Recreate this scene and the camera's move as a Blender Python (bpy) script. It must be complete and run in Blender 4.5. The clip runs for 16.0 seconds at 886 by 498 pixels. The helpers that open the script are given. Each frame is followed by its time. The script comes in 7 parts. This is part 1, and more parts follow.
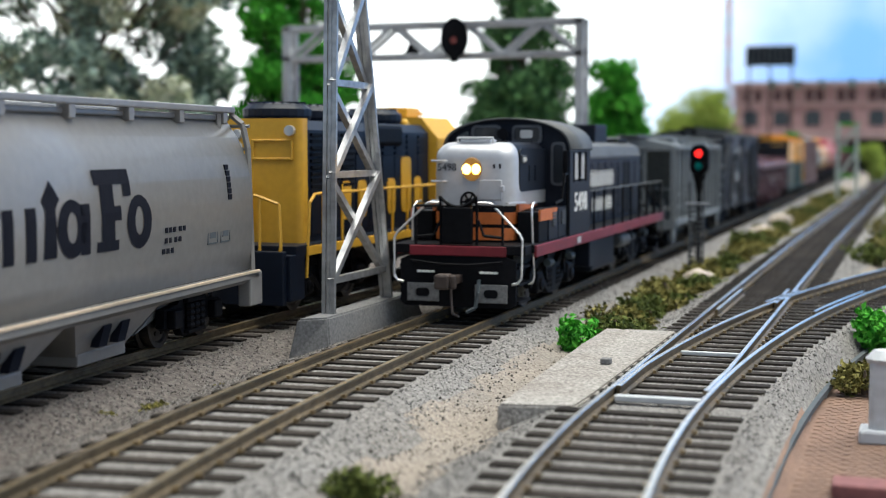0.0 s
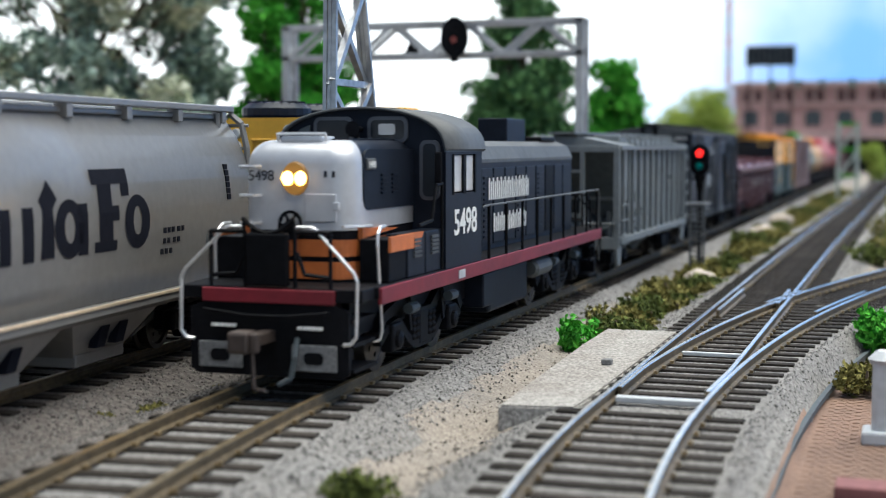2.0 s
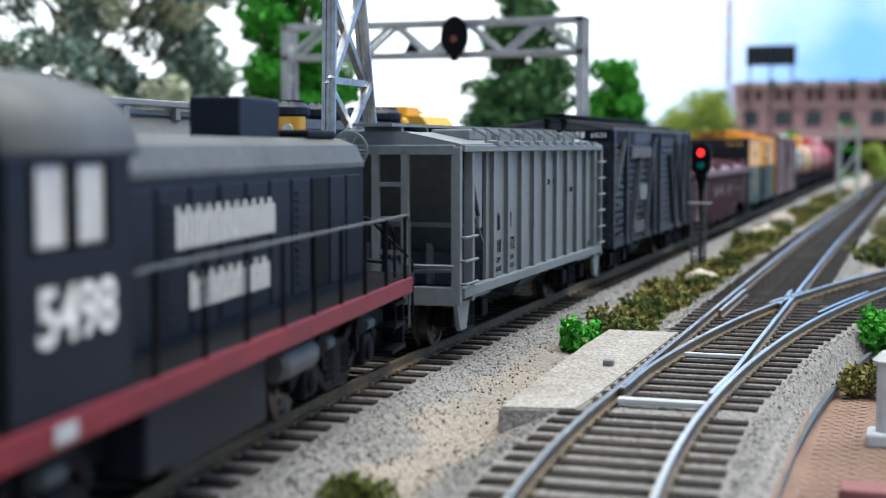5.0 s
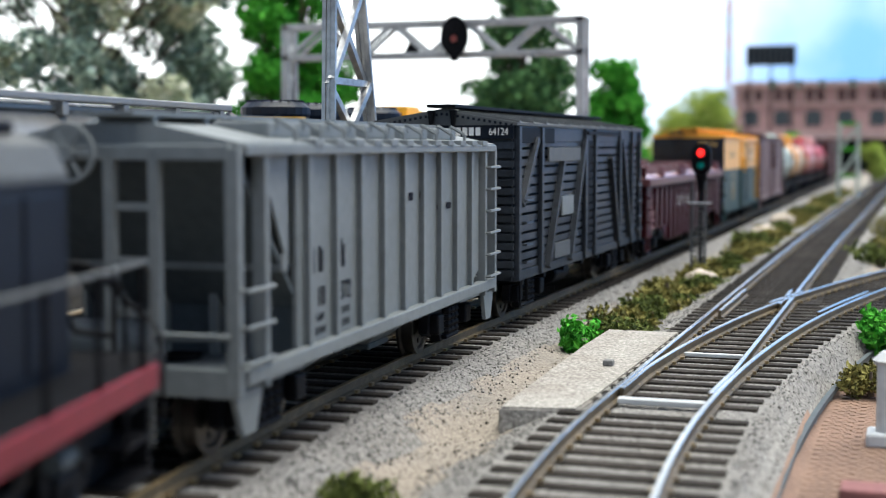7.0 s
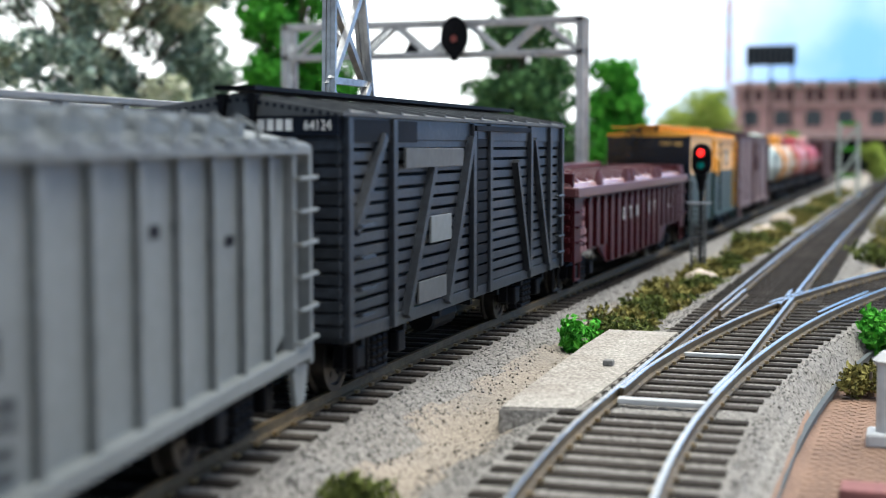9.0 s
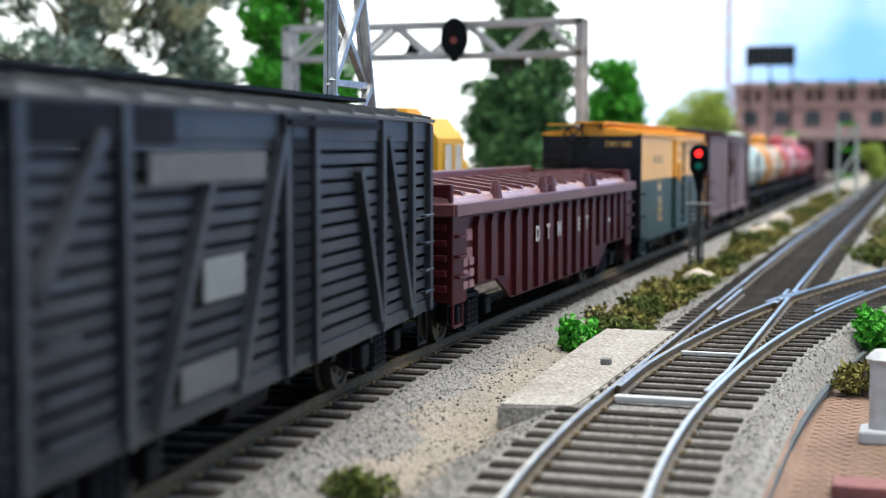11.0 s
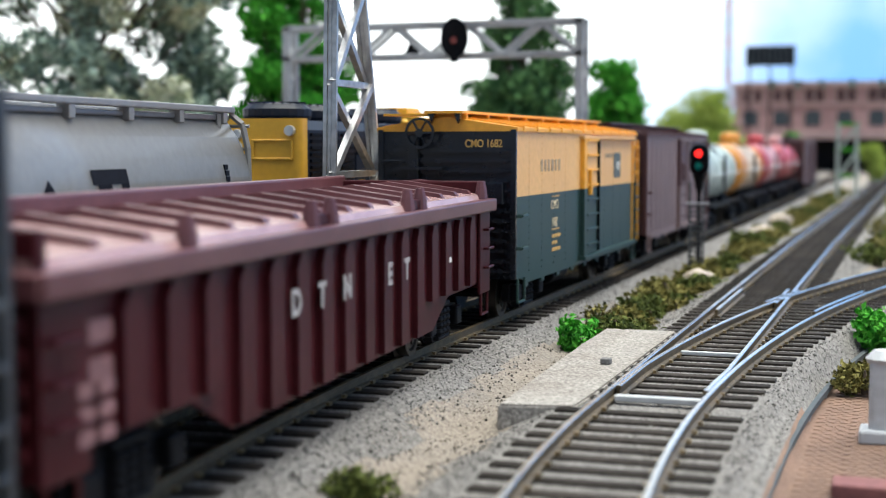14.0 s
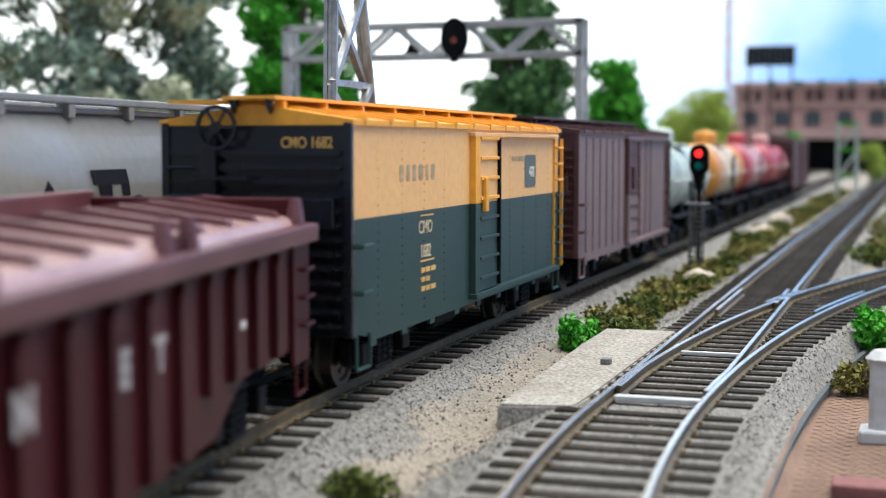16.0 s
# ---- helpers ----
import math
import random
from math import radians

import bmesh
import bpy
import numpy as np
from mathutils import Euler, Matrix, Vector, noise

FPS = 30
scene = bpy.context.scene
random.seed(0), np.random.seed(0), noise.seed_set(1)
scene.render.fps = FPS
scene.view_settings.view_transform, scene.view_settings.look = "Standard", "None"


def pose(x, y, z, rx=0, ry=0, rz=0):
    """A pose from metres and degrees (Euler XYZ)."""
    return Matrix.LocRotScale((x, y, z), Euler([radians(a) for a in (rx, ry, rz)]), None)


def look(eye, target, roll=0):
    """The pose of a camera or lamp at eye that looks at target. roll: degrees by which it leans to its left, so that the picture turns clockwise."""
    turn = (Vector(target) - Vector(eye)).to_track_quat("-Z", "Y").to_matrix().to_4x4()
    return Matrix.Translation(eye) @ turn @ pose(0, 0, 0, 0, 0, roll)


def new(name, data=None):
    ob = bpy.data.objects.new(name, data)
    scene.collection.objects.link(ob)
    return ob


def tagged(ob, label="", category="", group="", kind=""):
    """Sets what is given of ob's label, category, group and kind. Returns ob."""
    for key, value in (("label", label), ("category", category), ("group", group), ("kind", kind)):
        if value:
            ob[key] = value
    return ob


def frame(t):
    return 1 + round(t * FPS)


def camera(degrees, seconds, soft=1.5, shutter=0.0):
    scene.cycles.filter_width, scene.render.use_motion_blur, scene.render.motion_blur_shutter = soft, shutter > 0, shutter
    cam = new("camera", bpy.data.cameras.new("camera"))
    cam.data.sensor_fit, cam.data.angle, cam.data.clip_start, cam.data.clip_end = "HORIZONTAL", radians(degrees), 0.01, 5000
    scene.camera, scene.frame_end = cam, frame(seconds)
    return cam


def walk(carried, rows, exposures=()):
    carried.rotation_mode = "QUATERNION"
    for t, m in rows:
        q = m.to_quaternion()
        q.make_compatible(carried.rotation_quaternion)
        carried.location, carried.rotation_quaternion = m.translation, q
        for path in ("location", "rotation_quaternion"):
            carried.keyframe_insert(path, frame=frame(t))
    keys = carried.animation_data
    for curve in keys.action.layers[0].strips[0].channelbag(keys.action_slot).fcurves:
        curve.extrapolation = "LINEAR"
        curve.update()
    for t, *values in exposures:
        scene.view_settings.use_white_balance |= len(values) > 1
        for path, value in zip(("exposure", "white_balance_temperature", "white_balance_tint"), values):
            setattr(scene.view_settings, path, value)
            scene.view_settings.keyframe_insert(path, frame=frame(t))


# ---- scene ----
cam = camera(35.55, 16.0, soft=1.0, shutter=0.5)
EYE = Vector((0.10217, 0.0, 0.04075))
AIM = Vector((-0.32106, 0.94411, -0.07463))


def stand(d):
    """The camera's place, d metres in towards the train."""
    eye = EYE + AIM * d
    return look(eye, eye + AIM)


walk(cam, [(0.0, stand(0)), (1.0, stand(0)), (2.0, stand(0.0015)), (3.0, stand(0.004)), (4.0, stand(0.004)), (9.2, stand(0.004)),
           (10.2, stand(0.002)), (11.2, stand(0)), (16.0, stand(0))],
     exposures=[(0.0, 0.85, 6500, 2), (4.0, 0.95, 6100, 2), (8.0, 1.12, 6500, 2), (12.5, 1.1, 6450, 2), (15.0, 0.98, 6450, 2), (16.0, 0.98, 6450, 2)])
cam.data.dof.use_dof = True
cam.data.dof.focus_distance = 0.285
cam.data.dof.aperture_fstop = 26

# ---- light ----
world = bpy.data.worlds.new("room_daylight")
scene.world = world
world.use_nodes = True
wn = world.node_tree
sky = wn.nodes.new("ShaderNodeTexSky")
sky.sky_type = "NISHITA"
sky.sun_disc = False
sky.sun_elevation = radians(67)
sky.sun_rotation = radians(70)
sky.air_density = 0.7
sky.dust_density = 3.0
wn.links.new(sky.outputs["Color"], wn.nodes["Background"].inputs["Color"])
wn.nodes["Background"].inputs["Strength"].default_value = 0.095
sun = new("window_sun", bpy.data.lights.new("window_sun", "SUN"))
sun.data.energy = 2.9
sun.data.angle = radians(65)
sun.data.color = (1.0, 0.95, 0.89)
sun.matrix_world = look((0.14, 0.1, 1.3), (0, 0, 0))

# ---- materials ----
MM = 0.001


def material(name, color, rough=0.6, metal=0.0, grain=0, depth=0.25, big=0, bump=0.15, second=None, vary=0.0, spec=0.5):
    """A surface with a fine grain (cells a metre), larger stains and a relief. second: the stains' colour."""
    m = bpy.data.materials.new(name)
    m.use_nodes = True
    nt = m.node_tree
    b = nt.nodes["Principled BSDF"]
    b.inputs["Roughness"].default_value = rough
    b.inputs["Metallic"].default_value = metal
    b.inputs["Specular IOR Level"].default_value = spec
    rgb = nt.nodes.new("ShaderNodeRGB")
    rgb.outputs[0].default_value = (*color, 1)
    out = rgb.outputs[0]
    tc = nt.nodes.new("ShaderNodeTexCoord")

    def blend(kind, fac, a, c):
        x = nt.nodes.new("ShaderNodeMix")
        x.data_type, x.blend_type = "RGBA", kind
        for socket, value in ((x.inputs[0], fac), (x.inputs[6], a), (x.inputs[7], c)):
            if hasattr(value, "links"):
                nt.links.new(value, socket)
            else:
                socket.default_value = value
        return x.outputs[2]

    def noise_of(scale, detail=3.0):
        n = nt.nodes.new("ShaderNodeTexNoise")
        n.inputs["Scale"].default_value = scale
        n.inputs["Detail"].default_value = detail
        nt.links.new(tc.outputs["Object"], n.inputs["Vector"])
        return n.outputs["Fac"]

    def ramp(fac, lo, hi, c0, c1):
        r = nt.nodes.new("ShaderNodeValToRGB")
        r.color_ramp.elements[0].position, r.color_ramp.elements[1].position = lo, hi
        r.color_ramp.elements[0].color, r.color_ramp.elements[1].color = (*c0, 1), (*c1, 1)
        nt.links.new(fac, r.inputs[0])
        return r.outputs[0]

    if big:
        f = ramp(noise_of(big, 5), 0.38, 0.66, (0, 0, 0), (1, 1, 1))
        out = blend("MIX", f, out, (*(second or [c * 0.7 for c in color]), 1))
    if vary:
        info = nt.nodes.new("ShaderNodeObjectInfo")
        out = blend("MULTIPLY", 1.0, out, ramp(info.outputs["Random"], 0, 1, (1 - vary,) * 3, (1 + vary,) * 3))
    if grain:
        g = noise_of(grain, 4)
        out = blend("MULTIPLY", 1.0, out, ramp(g, 0.3, 0.7, (1 - depth,) * 3, (1 + depth,) * 3))
        bp = nt.nodes.new("ShaderNodeBump")
        bp.inputs["Strength"].default_value = bump
        bp.inputs["Distance"].default_value = 0.0004
        nt.links.new(g, bp.inputs["Height"])
        nt.links.new(bp.outputs[0], b.inputs["Normal"])
    nt.links.new(out, b.inputs["Base Color"])
    return m


def island_material(name, c0, c1, rough=0.9):
    """Colours picked piece by piece between c0 and c1."""
    m = bpy.data.materials.new(name)
    m.use_nodes = True
    nt = m.node_tree
    b = nt.nodes["Principled BSDF"]
    b.inputs["Roughness"].default_value = rough
    b.inputs["Specular IOR Level"].default_value = 0.2
    g = nt.nodes.new("ShaderNodeNewGeometry")
    r = nt.nodes.new("ShaderNodeValToRGB")
    r.color_ramp.elements[0].color, r.color_ramp.elements[1].color = (*c0, 1), (*c1, 1)
    nt.links.new(g.outputs["Random Per Island"], r.inputs[0])
    nt.links.new(r.outputs[0], b.inputs["Base Color"])
    return m


def glow_material(name, color, strength, base=(0.2, 0.2, 0.2)):
    m = bpy.data.materials.new(name)
    m.use_nodes = True
    b = m.node_tree.nodes["Principled BSDF"]
    b.inputs["Base Color"].default_value = (*base, 1)
    b.inputs["Roughness"].default_value = 0.2
    b.inputs["Emission Color"].default_value = (*color, 1)
    b.inputs["Emission Strength"].default_value = strength
    return m


BALLAST = material("grey_ballast", (0.21, 0.204, 0.197), 0.95, grain=1300, depth=0.55, big=28, second=(0.19, 0.18, 0.168), bump=1.0, spec=0.2)
SAND = material("sandy_ground", (0.27, 0.235, 0.197), 0.95, grain=1600, depth=0.4, big=35, second=(0.22, 0.2, 0.178), bump=0.8, spec=0.2)
# Darker ground left of the main track; includes some of the standing train's shade.
DIRT = material("brown_dirt", (0.13, 0.115, 0.105), 0.95, grain=900, depth=0.5, big=30, second=(0.1, 0.088, 0.08), bump=0.8, spec=0.2)
PAVING = material("brown_paving", (0.2, 0.122, 0.085), 0.8, grain=1200, depth=0.25, big=40, bump=0.4)
GRAIN_GREY = island_material("ballast_grains", (0.07, 0.068, 0.066), (0.31, 0.3, 0.29))
# Darker stones, with part of the standing train's shade in their colour.
GRAIN_DARK = island_material("dark_gravel_grains", (0.05, 0.045, 0.042), (0.25, 0.235, 0.22))
DARK_CONCRETE_CHIP = island_material("dark_stone_chips", (0.012, 0.012, 0.012), (0.07, 0.066, 0.06))
GRAIN_SAND = island_material("sand_grains", (0.11, 0.096, 0.083), (0.38, 0.335, 0.285))
CONCRETE = material("speckled_concrete", (0.3, 0.285, 0.265), 0.9, grain=1500, depth=0.5, big=60, second=(0.24, 0.22, 0.2), bump=0.5, spec=0.2)
DARK_CONCRETE = material("dark_concrete", (0.17, 0.17, 0.17), 0.85, grain=1500, depth=0.3, big=50, bump=0.3)
TIE = material("dark_tie", (0.022, 0.019, 0.016), 0.75, grain=900, depth=0.4, big=120, second=(0.042, 0.036, 0.031), vary=0.3, bump=0.4, spec=0.08)
RUST = material("weathered_rail", (0.1, 0.076, 0.044), 0.5, 0.4, grain=600, depth=0.35, big=40, second=(0.16, 0.12, 0.07), bump=0.1)
STEEL = material("polished_railhead", (0.78, 0.77, 0.75), 0.22, 1.0, grain=400, depth=0.15, big=25, second=(0.62, 0.56, 0.46), bump=0.03)
BRONZE = material("worn_bronze_railhead", (0.5, 0.38, 0.21), 0.3, 0.85, grain=400, depth=0.2, big=25, second=(0.22, 0.165, 0.1), bump=0.03)
TOWER_METAL = material("silver_painted_metal", (0.46, 0.47, 0.48), 0.38, 0.75, grain=500, depth=0.2, big=60, second=(0.34, 0.34, 0.34), bump=0.05)
GANTRY_GREY = material("grey_gantry_paint", (0.42, 0.43, 0.44), 0.6, 0.1, grain=300, depth=0.12, big=40)
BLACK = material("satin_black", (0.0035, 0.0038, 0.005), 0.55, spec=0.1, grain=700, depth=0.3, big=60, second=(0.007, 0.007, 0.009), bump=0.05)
GLOSSBLACK = material("gloss_black_steel", (0.006, 0.01, 0.018), 0.24, spec=0.5, grain=500, depth=0.2, big=50, second=(0.012, 0.013, 0.016), bump=0.05)
CHARCOAL = material("dark_grey_blue_paint", (0.0065, 0.0092, 0.0165), 0.45, spec=0.15, grain=500, depth=0.15, big=50, second=(0.0095, 0.0125, 0.02), bump=0.04)
FRAMEGREY = material("blue_grey_window_frame", (0.06, 0.066, 0.08), 0.4, grain=500, depth=0.1)
# Plain grey parts; on the black locomotive's roofs it paints in overhead light.
ROOFGREY = material("faded_grey_roof", (0.085, 0.09, 0.093), 0.6, grain=500, depth=0.15, big=40, bump=0.04)
SILVER = material("silver_nose_paint", (0.52, 0.53, 0.555), 0.36, 0.3, grain=500, depth=0.06, big=50, second=(0.43, 0.44, 0.465), bump=0.03)
ORANGE = material("orange_stripe", (0.55, 0.15, 0.035), 0.5, grain=500, depth=0.12, big=60, bump=0.04)
RED = material("dark_red_sill", (0.18, 0.011, 0.021), 0.5, grain=500, depth=0.12, big=60, bump=0.04)
WHITE = material("white_lettering", (0.75, 0.75, 0.72), 0.6, grain=600, depth=0.08)
WIRE = material("silver_wire", (0.66, 0.66, 0.66), 0.35, 0.6, grain=300, depth=0.1)
WHEEL = material("wheel_metal", (0.075, 0.068, 0.062), 0.35, 0.85, grain=400, depth=0.2)
CARGREY = material("weathered_grey_hopper", (0.166, 0.182, 0.19), 0.5, grain=600, depth=0.1, big=45, second=(0.138, 0.152, 0.157), bump=0.06)
# Dark grey parts; also the hopper's own grey with end shade painted in.
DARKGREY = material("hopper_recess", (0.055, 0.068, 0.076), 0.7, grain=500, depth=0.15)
STOCK = material("black_blue_slats", (0.011, 0.0145, 0.021), 0.4, spec=0.42, grain=800, depth=0.35, big=70, second=(0.026, 0.031, 0.039), vary=0.25, bump=0.2)
MAROON = material("maroon_gondola", (0.036, 0.0045, 0.007), 0.42, spec=0.17, grain=600, depth=0.12, big=50, second=(0.05, 0.008, 0.011), bump=0.05)
CHALK = material("chalky_grey_lettering", (0.36, 0.34, 0.34), 0.7, grain=700, depth=0.3)
LETTER_ROSE = material("faded_rose_stencil", (0.2, 0.1, 0.105), 0.6, grain=600, depth=0.3)
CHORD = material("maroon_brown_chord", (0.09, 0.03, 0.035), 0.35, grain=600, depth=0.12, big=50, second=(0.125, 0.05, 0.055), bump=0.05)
# Maroon lid lightened to pink: the back light's sheen is in the colour.
COVER_SHEEN = material("dusty_maroon_cover", (0.34, 0.2, 0.2), 0.24, grain=600, depth=0.12, big=50, spec=0.8, second=(0.44, 0.3, 0.295), bump=0.05)
YELLOW = material("yellow_boxcar_paint", (0.74, 0.43, 0.16), 0.5, grain=600, depth=0.06, big=40, second=(0.69, 0.4, 0.16), bump=0.03)
ROOFYELLOW = material("bright_yellow_roof", (0.8, 0.38, 0.03), 0.5, grain=600, depth=0.08, big=40, second=(0.72, 0.34, 0.04), bump=0.03)
FADED = material("faint_grey_lettering", (0.36, 0.27, 0.17), 0.6, grain=700, depth=0.25)
EMBLEM = material("faded_emblem", (0.1, 0.125, 0.12), 0.6, grain=600, depth=0.15, big=150)
PALEGOLD = material("pale_gold_lettering", (0.6, 0.5, 0.32), 0.6, grain=500, depth=0.15)
GREEN = material("dark_green_boxcar_paint", (0.016, 0.042, 0.038), 0.45, spec=0.35, grain=600, depth=0.08, big=40, second=(0.018, 0.043, 0.039), bump=0.03)
BROWN = material("boxcar_brown", (0.19, 0.125, 0.12), 0.55, grain=600, depth=0.12, big=40, second=(0.15, 0.1, 0.1), bump=0.05)
BARK_BROWN = material("brown_cast_metal", (0.05, 0.036, 0.03), 0.55, grain=500, depth=0.2, big=80)
DARKBROWN = material("dark_brown_end", (0.07, 0.025, 0.024), 0.55, grain=600, depth=0.12)
SFGREY = material("warm_grey_hopper", (0.215, 0.21, 0.202), 0.26, grain=500, depth=0.05, big=25, second=(0.195, 0.19, 0.182), bump=0.03)
SFYELLOW = material("locomotive_yellow", (0.68, 0.38, 0.03), 0.45, grain=500, depth=0.06, big=40, second=(0.6, 0.33, 0.03), bump=0.03)
SFBLUE = material("locomotive_blue", (0.006, 0.011, 0.024), 0.45, spec=0.25, grain=500, depth=0.12, big=40, bump=0.04)
LETTER_DARK = material("dark_lettering", (0.009, 0.01, 0.016), 0.8, spec=0.1, grain=500, depth=0.1)
LETTER_FAINT = material("worn_dark_lettering", (0.05, 0.056, 0.062), 0.8, spec=0.1, grain=700, depth=0.4, big=200, second=(0.09, 0.098, 0.102))
GOLD = material("gold_lettering", (0.55, 0.33, 0.09), 0.6, grain=500, depth=0.1)
TANK_PALE = material("pale_green_tank", (0.45, 0.52, 0.47), 0.4, grain=500, depth=0.08, big=30)
TANK_CREAM = material("cream_tank", (0.62, 0.5, 0.36), 0.4, grain=500, depth=0.08, big=30)
TANK_ORANGE = material("orange_tank_end", (0.65, 0.27, 0.04), 0.4, grain=500, depth=0.08, big=30)
TANK_RED = material("red_tank", (0.45, 0.06, 0.07), 0.4, grain=500, depth=0.08, big=30)
TANK_PINK = material("faded_pink_tank", (0.6, 0.33, 0.32), 0.4, grain=500, depth=0.08, big=30)
BRICK = material("red_brick_wall", (0.5, 0.31, 0.29), 0.85, grain=160, depth=0.25, big=14, second=(0.43, 0.25, 0.235), bump=0.3)
BRICKTRIM = material("brick_cornice", (0.48, 0.33, 0.31), 0.8, grain=160, depth=0.2)
BARK = material("tree_bark", (0.09, 0.065, 0.045), 0.9, grain=300, depth=0.5, bump=0.5)
LEAF_DARK = island_material("dark_foliage", (0.055, 0.105, 0.088), (0.48, 0.6, 0.48))
# Very pale leaves: light coming through the crown, put into their colour.
LEAF_GAP = island_material("pale_olive_foliage", (0.35, 0.42, 0.24), (0.9, 0.9, 0.72))
LEAF_GREEN = island_material("bright_green_foliage", (0.03, 0.2, 0.016), (0.13, 0.48, 0.055))
LEAF_LIME = island_material("yellow_green_foliage", (0.2, 0.3, 0.04), (0.46, 0.54, 0.14))
LEAF_DEEP = island_material("deep_green_foliage", (0.02, 0.07, 0.03), (0.14, 0.28, 0.1))
TURF = island_material("olive_turf", (0.05, 0.05, 0.012), (0.29, 0.26, 0.08))
TURF_DARK = island_material("dark_turf", (0.025, 0.04, 0.01), (0.15, 0.18, 0.045))
ROCK = material("pale_rock", (0.5, 0.43, 0.36), 0.9, grain=700, depth=0.25, big=120, bump=0.4)
LIGHTGREY = material("light_grey_casting", (0.5, 0.52, 0.54), 0.6, grain=500, depth=0.1, big=50)
REDBLOCK = material("faded_red_block", (0.2, 0.08, 0.08), 0.8, grain=500, depth=0.2, big=80)
ASPHALT = material("grey_road", (0.13, 0.13, 0.14), 0.85, grain=700, depth=0.2, big=15)
DARKPANE = material("dark_glazing", (0.02, 0.024, 0.03), 0.12, grain=200, depth=0.1)
# Opaque glass whose pale base colour stands in for reflected light.
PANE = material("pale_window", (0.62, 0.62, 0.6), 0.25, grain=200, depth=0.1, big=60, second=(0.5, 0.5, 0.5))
LAMP = glow_material("headlight_bulb", (1.0, 0.5, 0.075), 8, (1, 0.9, 0.7))
# The rim is no lamp; weak emission stands in for the bulbs' spill.
LAMPRIM = glow_material("headlight_amber", (1.0, 0.45, 0.06), 0.12, (0.1, 0.07, 0.04))
SIG_RED = glow_material("red_signal_lens", (1.0, 0.02, 0.02), 1.3, (0.5, 0.01, 0.01))
SIG_GREEN = material("unlit_green_lens", (0.03, 0.6, 0.48), 0.15)
SIG_DULL = material("dull_red_lens", (0.2, 0.04, 0.03), 0.3)

# ---- mesh helpers (millimetres) ----


def part(name, bm, mat, parent=None, label="", at=None, smooth=False):
    """Links a mesh drawn in millimetres as one object."""
    for v in bm.verts:
        v.co *= MM
    me = bpy.data.meshes.new(name)
    if smooth:
        for f in bm.faces:
            f.smooth = True
    bm.to_mesh(me)
    bm.free()
    return part_of(name, me, mat, parent, label, at)


def part_of(name, me, mat, parent=None, label="", at=None):
    if not me.materials:
        for m in (mat if isinstance(mat, (list, tuple)) else [mat]):
            me.materials.append(m)
    ob = new(name, me)
    if parent:
        ob.parent = parent
    if at:
        ob.matrix_basis = at
    if label:
        ob["label"] = label
    return ob


def at(x, y, z, rz=0.0, rx=0.0, ry=0.0):
    return pose(x * MM, y * MM, z * MM, rx, ry, rz)


def thing(name, label, category, group="", kind="", m=None):
    ob = new(name)
    ob.empty_display_size = 0.01
    if m:
        ob.matrix_basis = m
    return tagged(ob, label, category, group, kind)


def box(bm, x0, x1, y0, y1, z0, z1, bevel=0.0):
    vs = [bm.verts.new((x, y, z)) for z in (z0, z1) for x, y in ((x0, y0), (x1, y0), (x1, y1), (x0, y1))]
    faces = [bm.faces.new([vs[i] for i in q]) for q in ((3, 2, 1, 0), (4, 5, 6, 7), (0, 1, 5, 4), (1, 2, 6, 5), (2, 3, 7, 6), (3, 0, 4, 7))]
    if bevel:
        edges = {e for f in faces for e in f.edges}
        bmesh.ops.bevel(bm, geom=list(edges), offset=bevel, segments=2, affect="EDGES", profile=0.5)
    return bm


def B(x0, x1, y0, y1, z0, z1, bevel=0.0):
    return box(bmesh.new(), x0, x1, y0, y1, z0, z1, bevel)


def prism(bm, outline, axis, a, b):
    """A closed outline of (u, v) pairs drawn out from a to b along an axis: 'y' takes x, z; 'z' takes x, y; 'x' takes y, z."""
    def put(u, v, w):
        return {"y": (u, w, v), "z": (u, v, w), "x": (w, u, v)}[axis]
    lo = [bm.verts.new(put(u, v, a)) for u, v in outline]
    hi = [bm.verts.new(put(u, v, b)) for u, v in outline]
    n = len(outline)
    bm.faces.new(lo)
    bm.faces.new(hi[::-1])
    for i in range(n):
        bm.faces.new((lo[(i + 1) % n], lo[i], hi[i], hi[(i + 1) % n]))
    bmesh.ops.recalc_face_normals(bm, faces=bm.faces[:])
    return bm


def rod(bm, p, q, r, sides=6):
    """A round bar from p to q."""
    p, q = Vector(p), Vector(q)
    d = (q - p).normalized()
    a = d.orthogonal().normalized()
    b = d.cross(a)
    rings = [[bm.verts.new(c + r * (math.cos(t) * a + math.sin(t) * b)) for t in [2 * math.pi * i / sides for i in range(sides)]] for c in (p, q)]
    bm.faces.new(rings[0][::-1])
    bm.faces.new(rings[1])
    for i in range(sides):
        j = (i + 1) % sides
        bm.faces.new((rings[0][i], rings[0][j], rings[1][j], rings[1][i]))
    return bm


def pipe(points, r, sides=6):
    bm = bmesh.new()
    for p, q in zip(points, points[1:]):
        rod(bm, p, q, r, sides)
    return bm


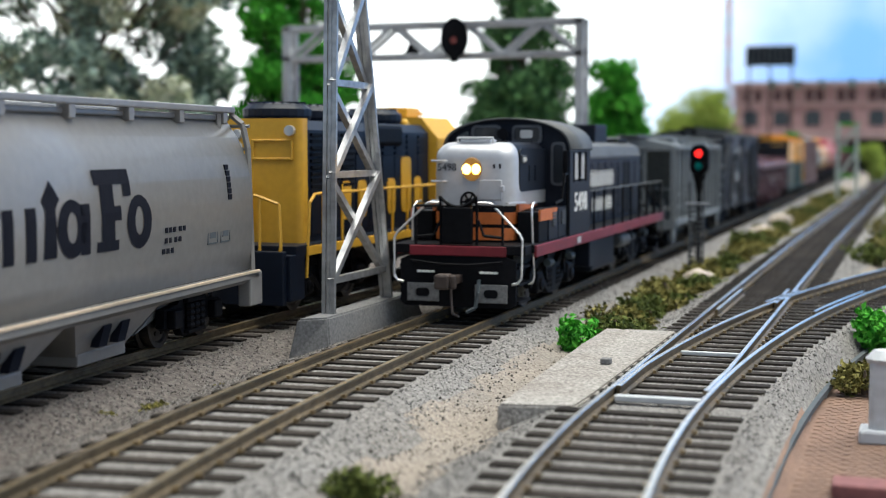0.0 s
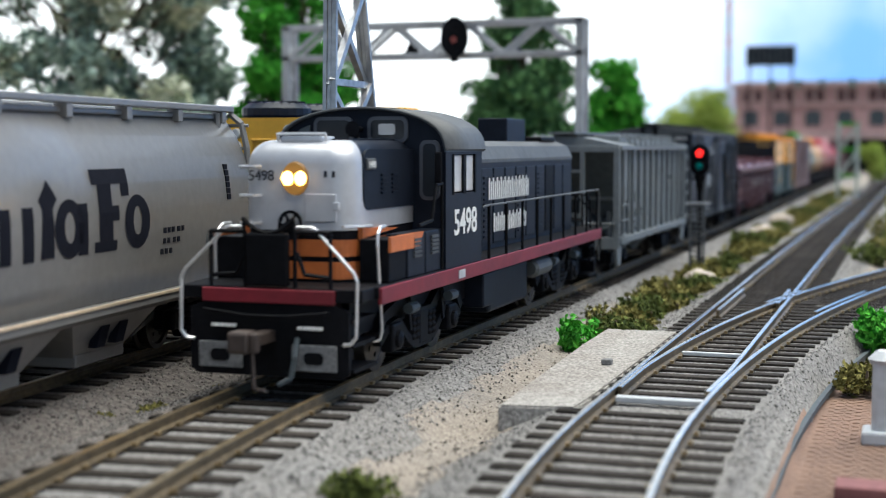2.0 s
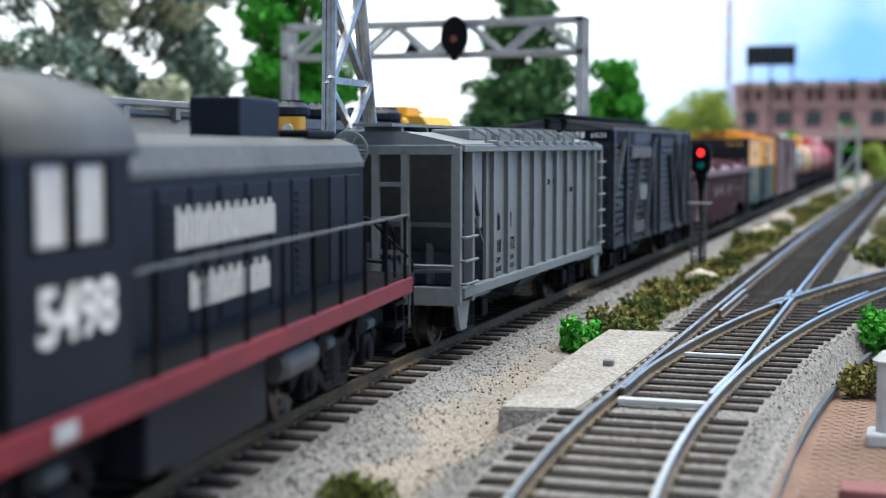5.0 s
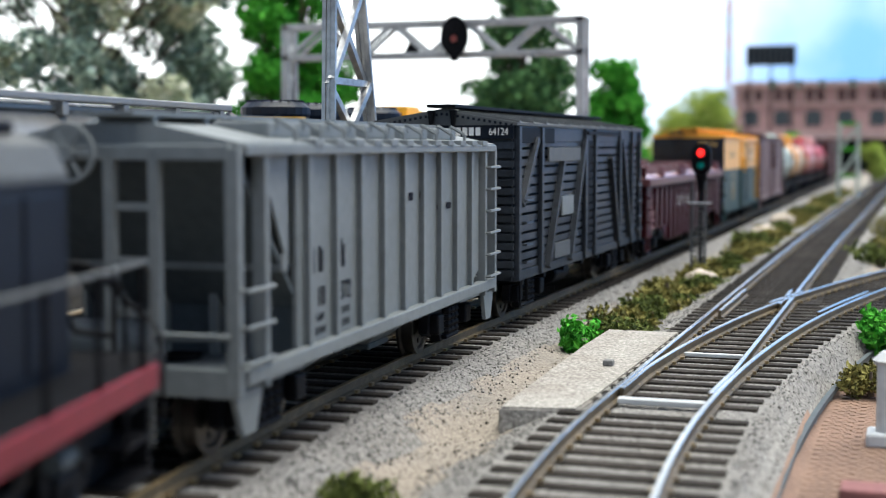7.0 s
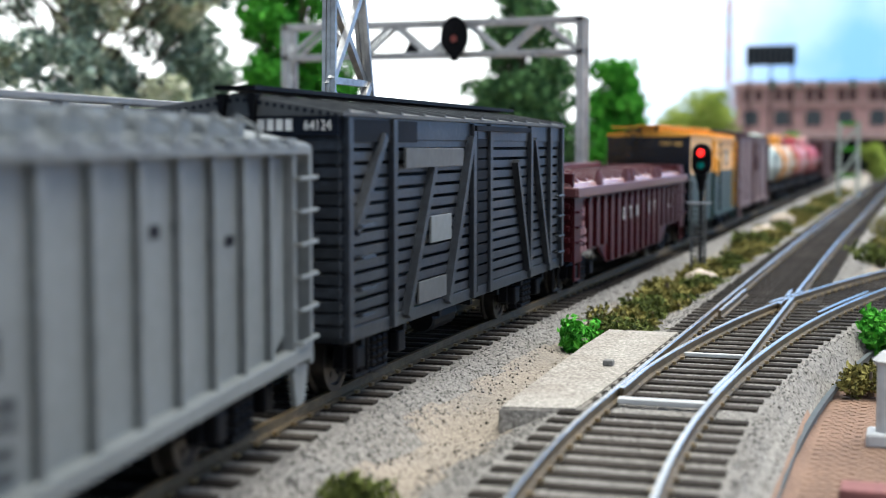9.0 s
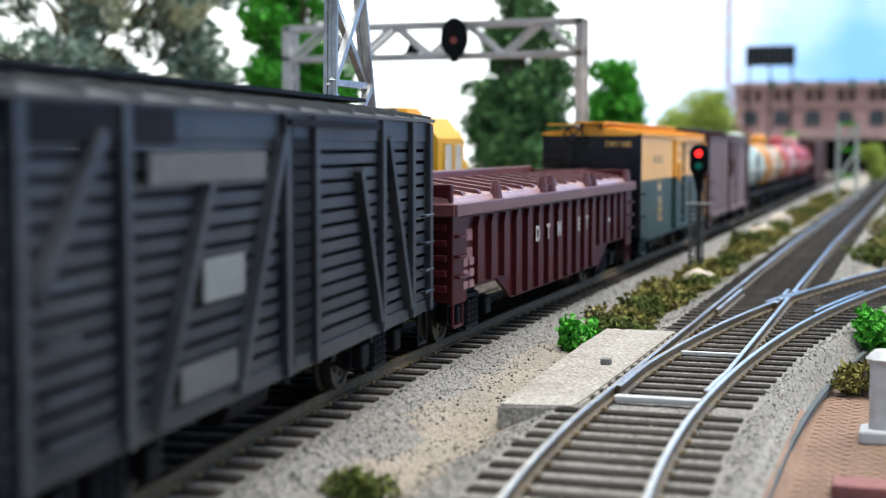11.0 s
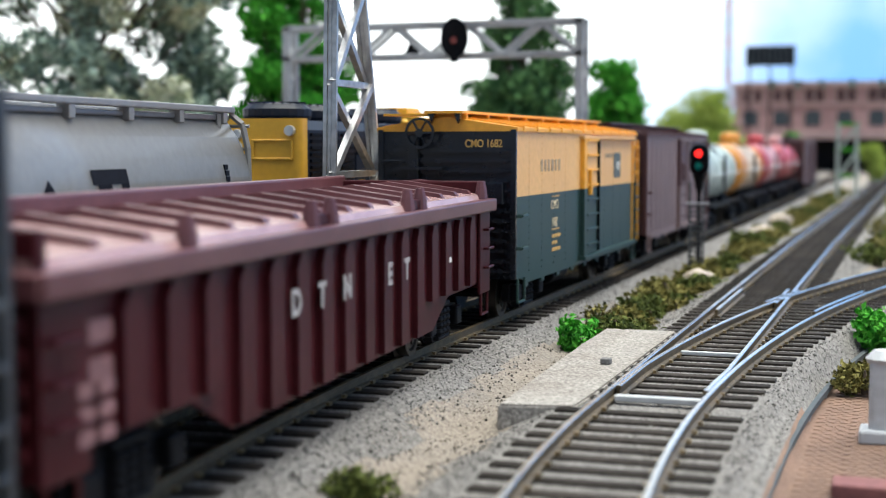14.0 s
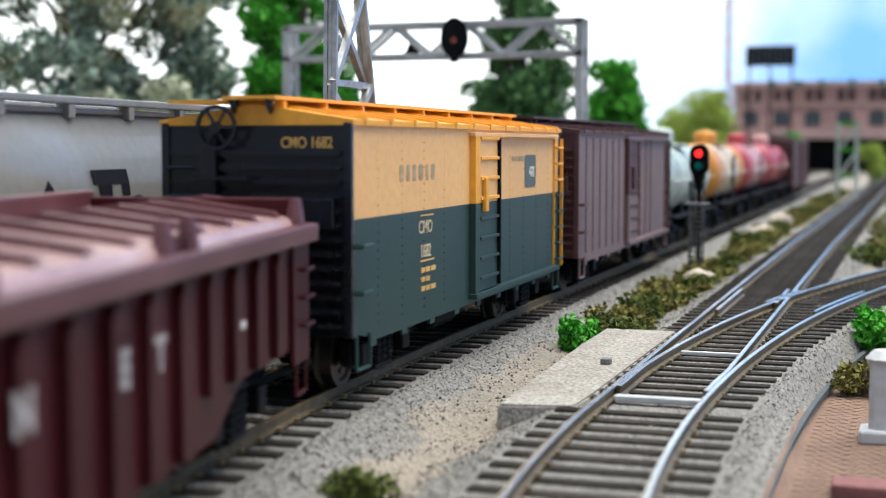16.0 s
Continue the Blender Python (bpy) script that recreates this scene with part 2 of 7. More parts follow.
def lathe(profile, axis="y", sides=20, centre=(0, 0, 0), bm=None, closed=True):
    """A turned form from (radius, position) pairs."""
    bm = bm or bmesh.new()
    rings = []
    for r, w in profile:
        ring = []
        for i in range(sides):
            u, v = r * math.cos(2 * math.pi * i / sides), r * math.sin(2 * math.pi * i / sides)
            c = {"y": (u, w, v), "x": (w, u, v), "z": (u, v, w)}[axis]
            ring.append(bm.verts.new(Vector(c) + Vector(centre)))
        rings.append(ring)
    for a, b in zip(rings, rings[1:]):
        for i in range(sides):
            j = (i + 1) % sides
            bm.faces.new((a[i], a[j], b[j], b[i]))
    if closed:
        bm.faces.new(rings[0])
        bm.faces.new(rings[-1])
    else:
        for i in range(sides):
            j = (i + 1) % sides
            bm.faces.new((rings[-1][i], rings[-1][j], rings[0][j], rings[0][i]))
    bmesh.ops.recalc_face_normals(bm, faces=bm.faces[:])
    return bm


def rounded(x0, x1, y0, y1, r, corners=(1, 1, 1, 1), steps=5):
    """The outline of a rounded rectangle; corners in turn: low low, high low, high high, low high."""
    pts = []
    for (cx, cy, a), on in zip(((x0 + r, y0 + r, 180), (x1 - r, y0 + r, 270), (x1 - r, y1 - r, 0), (x0 + r, y1 - r, 90)), corners):
        if on:
            pts += [(cx + r * math.cos(radians(a + 90 * i / steps)), cy + r * math.sin(radians(a + 90 * i / steps))) for i in range(steps + 1)]
        else:
            pts.append((x0 if cx < (x0 + x1) / 2 else x1, y0 if cy < (y0 + y1) / 2 else y1))
    return pts


def lettering(name, text, size, mat, parent, m, label="", stretch=1.0, bold=0.0):
    """Real writing in the built-in font, standing in the plane of m's x and z."""
    cu = bpy.data.curves.new(name, "FONT")
    cu.body, cu.size, cu.extrude = text, size * MM, 0.04 * MM
    cu.align_x = "CENTER"
    cu.offset = bold * MM
    tmp = bpy.data.objects.new(name, cu)
    me = bpy.data.meshes.new_from_object(tmp)
    bpy.data.objects.remove(tmp)
    me.transform(Matrix.Diagonal((stretch, 1, 1, 1)) @ Matrix.Identity(4))
    me.materials.clear()
    return part_of(name, me, mat, parent, label, m)


SIDE = pose(0, 0, 0, 90, 0, 90)  # writing read from the +x side


def side_at(x, y, z):
    return at(x, y, z) @ SIDE


END = pose(0, 0, 0, 90, 0, 0)  # writing read from the -y side


def marks(name, sizes, mat, parent, x, y, z, gap=0.5, label=""):
    """Plain bars for unreadable or withheld writing on a side at x: (width, height) pairs from y on."""
    for w, h in sizes:
        if h > 0:
            part(name, prism(bmesh.new(), rounded(y, y + w, z, z + h, min(w, h) * 0.3, steps=3), "x", x, x + 0.08), mat, parent, label)
        y += w + gap


# ---- the line of the railway ----
CURVE, BEND = 6.678e-6, 333.0


def line(y):
    """The main track's centre and its heading (x per y) at y."""
    v = max(BEND - y, 0.0)
    if v > 275:
        h = -CURVE * 275 ** 2 / 2
        return CURVE * 275 ** 3 / 6 - h * (v - 275), h
    return CURVE * v ** 3 / 6, -CURVE * v * v / 2


def along(y, side=0.0):
    x, h = line(y)
    n = math.hypot(1, h)
    return x + side / n, y - side * h / n


def arc_table():
    ys, s = [1200.0], [1200.0]
    while ys[-1] > -1500:
        y = ys[-1] - 2.0
        h = line(y + 1)[1]
        s.append(s[-1] - 2.0 * math.hypot(1, h))
        ys.append(y)
    return np.array(s[::-1]), np.array(ys[::-1])


ARC_S, ARC_Y = arc_table()


def y_of(s):
    return s if s >= 1200 else float(np.interp(s, ARC_S, ARC_Y))


def railcar_pose(s, base, side=0.0):
    """The pose of a car whose middle is at s along the line and whose trucks are base apart."""
    a = Vector(along(y_of(s - base / 2), side))
    b = Vector(along(y_of(s + base / 2), side))
    c, d = (a + b) / 2, b - a
    return at(c.x, c.y, 0, math.degrees(math.atan2(-d.x, d.y)))


YARD_NEAR = 215.0


def yard(y):
    if y < YARD_NEAR:
        return 62.75 + 0.00078 * (YARD_NEAR - y) ** 2
    return 62.75 + 0.008 * max(y - 600, 0)


def branch(y):
    return 62.75 + max(y - 211, 0) ** 2 / 1810.0


def curve_points(f, side, y0, y1, step=5.0):
    pts, y = [], y0
    while y <= y1 + 1e-6:
        h = (f(y + 0.5) - f(y - 0.5))
        n = math.hypot(1, h)
        pts.append((f(y) + side / n, y - side * h / n))
        y += step
    return pts


def main_x(y):
    return line(y)[0]


def second_x(y):
    return along(y, -52.5)[0]

# ---- ground ----
GAUGE, TIE_TOP = 8.25, -2.1


def ballast_height(d, fall=0.32):
    return -2.56 if d < 16.5 else (-2.56 - (d - 16.5) * fall if d < 27 else -99.0)


def base_height(x, y):
    if x > 84 and y < 430:
        return -9.0 if x > branch(max(y, 200)) + 19 else -6.2
    return -6.2


def ground_height(x, y):
    d = [abs(x - main_x(y)), abs(x - second_x(y)), abs(x - yard(y))]
    if y > 211:
        d.append(abs(x - branch(y)) if y < 700 else 999)
    fall = 1.5 if x > branch(max(y, 200)) and y < 430 else 0.32
    h = max(base_height(x, y), max(ballast_height(k, fall if i > 1 else 0.32) for i, k in enumerate(d)))
    if 28 < x < 52 and y < 217.5 and min(d) > 16.5:
        h -= 1.3 * min(1, (min(d) - 16.5) / 2) * max(0, min(1, (y - 180) / 25))
    return h, min(d)


def relief(x, y, d):
    """Uneven ground, raked flatter between the ties."""
    n = noise.noise(Vector((x * 0.12, y * 0.12, 0))) * 0.45 + noise.noise(Vector((x * 0.5, y * 0.5, 7))) * 0.22
    return n * (0.15 + 0.85 * max(0.0, min(1.0, (d - 14) / 5)))


def ground():
    xs = sorted(set([-2600, -1800, -1200, -800, -500, -350, -250, -180, -140] + list(np.arange(-120, 135, 1.5)) + [140, 180, 260, 400, 700, 1200, 2000, 2600]))
    ys = sorted(set([-1500, -900, -500, -200, 0, 60, 100] + list(np.arange(120, 460, 3.0)) + list(np.arange(460, 1000, 9.0)) + list(np.arange(1000, 2500, 60)) + [2700, 3000, 3300]))
    verts, faces, mats = [], [], []
    for y in ys:
        for x in xs:
            h, d = ground_height(x, y)
            n = relief(x, y, d)
            if x > 86 and y < 330:
                n *= 0.1
            verts.append((x * MM, y * MM, (h + n) * MM))
    w = len(xs)
    for j in range(len(ys) - 1):
        for i in range(w - 1):
            faces.append((j * w + i, j * w + i + 1, (j + 1) * w + i + 1, (j + 1) * w + i))
            x, y = (xs[i] + xs[i + 1]) / 2, (ys[j] + ys[j + 1]) / 2
            d = ground_height(x, y)[1] + 5 * noise.noise(Vector((x * 0.06, y * 0.06, 3)))
            if x > branch(max(y, 200)) + 21.0 and 60 < y < 330 and 84 < x < 300:
                mats.append(3)
            else:
                mats.append(2 if -170 < x < main_x(y) - 13 and 60 < y < 700 else (0 if d < 23 else 1))
    me = bpy.data.meshes.new("ground")
    me.from_pydata(verts, [], faces)
    for m in (BALLAST, SAND, DIRT, PAVING):
        me.materials.append(m)
    me.polygons.foreach_set("material_index", mats)
    me.polygons.foreach_set("use_smooth", [True] * len(faces))
    ob = new("ground", me)
    tagged(ob, "sandy model ground with grey ballast under the tracks", "ground", kind="structure")


ground()

OCTA = np.array([(1, 0, 0), (-1, 0, 0), (0, 1, 0), (0, -1, 0), (0, 0, 1), (0, 0, -1)], float)
OCTA_F = np.array([(0, 2, 4), (2, 1, 4), (1, 3, 4), (3, 0, 4), (2, 0, 5), (1, 2, 5), (3, 1, 5), (0, 3, 5)])


def scatter(name, spots, sizes, mat, label, category):
    """Small uneven grains, each its own island, as one object."""
    n = len(spots)
    rng = np.random.default_rng(11)
    stretch = rng.uniform(0.55, 1.25, (n, 6, 3)) * np.array(sizes)[:, None, None]
    turn = rng.uniform(0, 6.28, n)
    c, s = np.cos(turn)[:, None], np.sin(turn)[:, None]
    p = OCTA[None] * stretch
    q = np.stack([c * p[..., 0] - s * p[..., 1], s * p[..., 0] + c * p[..., 1], p[..., 2]], -1) + np.array(spots)[:, None]
    faces = (OCTA_F[None] + 6 * np.arange(n)[:, None, None]).reshape(-1, 3)
    me = bpy.data.meshes.new(name)
    me.from_pydata((q.reshape(-1, 3) * MM).tolist(), [], faces.tolist())
    me.materials.append(mat)
    return tagged(new(name, me), label, category, kind="stuff")


def gravel():
    rng = random.Random(4)
    grey, gs, sand, ss, dark, ds = [], [], [], [], [], []
    while len(grey) < 52000:
        y = 130 + 420 * rng.random() ** 1.6
        x = rng.uniform(-75, 100)
        h, d = ground_height(x, y)
        if x > branch(max(y, 200)) + 20.5 and y < 330:
            continue
        n = relief(x, y, d)
        r = rng.uniform(0.14, 0.29) * (1.5 if rng.random() < 0.04 else 1)
        if d < 15.5:
            r *= 0.6
        if x < main_x(y) - 14 + rng.uniform(-2, 2):
            dark.append((x, y, h + n + r * 0.2)); ds.append(r * 1.15)
        elif d < 21 + 6 * rng.random():
            grey.append((x, y, h + n + r * 0.2)); gs.append(r)
        elif len(sand) < 18000:
            sand.append((x, y, h + n + r * 0.1)); ss.append(r * (0.55 if rng.random() < 0.9 else 1.2))
    scatter("ballast_gravel", grey, gs, GRAIN_GREY, "loose grey and pale ballast stones along the tracks", "gravel")
    scatter("dark_gravel", dark, ds, GRAIN_DARK, "dark brown-grey gravel between the two main tracks, some train shade in its colour", "gravel")
    specks = []
    while len(specks) < 420:
        y = 140 + 170 * rng.random() ** 1.5
        x = rng.uniform(22, 50)
        h, d = ground_height(x, y)
        if d > 15 and y < 214 or x < 36:
            specks.append((x, y, h + relief(x, y, d) + 0.1))
    scatter("dark_chips", specks, [rng.uniform(0.16, 0.4) for _ in specks], DARK_CONCRETE_CHIP, "scattered dark stone chips on the sand", "gravel")
    scatter("sand_grains", sand, ss, GRAIN_SAND, "loose tan sand and small stones", "gravel")


gravel()

# ---- tracks ----
RAIL = [(-0.9, -2.1), (0.9, -2.1), (0.9, -1.75), (0.28, -1.5), (0.28, -0.75), (0.46, -0.6), (0.46, -0.08), (0.36, 0.0), (-0.36, 0.0), (-0.46, -0.08), (-0.46, -0.6), (-0.28, -0.75), (-0.28, -1.5), (-0.9, -1.75)]


def rail(name, pts, parent, label="", head=STEEL):
    """A rail swept along (x, y) points, its worn head bright."""
    bm = bmesh.new()
    rings = []
    for i, (x, y) in enumerate(pts):
        a, b = pts[max(i - 1, 0)], pts[min(i + 1, len(pts) - 1)]
        d = Vector((b[0] - a[0], b[1] - a[1])).normalized()
        rings.append([bm.verts.new((x + u * d.y, y - u * d.x, z)) for u, z in RAIL])
    n = len(RAIL)
    for a, b in zip(rings, rings[1:]):
        for i in range(n):
            j = (i + 1) % n
            f = bm.faces.new((a[i], a[j], b[j], b[i]))
            f.material_index = 1 if i in (6, 7, 8) else 0
    bm.faces.new(rings[0]); bm.faces.new(rings[-1][::-1])
    bmesh.ops.recalc_face_normals(bm, faces=bm.faces[:])
    return part(name, bm, (RUST, head), parent, label)


def tie_mesh(half):
    bm = B(-half, half, -1.4, 1.4, -3.6, TIE_TOP, 0.12)
    for v in bm.verts:
        v.co *= MM
    me = bpy.data.meshes.new("tie")
    bm.to_mesh(me); bm.free()
    me.materials.append(TIE)
    return me


TIE_STEP = 7.3
TIE_ME = tie_mesh(15.0)


def lay_track(name, f, y0, y1, label, near, skip=(0, 0)):
    track = thing(name, label, "railway track", kind="structure")
    rail("rail", curve_points(f, -GAUGE, y0, y1), track, head=BRONZE)
    rail("rail", curve_points(f, GAUGE, y0, y1), track, head=BRONZE)
    rng = random.Random(8)
    y, far = y0, bmesh.new()
    while y < y1:
        h = f(y + 1) - f(y - 1)
        turn = math.degrees(math.atan2(-h / 2, 1)) + rng.uniform(-0.7, 0.7)
        if not skip[0] < y < skip[1]:
            if near[0] < y < near[1]:
                ob = part_of("tie", TIE_ME, TIE, track, at=at(f(y) + rng.uniform(-0.3, 0.3), y, 0, turn))
            else:
                box(far, f(y) - 15, f(y) + 15, y - 1.4, y + 1.4, -3.6, TIE_TOP)
        y += TIE_STEP
    o = part("ties", far, TIE, track)
    o["kind"] = "stuff"
    return track


def tie_plates(track, f, y0, y1, step=TIE_STEP, mat=TIE, sides=(-GAUGE, GAUGE)):
    """The small moulded spikes and plates that hold the rail on each tie."""
    bm = bmesh.new()
    y = y0
    while y < y1:
        for s in sides:
            for o in (-1.1, 1.1):
                box(bm, f(y) + s + o - 0.35, f(y) + s + o + 0.35, y - 0.55, y + 0.55, TIE_TOP, TIE_TOP + 0.55)
        y += step
    o = part("rail_spikes", bm, mat, track)
    o["kind"] = "stuff"


main_track = lay_track("main_track", main_x, 40, 2380, "straightening main track with bronze-sided rails on dark ties", (100, 1100))
tie_plates(main_track, main_x, 40, 640, mat=BRONZE)
second_track = lay_track("second_track", second_x, 40, 2380, "parallel track with dark rails and black ties", (120, 620))


def turnout():
    track = thing("turnout_track", "yard track turnout with bright rails on dark ties", "railway track", kind="structure")
    frog = 376.0
    rail("stock_rail", curve_points(yard, -GAUGE, 60, 2380), track)
    rail("stock_rail", curve_points(lambda y: yard(y) if y < 213 else branch(y), GAUGE, 60, 660), track)
    rail("switch_rail", [(min(x, branch(y) + GAUGE - 0.95), y) for x, y in curve_points(yard, GAUGE, 230, 2380, 4)], track)
    rail("switch_rail", [(max(x, yard(y) - GAUGE + 0.95), y) for x, y in curve_points(branch, -GAUGE, 230, 660, 4)], track)
    rail("guard_rail", [(yard(y) - GAUGE + 2.0, y) for y in np.arange(346, 406, 6)], track)
    rail("guard_rail", [(branch(y) + GAUGE - 2.0, y) for y in np.arange(350, 408, 6)], track)
    rail("wing_rail", [(branch(y) - GAUGE - 1.7 - 0.2, y) for y in np.arange(368, 404, 4)], track)
    rail("wing_rail", [(yard(y) + GAUGE - 1.9, y) for y in np.arange(366, 404, 4)], track)
    # a slim bar links the two moving blades
    part("throw_bar", B(yard(228) - 7.2, yard(228) + 7.2, 226.0, 228.2, -2.0, -1.0, 0.2), LIGHTGREY, track, "pale plastic throw bar")
    part("throw_bar", B(yard(280) - 5.0, yard(280) + 7.0, 281.5, 282.6, -2.0, -1.2, 0.2), LIGHTGREY, track)
    rng = random.Random(3)
    y = 62.0
    far = bmesh.new()
    while y < 2380:
        lo = yard(y) - 15
        hi = yard(y) + 15
        if 220 < y < 386:
            hi = branch(y) + 15
        if y < 1000:
            if 224.5 < y < 229.5:
                y = 230.5
            half = (hi - lo) / 2
            me = TIE_ME if abs(half - 15) < 0.3 else tie_mesh(half)
            part_of("tie", me, TIE, track, at=at((lo + hi) / 2 + rng.uniform(-0.3, 0.3), y, 0, rng.uniform(-0.5, 0.5)))
        else:
            box(far, lo, hi, y - 1.4, y + 1.4, -3.6, TIE_TOP)
        y += TIE_STEP * 0.93
    y = 388.0
    while y < 660:
        h = branch(y + 1) - branch(y - 1)
        part_of("tie", TIE_ME, TIE, track, at=at(branch(y), y, 0, math.degrees(math.atan2(-h / 2, 1))))
        y += TIE_STEP * 0.93
    part("ties", far, TIE, track)["kind"] = "stuff"
    tie_plates(track, yard, 62.0, 223, TIE_STEP * 0.93, BRONZE)
    tie_plates(track, yard, 230.5, 640, TIE_STEP * 0.93, BRONZE)
    tie_plates(track, branch, 257.7, 384, TIE_STEP * 0.93, BRONZE)
    tie_plates(track, branch, 388.0, 640, TIE_STEP * 0.93, BRONZE)


turnout()

# concrete slab between the tracks
slab = thing("concrete_slab", "flat speckled concrete slab beside the yard track", "slab")
bm = bmesh.new()
prism(bm, [(38.0, 216.5), (50.5, 219), (51.0, 231), (51.5, 316), (35.0, 316), (35.2, 290)], "z", -8.6, -1.8)
bmesh.ops.bevel(bm, geom=bm.edges[:], offset=0.35, segments=2, affect="EDGES")
part("slab_body", bm, CONCRETE, slab)
chip = B(45.2, 47.2, 262.5, 264.6, -1.8, -0.6, 0.3)
tagged(part("ballast_chip", chip, DARK_CONCRETE), "small dark stone lying on the concrete slab", "stone")

# ---- tower between the tracks ----


def strut(bm, p, q, r=0.7):
    """A square bar."""
    p, q = Vector(p), Vector(q)
    d = (q - p).normalized()
    a = Vector((1, 0, 0)) if abs(d.x) < 0.9 else Vector((0, 1, 0))
    a = (a - d * a.dot(d)).normalized()
    b = d.cross(a)
    ring = [[bm.verts.new(c + r * (u * a + v * b)) for u, v in ((-1, -1), (1, -1), (1, 1), (-1, 1))] for c in (p, q)]
    bm.faces.new(ring[0][::-1]); bm.faces.new(ring[1])
    for i in range(4):
        j = (i + 1) % 4
        bm.faces.new((ring[0][i], ring[0][j], ring[1][j], ring[1][i]))
    return bm


def tower():
    t = thing("lattice_tower", "tall silver lattice mast on a dark concrete footing between tracks", "tower")
    bm = bmesh.new()
    lo = [(-25.6, 270.5), (-17.4, 275.5), (-17.8, 340), (-26, 338)]
    hi = [(-23.6, 271.5), (-18.4, 276.5), (-18.8, 333), (-24.4, 331)]
    a = [bm.verts.new((x, y, -6.5)) for x, y in lo]
    b = [bm.verts.new((x, y, 3.2)) for x, y in hi]
    bm.faces.new(a[::-1]); bm.faces.new(b)
    for i in range(4):
        j = (i + 1) % 4
        bm.faces.new((a[i], a[j], b[j], b[i]))
    bmesh.ops.bevel(bm, geom=bm.edges[:], offset=0.4, segments=2, affect="EDGES")
    part("footing", bm, DARK_CONCRETE, t, "dark grey concrete footing")
    X = -21.0
    near = lambda z: Vector((X, 282.6 + 0.036 * z, z))
    far = lambda z: Vector((X, 319.4 - 0.232 * z, z))
    for f in (near, far):
        bm = bmesh.new()
        strut(bm, f(3.2), f(96), 0.25)
        p, q = f(3.0), f(96)
        for dx in (-1.15, 1.15):
            strut(bm, p + Vector((dx, 0, 0)), q + Vector((dx, 0, 0)), 0.42)
        strut(bm, p + Vector((0, 0.5, 0)), q + Vector((0, 0.5, 0)), 0.6)
        part("post", bm, TOWER_METAL, t)
    levels = [10.5, 34.2, 54.8, 76, 94]
    for z in levels:
        part("cross_bar", strut(bmesh.new(), near(z), far(z), 0.75), TOWER_METAL, t)
    for z0, z1 in zip(levels, levels[1:]):
        part("diagonal", strut(bmesh.new(), near(z0) + Vector((0.7, 0, 0)), far(z1) + Vector((0.7, 0, 0)), 0.75), TOWER_METAL, t)
        part("diagonal", strut(bmesh.new(), far(z0) - Vector((0.7, 0, 0)), near(z1) - Vector((0.7, 0, 0)), 0.75), TOWER_METAL, t)


tower()


def gantry():
    g = thing("signal_gantry", "grey lattice signal bridge spanning the tracks", "signal bridge")
    y = 553.0
    for x in (-26.4, -156.0):
        bm = bmesh.new()
        for dy in (-4, 4):
            box(bm, x - 1.6, x + 1.6, y + dy - 1.1, y + dy + 1.1, -6, 92)
        for z in range(0, 84, 12):
            strut(bm, (x, y - 4, z), (x, y + 4, z + 12), 0.7)
        part("leg", bm, GANTRY_GREY, g)
        part("footing", B(x - 5, x + 5, y - 8, y + 8, -7, -3, 0.5), DARK_CONCRETE, g)
    for dy in (-4, 4):
        for z in (78.0, 91.0):
            part("chord", B(-157.5, -25, y + dy - 1.1, y + dy + 1.1, z - 1.2, z + 1.2, 0.2), GANTRY_GREY, g)
        n = 8
        w = 127.0 / n
        for i in range(n):
            x0 = -154.5 + i * w
            z0, z1 = (78, 91) if i % 2 == 0 else (91, 78)
            part("diagonal", strut(bmesh.new(), (x0, y + dy, z0), (x0 + w, y + dy, z1), 0.8), GANTRY_GREY, g)
    for i, x in enumerate((-137, -102, -78.4, -57)):
        if i == 2:
            bm = prism(bmesh.new(), [(x + 6.0 * math.cos(a) * (0.82 + 0.18 * abs(math.cos(a))), 85.0 + 8.6 * math.sin(a)) for a in [2 * math.pi * k / 18 for k in range(18)]], "y", y - 8, y - 7)
            box(bm, x - 1.4, x + 1.4, y - 8.4, y - 6.5, 75, 79); box(bm, x - 2.2, x + 2.2, y - 8.2, y - 6.6, 88, 92)
            disc = part("signal_target", bm, BLACK, g, "black oval signal target")
            part("lens", lathe([(1.4, y - 8.8), (1.2, y - 8)], "y", 12, (x, 0, 84)), SIG_DULL, disc)
        else:
            part("signal_back", prism(bmesh.new(), [(x - 4.5, 77.5), (x + 4.5, 77.5), (x, 86.5)], "y", y + 6, y + 7.5), BLACK, g, "dark triangular back plate")


gantry()


